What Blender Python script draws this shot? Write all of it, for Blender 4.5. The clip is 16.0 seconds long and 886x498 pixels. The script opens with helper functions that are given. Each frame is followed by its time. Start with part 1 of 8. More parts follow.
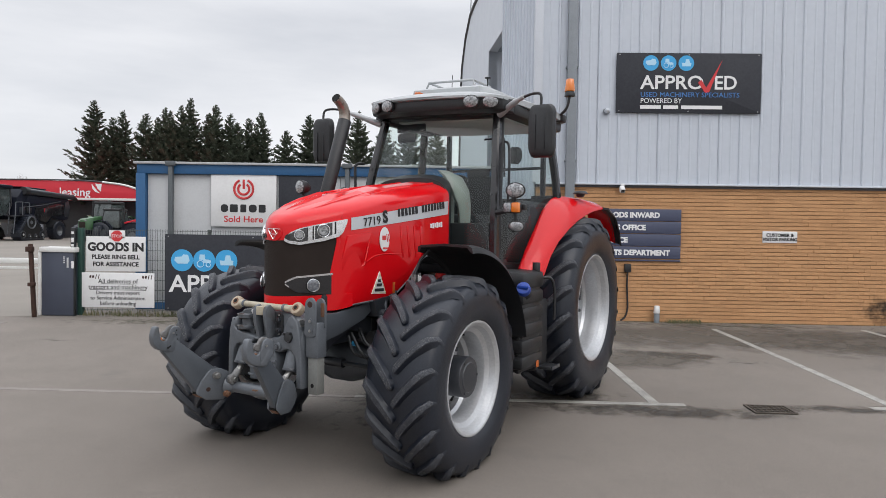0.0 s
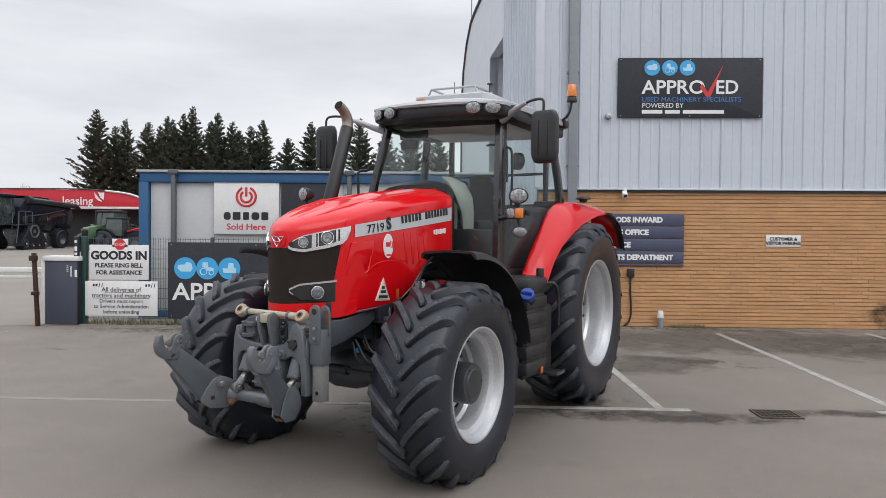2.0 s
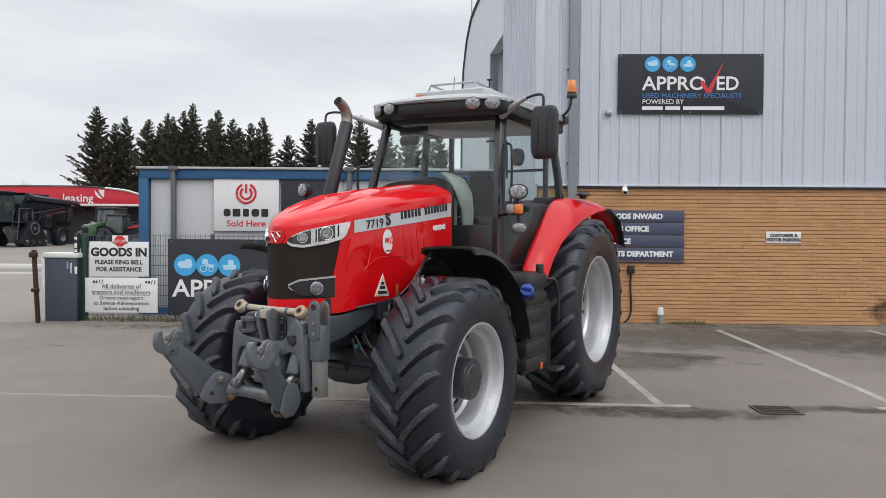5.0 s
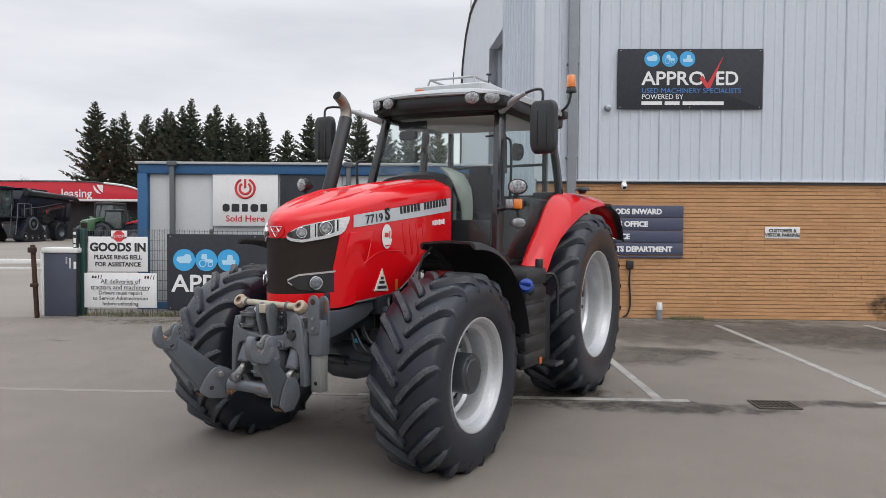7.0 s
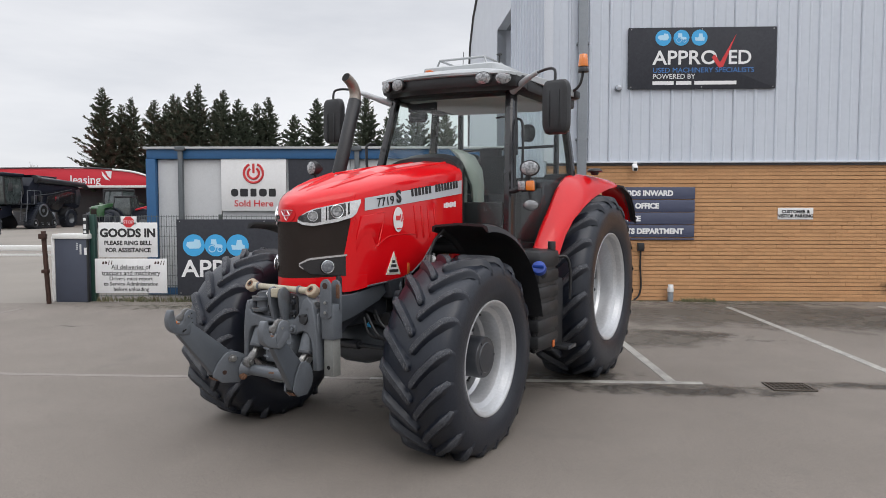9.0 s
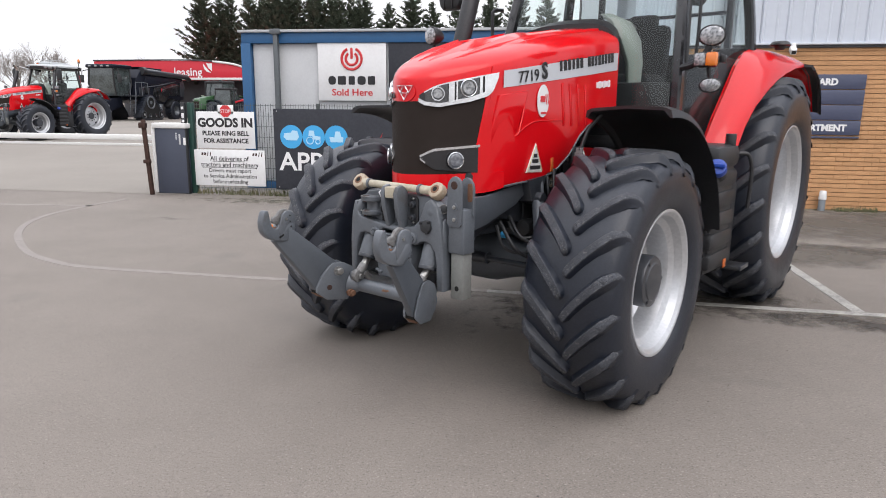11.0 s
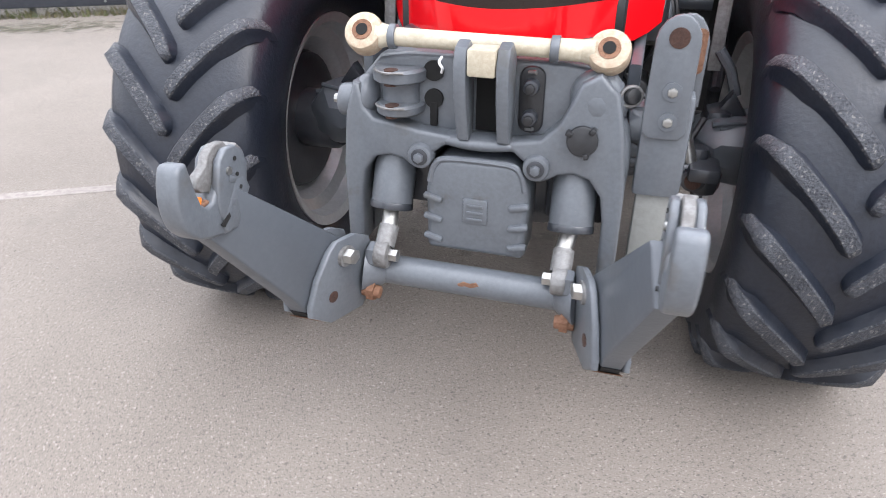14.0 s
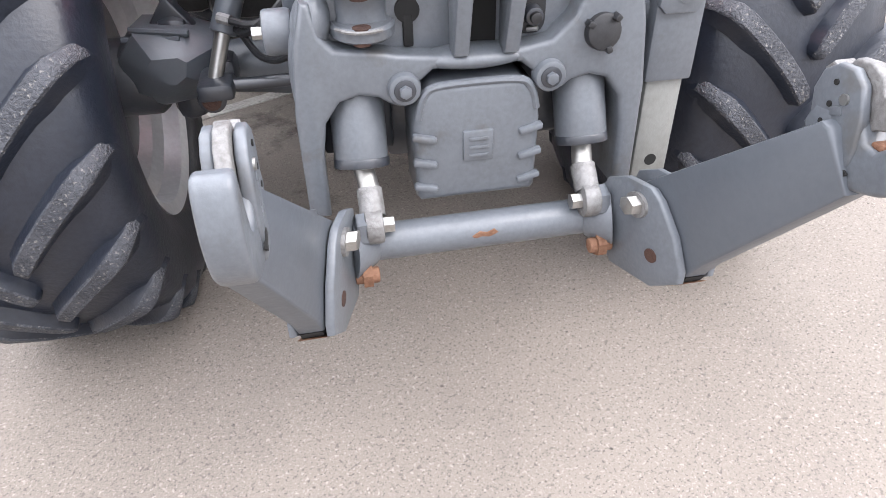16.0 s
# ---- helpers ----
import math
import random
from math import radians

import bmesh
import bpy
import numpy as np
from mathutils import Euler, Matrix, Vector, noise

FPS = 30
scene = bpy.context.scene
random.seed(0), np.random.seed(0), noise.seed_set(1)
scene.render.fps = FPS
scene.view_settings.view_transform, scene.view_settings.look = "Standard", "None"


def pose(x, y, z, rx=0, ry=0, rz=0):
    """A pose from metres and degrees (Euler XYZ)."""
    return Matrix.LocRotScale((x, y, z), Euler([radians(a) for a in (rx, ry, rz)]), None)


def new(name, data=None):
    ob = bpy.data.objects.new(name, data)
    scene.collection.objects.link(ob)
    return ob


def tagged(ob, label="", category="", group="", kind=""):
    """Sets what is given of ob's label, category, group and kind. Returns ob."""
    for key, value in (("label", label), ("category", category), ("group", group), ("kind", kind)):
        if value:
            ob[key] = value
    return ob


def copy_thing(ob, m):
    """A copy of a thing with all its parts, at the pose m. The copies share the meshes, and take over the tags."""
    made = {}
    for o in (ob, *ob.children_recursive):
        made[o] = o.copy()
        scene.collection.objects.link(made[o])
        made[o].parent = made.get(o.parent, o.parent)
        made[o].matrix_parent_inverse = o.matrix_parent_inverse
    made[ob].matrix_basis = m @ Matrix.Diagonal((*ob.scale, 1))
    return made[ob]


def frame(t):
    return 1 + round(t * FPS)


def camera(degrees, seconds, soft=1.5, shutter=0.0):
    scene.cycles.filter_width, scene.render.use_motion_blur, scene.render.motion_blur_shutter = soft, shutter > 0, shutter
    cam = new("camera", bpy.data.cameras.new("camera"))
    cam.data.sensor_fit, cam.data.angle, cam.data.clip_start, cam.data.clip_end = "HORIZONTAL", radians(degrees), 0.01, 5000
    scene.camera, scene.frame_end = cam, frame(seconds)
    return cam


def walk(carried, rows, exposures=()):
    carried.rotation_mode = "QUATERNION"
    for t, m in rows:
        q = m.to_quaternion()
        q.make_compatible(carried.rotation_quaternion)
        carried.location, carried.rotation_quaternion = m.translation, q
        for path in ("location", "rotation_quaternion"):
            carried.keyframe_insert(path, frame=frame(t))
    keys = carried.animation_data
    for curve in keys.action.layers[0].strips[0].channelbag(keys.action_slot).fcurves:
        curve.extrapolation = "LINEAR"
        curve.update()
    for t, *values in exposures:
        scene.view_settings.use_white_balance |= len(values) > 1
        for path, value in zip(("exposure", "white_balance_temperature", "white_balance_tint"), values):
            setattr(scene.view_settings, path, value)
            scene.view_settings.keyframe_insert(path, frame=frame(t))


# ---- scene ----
cam = camera(68.1, 16.0, soft=0.65, shutter=0.3)
METRES, EYE = 4.35, 1.74
ROWS = [
    (0.0, 0.0, 0.0, 0.0, 0.02, -1.47, -0.86),
    (0.5, -0.0015, 0.0016, -0.0006, 0.08, -1.43, -0.72),
    (1.0, -0.0012, 0.0021, -0.0003, -0.09, -1.7, -0.77),
    (1.5, -0.0012, 0.0024, 0.0001, -0.06, -1.29, -0.46),
    (2.0, -0.0027, 0.001, 0.0003, 0.2, -0.94, -0.46),
    (2.5, -0.002, -0.0005, -0.0002, 0.09, -0.96, -0.42),
    (3.0, -0.0016, -0.0, -0.0007, 0.24, -1.03, -0.59),
    (3.5, -0.0016, 0.0018, -0.0008, 0.21, -1.03, -0.42),
    (4.0, -0.0007, 0.003, -0.0013, 0.22, -1.11, -0.42),
    (6.5, -0.0018, 0.0012, -0.0032, 0.21, -1.26, -0.48),
    (7.0, -0.0016, 0.0021, -0.0033, 0.15, -1.59, -0.45),
    (7.5, -0.0013, 0.004, -0.0036, 0.16, -1.76, -0.09),
    (8.0, -0.0006, 0.0055, -0.0038, 0.2, -1.7, -0.02),
    (8.2, -0.0004, 0.0062, -0.0038, 0.3, -1.77, -0.02),
    (10.3, -0.0379, 0.1261, -0.0175, 6.1, -8.98, 0.5),
    (10.5, -0.0439, 0.1631, -0.0202, 8.04, -10.28, 0.62),
    (11.0, -0.0979, 0.2394, -0.0277, 8.82, -11.94, -0.52),
    (11.5, -0.1371, 0.3425, -0.0395, 8.63, -15.48, 1.12),
    (12.0, -0.1898, 0.4306, -0.04, 10.03, -19.85, 0.55),
    (12.5, -0.2501, 0.5135, -0.0415, 4.34, -21.77, -1.39),
    (13.0, -0.2887, 0.5968, -0.0472, 1.32, -24.11, 0.48),
    (13.5, -0.3317, 0.6598, -0.0483, -3.62, -27.65, -0.95),
    (14.0, -0.3834, 0.7157, -0.0497, -14.08, -29.28, -0.08),
    (14.5, -0.4152, 0.7761, -0.0588, -21.11, -32.31, 3.05),
    (15.0, -0.4428, 0.8098, -0.0593, -34.07, -34.94, 1.32),
    (15.5, -0.4706, 0.8315, -0.0672, -40.52, -36.07, 1.79),
    (16.0, -0.4756, 0.8415, -0.0732, -41.83, -36.17, 1.11),
]
EXPOSURES = [(0.0, 0.07, 6560, 11.2), (8.2, 0.07, 6560, 11.2), (10.5, 0.17, 6620, 12.6), (11.3, 0.68, 6510, 14), (12.5, 1.18, 6370, 14.0), (14.0, 1.42, 6370, 13.5), (14.5, 1.47, 6400, 14.0), (15.0, 1.70, 6460, 14.2), (16.0, 1.80, 6540, 15.0)]
walk(cam, [(t, pose(METRES * x, METRES * y, EYE + METRES * z, 90 + pitch, roll, yaw)) for t, x, y, z, yaw, pitch, roll in ROWS], EXPOSURES)

# ---- world and light: a bright, even overcast ----
SUN_ELEVATION, SUN_TURN = 48, 150
world = bpy.data.worlds.new("overcast_sky")
scene.world = world
world.use_nodes = True
wn, wl = world.node_tree.nodes, world.node_tree.links
wn.clear()
w_out, w_bg, w_mix = wn.new("ShaderNodeOutputWorld"), wn.new("ShaderNodeBackground"), wn.new("ShaderNodeMix")
w_sky, w_coord, w_map, w_noise, w_ramp = wn.new("ShaderNodeTexSky"), wn.new("ShaderNodeTexCoord"), wn.new("ShaderNodeMapping"), wn.new("ShaderNodeTexNoise"), wn.new("ShaderNodeValToRGB")
w_scale = wn.new("ShaderNodeVectorMath")
w_sky.sky_type, w_sky.sun_disc = "NISHITA", False
w_sky.sun_elevation, w_sky.sun_rotation = radians(SUN_ELEVATION), radians(SUN_TURN)
w_scale.operation = "SCALE"
w_scale.inputs["Scale"].default_value = 0.1
w_map.inputs["Scale"].default_value = (1.0, 1.0, 4.5)
w_noise.inputs["Scale"].default_value, w_noise.inputs["Detail"].default_value, w_noise.inputs["Roughness"].default_value = 1.7, 6, 0.55
w_ramp.color_ramp.elements[0].position, w_ramp.color_ramp.elements[0].color = 0.30, (0.62, 0.65, 0.70, 1)
w_ramp.color_ramp.elements[1].position, w_ramp.color_ramp.elements[1].color = 0.68, (0.86, 0.88, 0.91, 1)
w_mix.data_type, w_mix.inputs["Factor"].default_value = "RGBA", 0.93
w_bg.inputs["Strength"].default_value = 1.0
wl.new(w_coord.outputs["Generated"], w_map.inputs["Vector"])
wl.new(w_map.outputs["Vector"], w_noise.inputs["Vector"])
wl.new(w_noise.outputs["Fac"], w_ramp.inputs["Fac"])
wl.new(w_sky.outputs["Color"], w_scale.inputs[0])
wl.new(w_scale.outputs["Vector"], w_mix.inputs["A"])
wl.new(w_ramp.outputs["Color"], w_mix.inputs["B"])
w_split, w_high, w_lift = wn.new("ShaderNodeSeparateXYZ"), wn.new("ShaderNodeMapRange"), wn.new("ShaderNodeVectorMath")
w_high.inputs["From Min"].default_value, w_high.inputs["From Max"].default_value = 0.30, 1.0
w_high.inputs["To Min"].default_value, w_high.inputs["To Max"].default_value = 1.0, 2.6
w_lift.operation = "SCALE"
wl.new(w_coord.outputs["Generated"], w_split.inputs["Vector"])
wl.new(w_split.outputs["Z"], w_high.inputs["Value"])
wl.new(w_mix.outputs["Result"], w_lift.inputs[0])
wl.new(w_high.outputs["Result"], w_lift.inputs["Scale"])
wl.new(w_lift.outputs["Vector"], w_bg.inputs["Color"])
wl.new(w_bg.outputs["Background"], w_out.inputs["Surface"])
sun = new("sun", bpy.data.lights.new("sun", "SUN"))
sun.data.energy, sun.data.angle, sun.data.color = 0.7, radians(45), (1.0, 0.96, 0.9)
sun.matrix_world = pose(0, 0, 30, 90 - SUN_ELEVATION, 0, 180 - SUN_TURN)

# ---- materials ----
def material(name, color, rough=0.6, metal=0.0, second=None, amount=0.25, scale=3.0, fine=60.0, bump=0.15, coat=0.0, rough_var=0.1, per_piece=0.0, spots=None):
    """A surface with broad stains, fine grain, relief and, where asked, a shift of tone from piece to piece."""
    m = bpy.data.materials.new(name)
    m.use_nodes = True
    n, l = m.node_tree.nodes, m.node_tree.links
    b = n["Principled BSDF"]
    second = second or tuple(c * 0.6 for c in color)
    coord = n.new("ShaderNodeTexCoord")
    big, small = n.new("ShaderNodeTexNoise"), n.new("ShaderNodeTexNoise")
    for t, sc, det in ((big, scale, 5), (small, fine, 3)):
        t.inputs["Scale"].default_value, t.inputs["Detail"].default_value, t.inputs["Roughness"].default_value = sc, det, 0.6
        l.new(coord.outputs["Object"], t.inputs["Vector"])
    fac = n.new("ShaderNodeMath")
    fac.operation = "MULTIPLY"
    l.new(big.outputs["Fac"], fac.inputs[0])
    l.new(small.outputs["Fac"], fac.inputs[1])
    rng = n.new("ShaderNodeMapRange")
    rng.inputs["From Min"].default_value, rng.inputs["From Max"].default_value = 0.14, 0.36
    rng.inputs["To Max"].default_value = amount * 2
    l.new(fac.outputs["Value"], rng.inputs["Value"])
    mix = n.new("ShaderNodeMix")
    mix.data_type = "RGBA"
    mix.inputs["A"].default_value, mix.inputs["B"].default_value = (*color, 1), (*second, 1)
    l.new(rng.outputs["Result"], mix.inputs["Factor"])
    out = mix.outputs["Result"]
    if spots:
        spot_color, low, spot_scale = spots
        sp, rp = n.new("ShaderNodeTexNoise"), n.new("ShaderNodeMapRange")
        sp.inputs["Scale"].default_value, sp.inputs["Detail"].default_value = spot_scale, 8
        sp.inputs["Roughness"].default_value = 0.7
        l.new(coord.outputs["Object"], sp.inputs["Vector"])
        rp.inputs["From Min"].default_value, rp.inputs["From Max"].default_value = low, low + 0.08
        l.new(sp.outputs["Fac"], rp.inputs["Value"])
        mx = n.new("ShaderNodeMix")
        mx.data_type = "RGBA"
        mx.inputs["B"].default_value = (*spot_color, 1)
        l.new(rp.outputs["Result"], mx.inputs["Factor"])
        l.new(out, mx.inputs["A"])
        out = mx.outputs["Result"]
    if per_piece:
        info, hsv, pr = n.new("ShaderNodeObjectInfo"), n.new("ShaderNodeHueSaturation"), n.new("ShaderNodeMapRange")
        geo, add = n.new("ShaderNodeNewGeometry"), n.new("ShaderNodeMath")
        add.operation = "ADD"
        l.new(info.outputs["Random"], add.inputs[0])
        l.new(geo.outputs["Random Per Island"], add.inputs[1])
        fr = n.new("ShaderNodeMath")
        fr.operation = "FRACT"
        l.new(add.outputs["Value"], fr.inputs[0])
        pr.inputs["To Min"].default_value, pr.inputs["To Max"].default_value = 1 - per_piece, 1 + per_piece
        l.new(fr.outputs["Value"], pr.inputs["Value"])
        l.new(pr.outputs["Result"], hsv.inputs["Value"])
        l.new(out, hsv.inputs["Color"])
        out = hsv.outputs["Color"]
    l.new(out, b.inputs["Base Color"])
    rr = n.new("ShaderNodeMapRange")
    rr.inputs["To Min"].default_value, rr.inputs["To Max"].default_value = max(0.02, rough - rough_var), min(1, rough + rough_var)
    l.new(big.outputs["Fac"], rr.inputs["Value"])
    l.new(rr.outputs["Result"], b.inputs["Roughness"])
    b.inputs["Metallic"].default_value, b.inputs["Coat Weight"].default_value = metal, coat
    b.inputs["Coat Roughness"].default_value = 0.06
    if bump:
        bp = n.new("ShaderNodeBump")
        bp.inputs["Strength"].default_value, bp.inputs["Distance"].default_value = bump, 0.01
        l.new(small.outputs["Fac"], bp.inputs["Height"])
        l.new(bp.outputs["Normal"], b.inputs["Normal"])
    return m


def glass(name, color=(0.90, 0.955, 0.935), alpha=0.25, rough=0.02):
    """Thin tinted glazing: see-through, with a reflection."""
    m = bpy.data.materials.new(name)
    m.use_nodes = True
    n, l = m.node_tree.nodes, m.node_tree.links
    n.clear()
    o, mx, tr, gl, fr, pw = (n.new("ShaderNode" + k) for k in ("OutputMaterial", "MixShader", "BsdfTransparent", "BsdfGlossy", "LayerWeight", "Math"))
    tr.inputs["Color"].default_value = (*color, 1)
    gl.inputs["Roughness"].default_value = rough
    fr.inputs["Blend"].default_value = 0.5
    pw.operation, pw.inputs[1].default_value = "POWER", 4.2
    l.new(fr.outputs["Facing"], pw.inputs[0])
    am = n.new("ShaderNodeMapRange")
    am.inputs["To Min"].default_value, am.inputs["To Max"].default_value = 0.045, 0.65
    l.new(pw.outputs["Value"], am.inputs["Value"])
    l.new(am.outputs["Result"], mx.inputs["Fac"])
    l.new(tr.outputs["BSDF"], mx.inputs[1])
    l.new(gl.outputs["BSDF"], mx.inputs[2])
    l.new(mx.outputs["Shader"], o.inputs["Surface"])
    return m


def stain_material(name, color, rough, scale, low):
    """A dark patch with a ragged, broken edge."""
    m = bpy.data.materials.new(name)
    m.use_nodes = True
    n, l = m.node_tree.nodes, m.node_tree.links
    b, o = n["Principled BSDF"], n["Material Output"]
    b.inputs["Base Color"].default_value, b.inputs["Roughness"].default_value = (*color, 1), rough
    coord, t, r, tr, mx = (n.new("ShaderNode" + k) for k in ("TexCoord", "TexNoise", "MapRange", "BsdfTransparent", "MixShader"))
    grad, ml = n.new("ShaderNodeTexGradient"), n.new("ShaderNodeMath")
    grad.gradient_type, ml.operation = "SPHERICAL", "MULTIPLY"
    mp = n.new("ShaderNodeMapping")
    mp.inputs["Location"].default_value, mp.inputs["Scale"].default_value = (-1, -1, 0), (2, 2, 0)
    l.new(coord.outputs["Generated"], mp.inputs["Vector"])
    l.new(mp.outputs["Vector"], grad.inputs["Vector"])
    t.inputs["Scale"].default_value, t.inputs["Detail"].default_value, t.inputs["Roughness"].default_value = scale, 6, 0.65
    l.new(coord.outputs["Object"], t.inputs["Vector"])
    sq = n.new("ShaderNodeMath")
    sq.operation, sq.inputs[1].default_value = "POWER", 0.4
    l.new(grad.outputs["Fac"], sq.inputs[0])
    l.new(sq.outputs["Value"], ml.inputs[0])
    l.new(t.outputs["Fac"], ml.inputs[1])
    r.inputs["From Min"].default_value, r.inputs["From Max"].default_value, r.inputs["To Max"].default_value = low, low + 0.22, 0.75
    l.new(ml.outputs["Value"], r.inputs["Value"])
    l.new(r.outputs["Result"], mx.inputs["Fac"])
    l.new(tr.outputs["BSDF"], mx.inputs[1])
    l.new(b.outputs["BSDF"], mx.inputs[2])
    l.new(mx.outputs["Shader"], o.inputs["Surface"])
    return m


def lamp_glass(name, color):
    m = material(name, color, 0.12, 0.0, tuple(c * 0.8 for c in color), 0.2, 8, 90, 0.25, coat=1.0)
    return m


def add_aggregate(m, color, scale, low, most=0.8, soft=0.05):
    """Another layer of chips or blotches over a material's colour."""
    n, l = m.node_tree.nodes, m.node_tree.links
    b = n["Principled BSDF"]
    src = b.inputs["Base Color"].links[0].from_socket
    coord, t, r, mx = n.new("ShaderNodeTexCoord"), n.new("ShaderNodeTexNoise"), n.new("ShaderNodeMapRange"), n.new("ShaderNodeMix")
    t.inputs["Scale"].default_value, t.inputs["Detail"].default_value, t.inputs["Roughness"].default_value = scale, 4, 0.6
    r.inputs["From Min"].default_value, r.inputs["From Max"].default_value, r.inputs["To Max"].default_value = low, low + soft, most
    mx.data_type = "RGBA"
    mx.inputs["B"].default_value = (*color, 1)
    l.new(coord.outputs["Object"], t.inputs["Vector"])
    l.new(t.outputs["Fac"], r.inputs["Value"])
    l.new(r.outputs["Result"], mx.inputs["Factor"])
    l.new(src, mx.inputs["A"])
    l.new(mx.outputs["Result"], b.inputs["Base Color"])


M_ASPHALT = material("asphalt", (0.2158, 0.1881, 0.1631), 0.85, 0, (0.1535, 0.1334, 0.1150), 0.45, 0.5, 160, 0.35, spots=((0.3043, 0.2736, 0.2400), 0.57, 130))
add_aggregate(M_ASPHALT, (0.0761, 0.0643, 0.0572), 120, 0.58, 0.9, 0.06)
add_aggregate(M_ASPHALT, (0.3251, 0.2907, 0.2564), 170, 0.62, 0.6, 0.06)
add_aggregate(M_ASPHALT, (0.0934, 0.0807, 0.0710), 62, 0.585, 0.65, 0.06)
add_aggregate(M_ASPHALT, (0.3181, 0.2839, 0.2498), 75, 0.60, 0.75, 0.05)
add_aggregate(M_ASPHALT, (0.1107, 0.0958, 0.0822), 30, 0.63, 0.4, 0.07)
add_aggregate(M_ASPHALT, (0.1383, 0.1197, 0.1085), 6, 0.56, 0.35, 0.2)
add_aggregate(M_ASPHALT, (0.1176, 0.1060, 0.0953), 1.1, 0.60, 0.45, 0.14)
M_CONCRETE = material("yard_concrete", (0.247, 0.2219, 0.1915), 0.85, 0, (0.1748, 0.1596, 0.1444), 0.3, 0.25, 40, 0.3)
M_LINE = material("road_paint", (0.4256, 0.4104, 0.3724), 0.75, 0, (0.1976, 0.19, 0.1824), 0.42, 6, 60, 0.3, spots=((0.152, 0.1482, 0.1444), 0.60, 18))
M_FADED = material("faded_road_paint", (0.268, 0.242, 0.217), 0.8, 0, (0.2204, 0.1953, 0.1809), 0.5, 5, 60, 0.3, spots=((0.2014, 0.1778, 0.1626), 0.49, 22))
M_STAIN = stain_material("damp_stain", (0.0456, 0.04104, 0.03496), 0.5, 3.5, 0.30)
# soft patches: old stains, and the shade painted under the tractor
M_STAIN_SHADE = stain_material("old_stain_and_shade", (0.114, 0.1041, 0.095), 0.7, 5, 0.44)
M_DAMP = stain_material("damp_asphalt", (0.118, 0.103, 0.085), 0.7, 1.3, 0.24)
M_MOSS = stain_material("mossy_dirt", (0.095, 0.092, 0.058), 0.9, 4.0, 0.36)
M_DAMP_WALL = stain_material("damp_brick", (0.03, 0.026, 0.02), 0.8, 5.0, 0.28)
M_BRICK = material("buff_brick", (0.55, 0.305, 0.147), 0.85, 0, (0.43, 0.225, 0.105), 0.35, 0.9, 50, 0.4, per_piece=0.07)
M_MORTAR = material("mortar", (0.34, 0.215, 0.118), 0.95, 0, (0.25, 0.16, 0.09), 0.3, 2, 60, 0.4)
M_CLAD = material("grey_cladding", (0.55, 0.592, 0.655), 0.45, 0, (0.47, 0.508, 0.572), 0.22, 0.5, 9, 0.04, per_piece=0.015)
M_CLAD_TRIM = material("cladding_trim", (0.60, 0.635, 0.69), 0.45, 0, (0.52, 0.55, 0.60), 0.25, 2, 30, 0.05)
M_PIPE = material("grey_pipe", (0.24, 0.265, 0.29), 0.5, 0, (0.18, 0.20, 0.22), 0.3, 3, 40, 0.05)
M_DARK_PIPE = material("dark_grey_pipe", (0.10, 0.112, 0.12), 0.5, 0, (0.07, 0.078, 0.085), 0.3, 3, 40, 0.05)
M_DARK_TRIM = material("dark_flashing", (0.06, 0.06, 0.065), 0.5, 0, (0.04, 0.04, 0.045), 0.3)
M_SIGN_DARK = material("charcoal_sign", (0.03, 0.032, 0.04), 0.6, 0, (0.05, 0.053, 0.062), 0.25, 1.5, 20, 0.02)
M_SIGN_NAVY = material("navy_sign", (0.055, 0.065, 0.115), 0.45, 0, (0.07, 0.08, 0.13), 0.25, 1.5, 20, 0.02)
M_SIGN_WHITE = material("white_sign", (0.76, 0.76, 0.76), 0.5, 0, (0.66, 0.66, 0.65), 0.25, 2, 20, 0.02)
M_INK = material("black_ink", (0.02, 0.02, 0.022), 0.6, bump=0)
M_LETTER = material("white_letter", (0.8, 0.8, 0.8), 0.5, 0, (0.74, 0.74, 0.74), bump=0)
M_SKYBLUE = material("sky_blue_print", (0.045, 0.36, 0.70), 0.5, 0, (0.05, 0.40, 0.74), bump=0)
M_PALEBLUE = material("pale_blue_print", (0.45, 0.70, 0.86), 0.5, 0, (0.40, 0.66, 0.84), bump=0)
M_BLUE_LETTER = material("blue_letter", (0.06, 0.22, 0.55), 0.5, bump=0)
M_RED_PRINT = material("red_print", (0.62, 0.035, 0.04), 0.5, 0, (0.5, 0.03, 0.035), bump=0)
M_OFFICE_BLUE = material("blue_office_frame", (0.022, 0.105, 0.245), 0.45, 0, (0.018, 0.085, 0.20), 0.3, 1.5, 30, 0.05)
M_OFFICE_GREY = material("pale_grey_panel", (0.52, 0.53, 0.54), 0.6, 0, (0.44, 0.45, 0.46), 0.3, 1.2, 30, 0.05)
M_OFFICE_ROOF = material("office_roof_trim", (0.45, 0.46, 0.47), 0.6)
M_FENCE = material("fence_wire", (0.10, 0.115, 0.11), 0.5, 0.3, (0.07, 0.08, 0.075))
M_GREEN_POST = material("green_post", (0.015, 0.06, 0.045), 0.5, 0, (0.02, 0.04, 0.035))
M_RUST = material("rusty_steel", (0.070, 0.034, 0.024), 0.85, 0.2, (0.036, 0.019, 0.015), 0.45, 12, 90, 0.4)
M_CABINET = material("blue_grey_cabinet", (0.055, 0.065, 0.095), 0.5, 0, (0.045, 0.052, 0.075), 0.3)
M_BOOM = material("white_boom", (0.72, 0.72, 0.70), 0.5, 0, (0.6, 0.6, 0.58), 0.3)
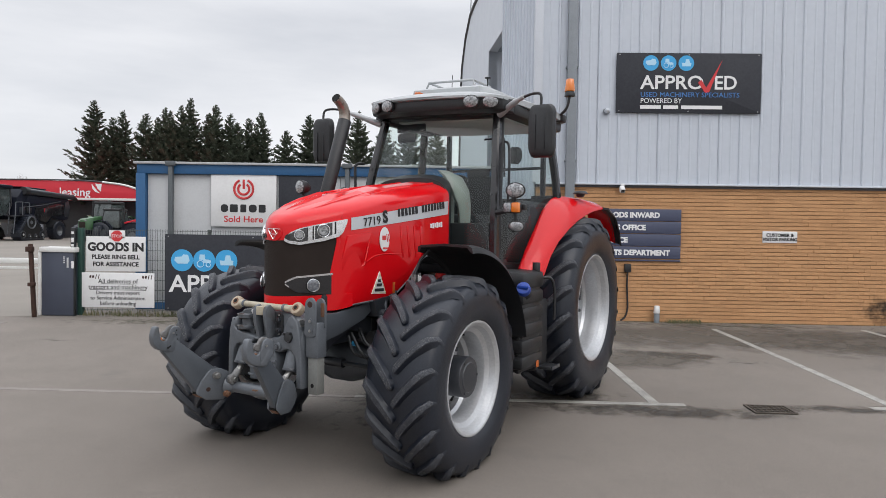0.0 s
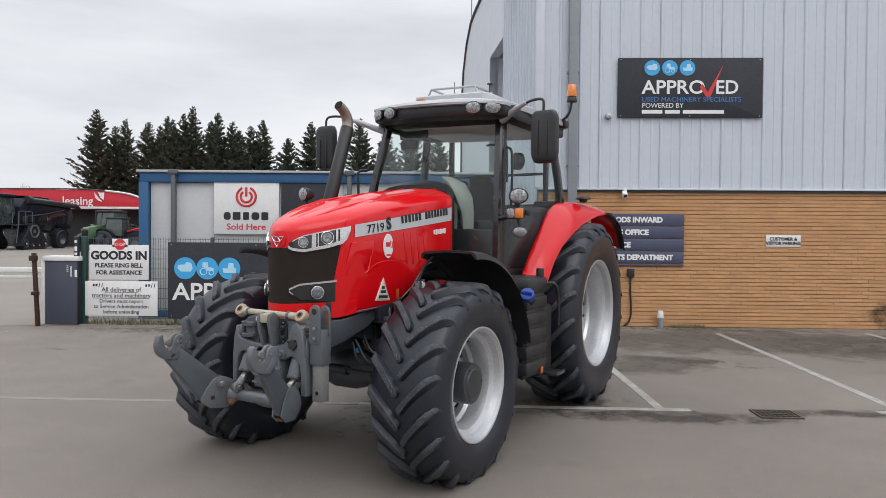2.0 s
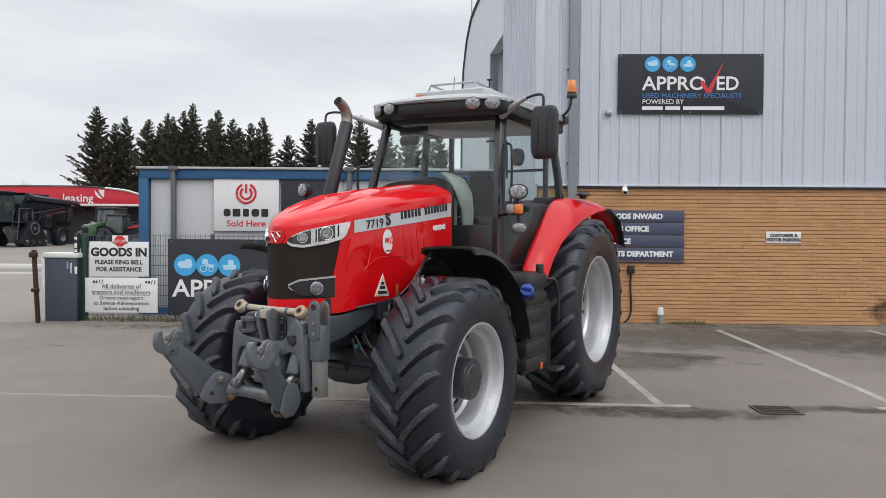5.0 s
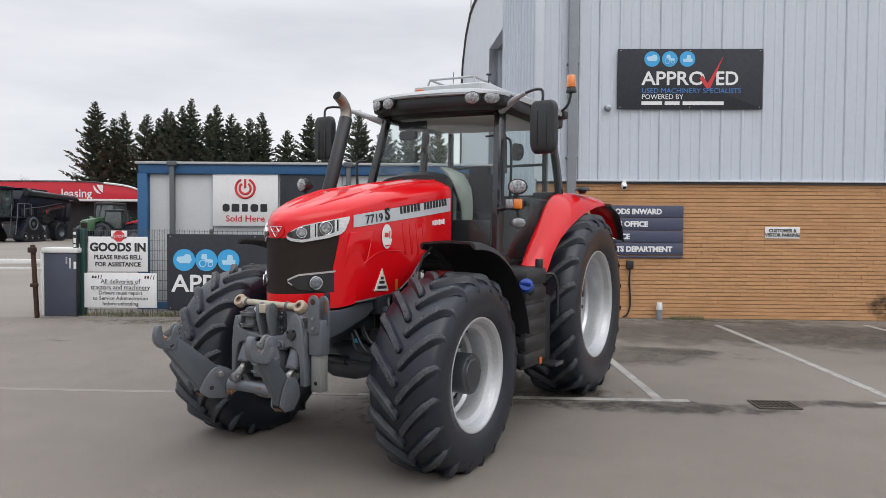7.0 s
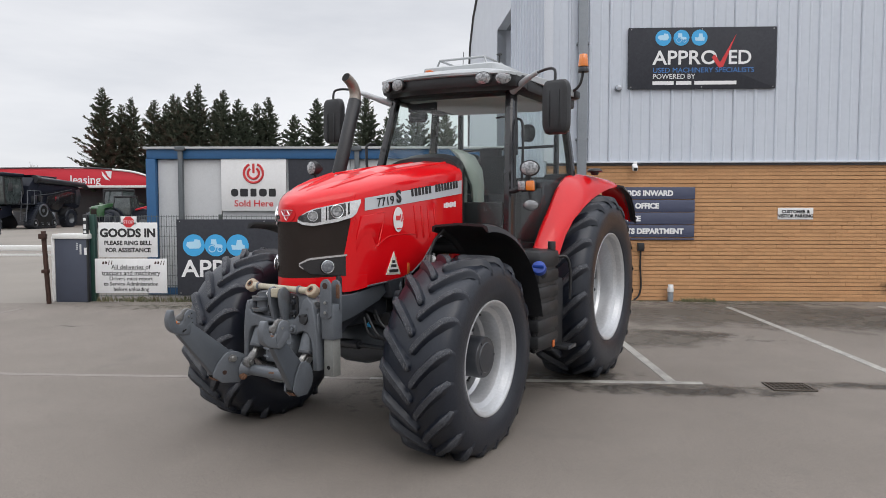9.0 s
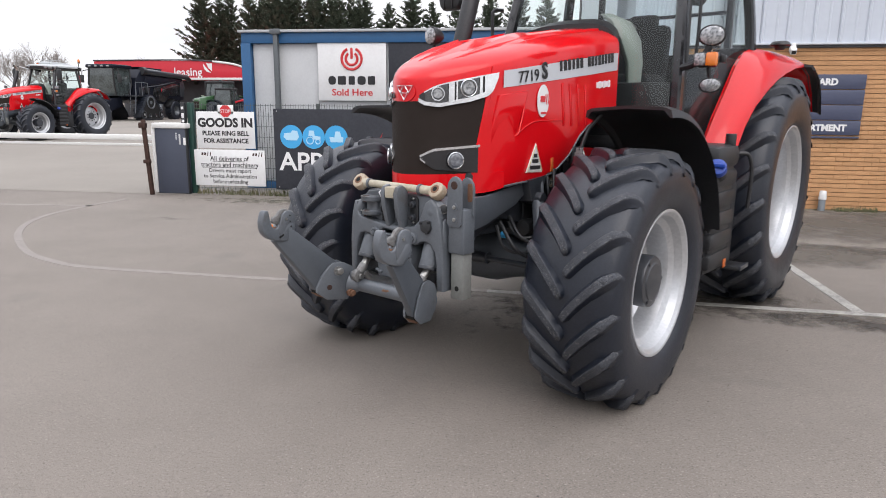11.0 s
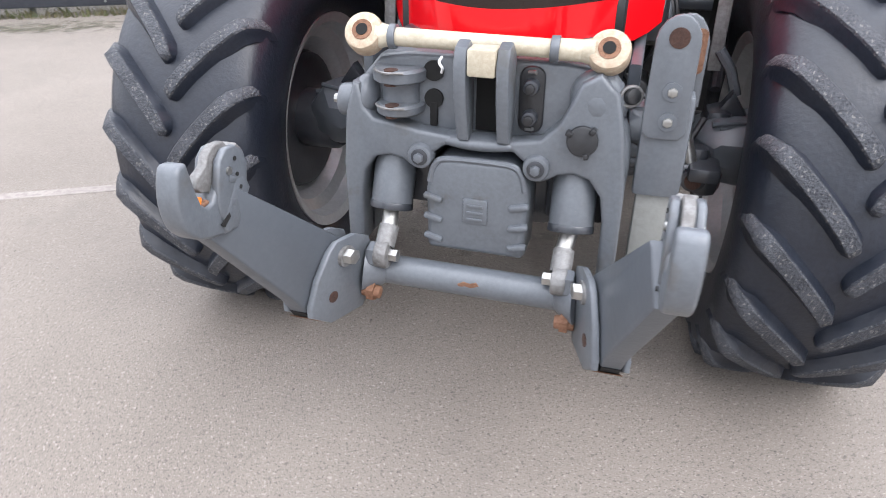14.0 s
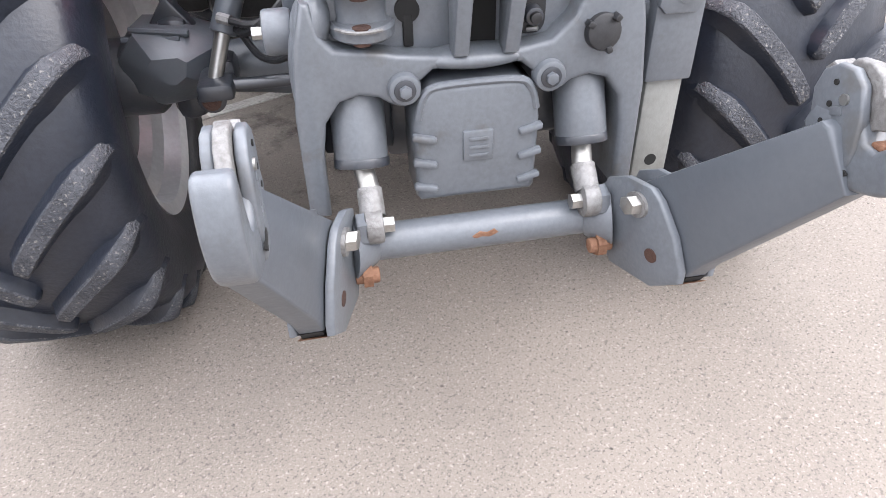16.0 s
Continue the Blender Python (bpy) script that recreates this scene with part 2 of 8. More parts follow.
M_RED = material("red_tractor_paint", (0.64, 0.004, 0.008), 0.36, 0, (0.58, 0.003, 0.007), 0.2, 2.0, 40, 0.01, coat=0.8, rough_var=0.06)
M_RED.node_tree.nodes["Principled BSDF"].inputs["Specular IOR Level"].default_value = 0.05
M_RUBBER = material("tyre_rubber", (0.0085, 0.0112, 0.0185), 0.36, 0, (0.018, 0.0225, 0.033), 0.35, 5, 70, 0.15)
M_RUBBER.node_tree.nodes["Principled BSDF"].inputs["Specular IOR Level"].default_value = 0.5
M_LUG = material("worn_lug_rubber", (0.056, 0.060, 0.070), 0.58, 0, (0.019, 0.022, 0.030), 0.5, 9, 130, 0.7, spots=((0.17, 0.165, 0.155), 0.57, 110))
M_RIM = material("silver_rim_paint", (0.56, 0.57, 0.585), 0.36, 0.55, (0.42, 0.43, 0.445), 0.3, 4, 50, 0.05)
M_CAST = material("grey_cast_paint", (0.110, 0.122, 0.138), 0.42, 0.05, (0.072, 0.080, 0.090), 0.26, 9, 90, 0.08, coat=0.25, spots=((0.27, 0.27, 0.26), 0.70, 26))
add_aggregate(M_CAST, (0.075, 0.070, 0.062), 9, 0.60, 0.5, 0.10)
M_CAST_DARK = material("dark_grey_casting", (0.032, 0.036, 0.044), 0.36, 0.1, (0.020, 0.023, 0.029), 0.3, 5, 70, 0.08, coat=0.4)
M_ARM = material("slate_grey_arm_paint", (0.080, 0.090, 0.104), 0.40, 0.1, (0.068, 0.077, 0.090), 0.3, 4, 60, 0.07, coat=0.1, spots=((0.22, 0.225, 0.23), 0.71, 18))
M_STEEL = material("bright_steel", (0.38, 0.38, 0.37), 0.38, 0.9, (0.28, 0.27, 0.25), 0.3, 10, 80, 0.1)
M_LATCH = material("worn_grey_latch", (0.21, 0.21, 0.21), 0.55, 0.3, (0.11, 0.105, 0.10), 0.4, 12, 90, 0.3)
M_CREAM = material("cream_link_paint", (0.47, 0.43, 0.34), 0.5, 0, (0.33, 0.28, 0.20), 0.35, 9, 70, 0.15)
M_CREAM_WORN = material("worn_cream_eye", (0.33, 0.25, 0.175), 0.65, 0, (0.44, 0.38, 0.29), 0.45, 14, 90, 0.25)
M_RUST_PIN = material("rusted_pin", (0.22, 0.115, 0.07), 0.8, 0.2, (0.12, 0.055, 0.03), 0.45, 20, 110, 0.4)
M_BLACK = material("black_plastic", (0.011, 0.0115, 0.013), 0.45, 0, (0.026, 0.027, 0.030), 0.3, 4, 70, 0.1)
M_BLACK_GLOSS = material("black_gloss_paint", (0.008, 0.008, 0.010), 0.25, 0, (0.02, 0.02, 0.022), 0.3, 4, 50, 0.02, coat=0.4)
M_GRILLE = material("dark_grille_mesh", (0.018, 0.012, 0.0095), 0.7, 0, (0.03, 0.022, 0.019), 0.3, 8, 420, 0.35)
M_GRILLE.node_tree.nodes["Principled BSDF"].inputs["Specular IOR Level"].default_value = 0.2
M_SIGN_DARK.node_tree.nodes["Principled BSDF"].inputs["Specular IOR Level"].default_value = 0.25
M_CHROME = material("headlamp_silver", (0.78, 0.79, 0.81), 0.14, 0.95, (0.6, 0.61, 0.63), 0.2, 5, 40, 0.03)
M_LENS = material("clear_lamp_lens", (0.42, 0.43, 0.44), 0.1, 0.35, (0.13, 0.135, 0.14), 0.5, 30, 60, 0.4, coat=1.0)
M_HEAD_DARK = material("headlamp_bowl", (0.02, 0.021, 0.023), 0.15, 0.2, (0.07, 0.072, 0.075), 0.4, 14, 80, 0.05, coat=1.0)
M_FOG = material("fog_lamp_glass", (0.10, 0.11, 0.13), 0.12, 0.2, (0.22, 0.23, 0.25), 0.45, 30, 60, 0.2, coat=1.0)
M_AMBER = lamp_glass("amber_lens", (0.75, 0.20, 0.02))
M_ROOF = material("silver_roof_paint", (0.42, 0.44, 0.45), 0.4, 0.15, (0.36, 0.375, 0.385), 0.25, 3, 50, 0.03)
M_GLASS = glass("cab_glass")
M_SEAT = material("dark_seat_cloth", (0.022, 0.024, 0.028), 0.85, 0, (0.035, 0.037, 0.042), 0.3, 6, 120, 0.2)
M_CAB_GREY = material("cab_interior_grey", (0.30, 0.33, 0.30), 0.7, 0, (0.24, 0.265, 0.24), 0.3, 4, 80, 0.1)
M_LINING = material("pale_roof_lining", (0.58, 0.60, 0.60), 0.8, 0, (0.50, 0.52, 0.52), 0.25, 5, 90, 0.1)
M_BLUE_CAP = material("blue_filler_cap", (0.015, 0.06, 0.35), 0.4, bump=0.05)
M_YELLOW = material("yellow_black_warning", (0.62, 0.50, 0.22), 0.5, bump=0)
M_DECAL = material("silver_decal", (0.56, 0.58, 0.61), 0.4, 0.2, (0.5, 0.52, 0.55), 0.2, bump=0)
M_ORANGE = material("orange_reflector", (0.60, 0.14, 0.03), 0.4, bump=0)
M_EXHAUST_TIP = material("exhaust_tip_steel", (0.34, 0.31, 0.28), 0.45, 0.7, (0.24, 0.19, 0.15), 0.4, 8, 60, 0.1)
M_LEAF = material("dark_conifer_foliage", (0.118, 0.140, 0.100), 0.7, 0, (0.075, 0.092, 0.066), 0.45, 0.7, 8, 0, per_piece=0.35)
M_BARK = material("bark", (0.06, 0.045, 0.035), 0.9, 0, (0.04, 0.03, 0.022), 0.4, 6, 40, 0.4)
M_TWIG = material("grey_twigs", (0.30, 0.27, 0.25), 0.9, 0, (0.2, 0.18, 0.165), 0.3, 2, 20, 0)
M_WEED = material("dry_weeds", (0.075, 0.10, 0.04), 0.9, 0, (0.17, 0.14, 0.08), 0.5, 3, 20, 0, per_piece=0.3)
M_IRON = material("cast_iron", (0.105, 0.088, 0.072), 0.7, 0.2, (0.065, 0.050, 0.038), 0.4, 10, 70, 0.3)
# flat black that paints in the shade of holes, slots and recesses
M_HOLE = material("hole_shade_black", (0.006, 0.006, 0.006), 0.9, bump=0)
M_GREEN_PAINT = material("green_machine_paint", (0.030, 0.095, 0.032), 0.4, 0, (0.024, 0.07, 0.026), 0.3, coat=0.3)
M_FAR_RED = material("red_awning", (0.55, 0.015, 0.03), 0.5, 0, (0.45, 0.012, 0.025), 0.2, 0.6, 10, 0)
M_DARKBODY = material("charcoal_machine_paint", (0.008, 0.010, 0.018), 0.4, 0, (0.014, 0.016, 0.026), 0.3, 2, 30, 0.05)
M_DARKBODY.node_tree.nodes["Principled BSDF"].inputs["Specular IOR Level"].default_value = 0.2
M_FAR_GLASS = material("dark_cab_glazing", (0.03, 0.038, 0.038), 0.1, 0, (0.10, 0.12, 0.12), 0.4, 1.5, 10, 0, coat=1.0)


# ---- building helpers ----
def empty(name, m, label="", category="", group="", kind=""):
    ob = new(name)
    ob.empty_display_size = 0.2
    ob.matrix_world = m
    return tagged(ob, label, category, group, kind)


def part(name, bm, mat, parent=None, label="", sharp=38):
    """Link a bmesh as one mesh object, under a thing or a part if one is given."""
    me = bpy.data.meshes.new(name)
    bmesh.ops.recalc_face_normals(bm, faces=bm.faces)
    bm.to_mesh(me)
    bm.free()
    for mt in mat if isinstance(mat, (list, tuple)) else (mat,):
        me.materials.append(mt)
    me.polygons.foreach_set("use_smooth", [True] * len(me.polygons))
    me.set_sharp_from_angle(angle=radians(sharp))
    ob = new(name, me)
    if parent is not None:
        ob.parent = parent
    return tagged(ob, label)


def raw(name, verts, faces, mat, parent=None, label=""):
    me = bpy.data.meshes.new(name)
    me.from_pydata(verts, [], faces)
    me.materials.append(mat)
    ob = new(name, me)
    if parent is not None:
        ob.parent = parent
    return tagged(ob, label)


def box(c, s, bevel=0.0, m=None, bm=None, seg=2):
    """A box about c of size s, bevelled, turned by m about its middle."""
    bm = bm or bmesh.new()
    t = Matrix.Translation(c) @ (m or Matrix()) @ Matrix.Diagonal((*s, 1))
    r = bmesh.ops.create_cube(bm, size=1, matrix=t)
    if bevel:
        es = list({e for v in r["verts"] for e in v.link_edges})
        bmesh.ops.bevel(bm, geom=es, offset=bevel, segments=seg, affect="EDGES", profile=0.5)
    return bm


def cyl(p, q, r, r2=None, bm=None, seg=20, bevel=0.0):
    """A cylinder or cone from p to q."""
    bm = bm or bmesh.new()
    p, q = Vector(p), Vector(q)
    d = q - p
    t = Matrix.Translation((p + q) / 2) @ d.to_track_quat("Z", "Y").to_matrix().to_4x4()
    res = bmesh.ops.create_cone(bm, cap_ends=True, segments=seg, radius1=r, radius2=r if r2 is None else r2, depth=d.length, matrix=t)
    if bevel:
        fs = [f for f in {f for v in res["verts"] for f in v.link_faces} if len(f.verts) > 4]
        bmesh.ops.bevel(bm, geom=list({e for f in fs for e in f.edges}), offset=bevel, segments=2, affect="EDGES", profile=0.5)
    return bm


def sweep(path, r, bm=None, seg=10, closed=False):
    """A tube of radius r (a number, or one for each point) along a path."""
    bm = bm or bmesh.new()
    path = [Vector(p) for p in path]
    n = len(path)
    rings, up = [], None
    for i, p in enumerate(path):
        a, b = path[(i - 1) % n if closed else max(i - 1, 0)], path[(i + 1) % n if closed else min(i + 1, n - 1)]
        d = (b - a).normalized()
        if up is None:
            up = d.orthogonal().normalized()
        up = (up - d * up.dot(d)).normalized()
        side = d.cross(up)
        rad = r[i] if isinstance(r, (list, tuple)) else r
        rings.append([bm.verts.new(p + (up * math.cos(2 * math.pi * k / seg) + side * math.sin(2 * math.pi * k / seg)) * rad) for k in range(seg)])
    for i in range(n if closed else n - 1):
        a, b = rings[i], rings[(i + 1) % n]
        for k in range(seg):
            bm.faces.new((a[k], a[(k + 1) % seg], b[(k + 1) % seg], b[k]))
    if not closed:
        bm.faces.new(rings[0])
        bm.faces.new(rings[-1])
    return bm


def bend(points, steps=5):
    """A rounded path through points (Catmull-Rom)."""
    p = [Vector(q) for q in points]
    p = [p[0] * 2 - p[1], *p, p[-1] * 2 - p[-2]]
    out = []
    for i in range(1, len(p) - 2):
        for k in range(steps):
            t = k / steps
            a, b, c, d = p[i - 1], p[i], p[i + 1], p[i + 2]
            out.append(0.5 * (2 * b + (c - a) * t + (2 * a - 5 * b + 4 * c - d) * t * t + (3 * b - a - 3 * c + d) * t ** 3))
    return [*out, p[-2]]


def prism(outline, axis, low, high, bevel=0.0, bm=None, seg=2):
    """An outline of 2D points, thickened along an axis from low to high. Axis x: points are (y, z); y: (x, z); z: (x, y)."""
    bm = bm or bmesh.new()
    place = {"x": lambda a, b, h: (h, a, b), "y": lambda a, b, h: (a, h, b), "z": lambda a, b, h: (a, b, h)}[axis]
    lo = [bm.verts.new(place(a, b, low)) for a, b in outline]
    hi = [bm.verts.new(place(a, b, high)) for a, b in outline]
    n = len(outline)
    faces = [bm.faces.new(lo), bm.faces.new(hi[::-1])]
    for i in range(n):
        faces.append(bm.faces.new((lo[i], lo[(i + 1) % n], hi[(i + 1) % n], hi[i])))
    bmesh.ops.recalc_face_normals(bm, faces=faces)
    if bevel:
        es = list({*faces[0].edges, *faces[1].edges})
        bmesh.ops.bevel(bm, geom=es, offset=bevel, segments=seg, affect="EDGES", profile=0.5, clamp_overlap=True)
    return bm


def loft(sections, bm=None, caps=True, closed=True):
    """A skin over sections that have equally many points."""
    bm = bm or bmesh.new()
    rings = [[bm.verts.new(p) for p in s] for s in sections]
    n = len(rings[0])
    for a, b in zip(rings, rings[1:]):
        for k in range(n if closed else n - 1):
            bm.faces.new((a[k], a[(k + 1) % n], b[(k + 1) % n], b[k]))
    if caps:
        bm.faces.new(rings[0])
        bm.faces.new(rings[-1][::-1])
    return bm


def lathe(profile, axis_x, centre_z=0.0, centre_y=0.0, seg=48, bm=None, closed=False):
    """A profile of (radius, x) turned about a line along x."""
    bm = bm or bmesh.new()
    rings = []
    for r, x in profile:
        rings.append([bm.verts.new((axis_x + x, centre_y + r * math.cos(2 * math.pi * k / seg), centre_z + r * math.sin(2 * math.pi * k / seg))) for k in range(seg)])
    for i in range(len(rings) if closed else len(rings) - 1):
        a, b = rings[i], rings[(i + 1) % len(rings)]
        for k in range(seg):
            bm.faces.new((a[k], a[(k + 1) % seg], b[(k + 1) % seg], b[k]))
    return bm


def ellipse(cx, cy, rx, ry, n=24, turn=0.0):
    return [(cx + rx * math.cos(2 * math.pi * k / n + turn), cy + ry * math.sin(2 * math.pi * k / n + turn)) for k in range(n)]


def rounded(cx, cy, w, h, r, n=4):
    """A rounded rectangle's outline."""
    out = []
    for sx, sy, a in ((1, 1, 0), (-1, 1, 90), (-1, -1, 180), (1, -1, 270)):
        for k in range(n + 1):
            t = radians(a + 90 * k / n)
            out.append((cx + sx * (w / 2 - r) + r * math.cos(t), cy + sy * (h / 2 - r) + r * math.sin(t)))
    return out


def lettering(name, text, size, m, mat, parent, align="LEFT", depth=0.002, stretch=1.0, bold=0.0):
    """Words in the built-in font as a mesh part; m puts the writing's own plane in place."""
    cu = bpy.data.curves.new(name, "FONT")
    cu.body, cu.size, cu.align_x, cu.extrude, cu.offset, cu.resolution_u = text, size, align, depth, bold, 3
    tmp = new("tmp_text", cu)
    bpy.context.view_layer.update()
    me = bpy.data.meshes.new_from_object(tmp.evaluated_get(bpy.context.evaluated_depsgraph_get()))
    bpy.data.objects.remove(tmp)
    me.transform(m @ Matrix.Diagonal((stretch, 1, 1, 1)))
    me.materials.clear()
    me.materials.append(mat)
    ob = new(name, me)
    ob.parent = parent
    return ob


FRONT = pose(0, 0, 0, 90)                       # writing that faces -y
SIDE = Matrix(((0, 0, 1, 0), (1, 0, 0, 0), (0, 1, 0, 0), (0, 0, 0, 1)))  # writing that faces +x and runs towards +y

# ---- ground ----
def flat(outline, z, name, mat, label="", category="", kind="structure"):
    bm = bmesh.new()
    bm.faces.new([bm.verts.new((x, y, z)) for x, y in outline])
    ob = part(name, bm, mat)
    return tagged(ob, label, category, "", kind)


flat([(-400, -400), (400, -400), (400, 400), (-400, 400)], 0.0, "ground", M_ASPHALT, "grey worn asphalt of the car park", "ground")
YARD = ((12.55, 0.004), (14.0, 0.01), (28.0, 0.33), (50.0, 0.71), (300.0, 1.0))


def yard_z(y):
    for (a, u), (b, v) in zip(YARD, YARD[1:]):
        if y <= b:
            return u + (v - u) * (y - a) / (b - a)
    return YARD[-1][1]


bm = bmesh.new()
rows = [(bm.verts.new((-300, y, z)), bm.verts.new((-7.55 if y < 13 else 0.6, y, z))) for y, z in YARD]
for a, b in zip(rows, rows[1:]):
    bm.faces.new((a[0], a[1], b[1], b[0]))
tagged(part("pavement", bm, M_CONCRETE), "pale beige concrete yard beyond the barrier", "pavement", "", "structure")


def painted_line(points, width, mat=None, name="road_marking"):
    """A worn painted strip along points on the ground."""
    p = [Vector((x, y, 0.0055)) for x, y in points]
    bm, sides = bmesh.new(), []
    for i, q in enumerate(p):
        d = (p[min(i + 1, len(p) - 1)] - p[max(i - 1, 0)]).normalized()
        s, low = Vector((-d.y, d.x, 0)) * width / 2, Vector((0, 0, 0.0055))
        sides.append([bm.verts.new(v) for v in (q + s * 1.06 - low, q + s, q - s, q - s * 1.06 - low)])
    for a, b in zip(sides, sides[1:]):
        for k in range(3):
            bm.faces.new((a[k], a[k + 1], b[k + 1], b[k]))
    return tagged(part(name, bm, mat or M_LINE), "worn white painted line on the asphalt", "road marking", "parking lines", "structure")


painted_line([(2.51, 6.70), (0.7, 6.78), (-0.9, 6.84)], 0.085)
painted_line(bend([(-0.9, 6.84), (-1.5, 6.86), (-2.96, 6.89), (-4.0, 6.93), (-4.95, 6.98), (-5.5, 7.12), (-6.27, 7.58), (-7.29, 8.65), (-7.86, 9.75), (-7.95, 10.9), (-7.86, 11.8)], 6), 0.085, M_FADED)
painted_line([(2.215, 6.76), (2.24, 8.6), (2.28, 12.4)], 0.10)
painted_line([(4.68, 6.66), (4.90, 9.29), (5.09, 12.25)], 0.10)
painted_line([(4.40, 6.66), (5.0, 6.64)], 0.10)
painted_line([(7.36, 6.8), (7.92, 11.8), (7.99, 12.4)], 0.10)
painted_line([(-11.5, 10.6), (-7.9, 10.9)], 0.10, M_FADED)


def stain(x, y, sx, sy, turn, mat):
    bm = bmesh.new()
    bm.faces.new([bm.verts.new((a, b, 0.0)) for a, b in ellipse(0, 0, sx / 2, sy / 2, 28)])
    ob = part("ground_stain_shade", bm, mat)
    ob.matrix_world = pose(x, y, 0.0025, 0, 0, turn)
    return tagged(ob, "dark patch on the asphalt, damp stain and tractor shade", "stain", "ground stains", "structure")


for args in ((2.2, 6.45, 3.8, 0.75, -3, M_STAIN), (4.2, 6.62, 3.0, 0.45, 2, M_STAIN), (1.2, 6.9, 2.2, 1.0, 20, M_STAIN), (3.4, 9.5, 2.2, 0.9, -8, M_STAIN),
             (4.2, 9.0, 1.2, 0.5, 10, M_STAIN_SHADE), (3.7, 11.6, 2.6, 0.9, 0, M_STAIN_SHADE), (6.8, 10.5, 1.6, 1.2, 0, M_STAIN), (-5.9, 10.0, 1.2, 0.6, 12, M_STAIN_SHADE),
             # the big turned ellipse paints the tractor's shade onto the asphalt
             (-4.1, 4.6, 0.25, 0.12, 0, M_STAIN_SHADE), (-0.6, 6.4, 2.4, 3.4, -30, M_STAIN_SHADE),
             (-1.0, 3.2, 1.2, 0.5, 15, M_STAIN_SHADE)):
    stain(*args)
for args in ((4.6, 11.3, 9.5, 3.6, -1, M_DAMP), (8.2, 10.6, 7.0, 4.2, 6, M_DAMP), (-4.6, 12.1, 7.5, 1.5, 0, M_MOSS), (5.5, 12.7, 9.0, 0.9, -1.7, M_MOSS), (2.0, 9.2, 5.0, 2.0, 0, M_DAMP)):
    stain(*args).location.z += 0.0006 * (args[2] % 3)

# drain grate, set in the asphalt
drain = empty("drain_grate", pose(3.315, 6.55, 0.006, 0, 0, -3) @ Matrix.Scale(0.88, 4), "rusty cast iron drain grate in the asphalt", "drain")
bm = box((0, 0, -0.005), (0.47, 0.34, 0.004))
part("pit", bm, M_HOLE, drain, "black open pit")
bm = bmesh.new()
for c, s in (((0, 0.16, 0.004), (0.47, 0.025, 0.014)), ((0, -0.16, 0.004), (0.47, 0.025, 0.014)), ((0.225, 0, 0.004), (0.025, 0.30, 0.014)), ((-0.225, 0, 0.004), (0.025, 0.30, 0.014))):
    box(c, s, 0.002, bm=bm)
part("frame", bm, M_IRON, drain)
for k in range(7):
    part("bar", box((-0.18 + 0.06 * k, 0, 0.004), (0.011, 0.295, 0.012), 0.002), M_IRON, drain)
for k in range(3):
    part("cross_bar", box((0, -0.075 + 0.075 * k, 0.005), (0.40, 0.011, 0.012), 0.002), M_IRON, drain)

# loose grit and pebbles
rng = random.Random(5)
verts, faces = [], []
for _ in range(900):
    x, y, r = rng.uniform(-4.5, 4), rng.uniform(1.5, 6.5), rng.uniform(0.002, 0.0065)
    i, h = len(verts), rng.uniform(0.4, 0.9) * r
    for k in range(5):
        a = k * 1.2566 + rng.uniform(-0.3, 0.3)
        verts.append((x + r * math.cos(a), y + r * math.sin(a), 0.0))
    verts.append((x, y, h))
    faces += [(i + k, i + (k + 1) % 5, i + 5) for k in range(5)]
M_GRIT = material("grit", (0.228, 0.2052, 0.1824), 0.9, 0, (0.0912, 0.076, 0.0684), 0.5, 20, 80, 0, per_piece=0.5)
tagged(raw("grit", verts, faces, M_GRIT), "scattered small grit on the asphalt", "grit", "", "stuff")

# ---- workshop: brick plinth, ribbed cladding over it, side wall with a shutter ----
WALL = pose(4.0, 13.15, 0, 0, 0, -1.72)
CLAD_Z, TOP_Z, LEFT, RIGHT = 2.77, 9.3, -2.17, 11.0
wall = tagged(part("wall_1", box(((LEFT + RIGHT) / 2 + 0.01, 0.175, CLAD_Z / 2), (RIGHT - LEFT - 0.02, 0.33, CLAD_Z)), M_MORTAR), "buff brick wall of the workshop", "wall", "", "structure")
wall.matrix_world = WALL
wall_2 = tagged(part("wall_2", box(((LEFT + RIGHT) / 2, 0.16, (CLAD_Z + TOP_Z) / 2), (RIGHT - LEFT, 0.30, TOP_Z - CLAD_Z)), M_CLAD), "upper workshop wall of pale grey ribbed metal cladding", "wall", "", "structure")
wall_2.matrix_world = WALL


def ribbed_sheet(width, height, pitch, bm=None):
    """A profiled metal sheet in its own x-z plane that faces -y: flats with narrow raised ribs."""
    pts, n = [], round(width / pitch)
    for k in range(n):
        x = k * pitch
        pts += [(x, 0.0), (x + 0.018, -0.028), (x + 0.048, -0.028), (x + 0.066, 0.0), (x + pitch * 0.58, 0.0), (x + pitch * 0.60, -0.007), (x + pitch * 0.66, -0.007), (x + pitch * 0.68, 0.0)]
    pts.append((width, 0.0))
    bm = bm or bmesh.new()
    front = [[bm.verts.new((x, y, z)) for x, y in pts] for z in (0, height)]
    back = [[bm.verts.new((x, y + 0.012, z)) for x, y in pts] for z in (0, height)]
    for i in range(len(pts) - 1):
        bm.faces.new((front[0][i], front[0][i + 1], front[1][i + 1], front[1][i]))
        bm.faces.new((front[0][i], back[0][i], back[0][i + 1], front[0][i + 1]))
    return bm


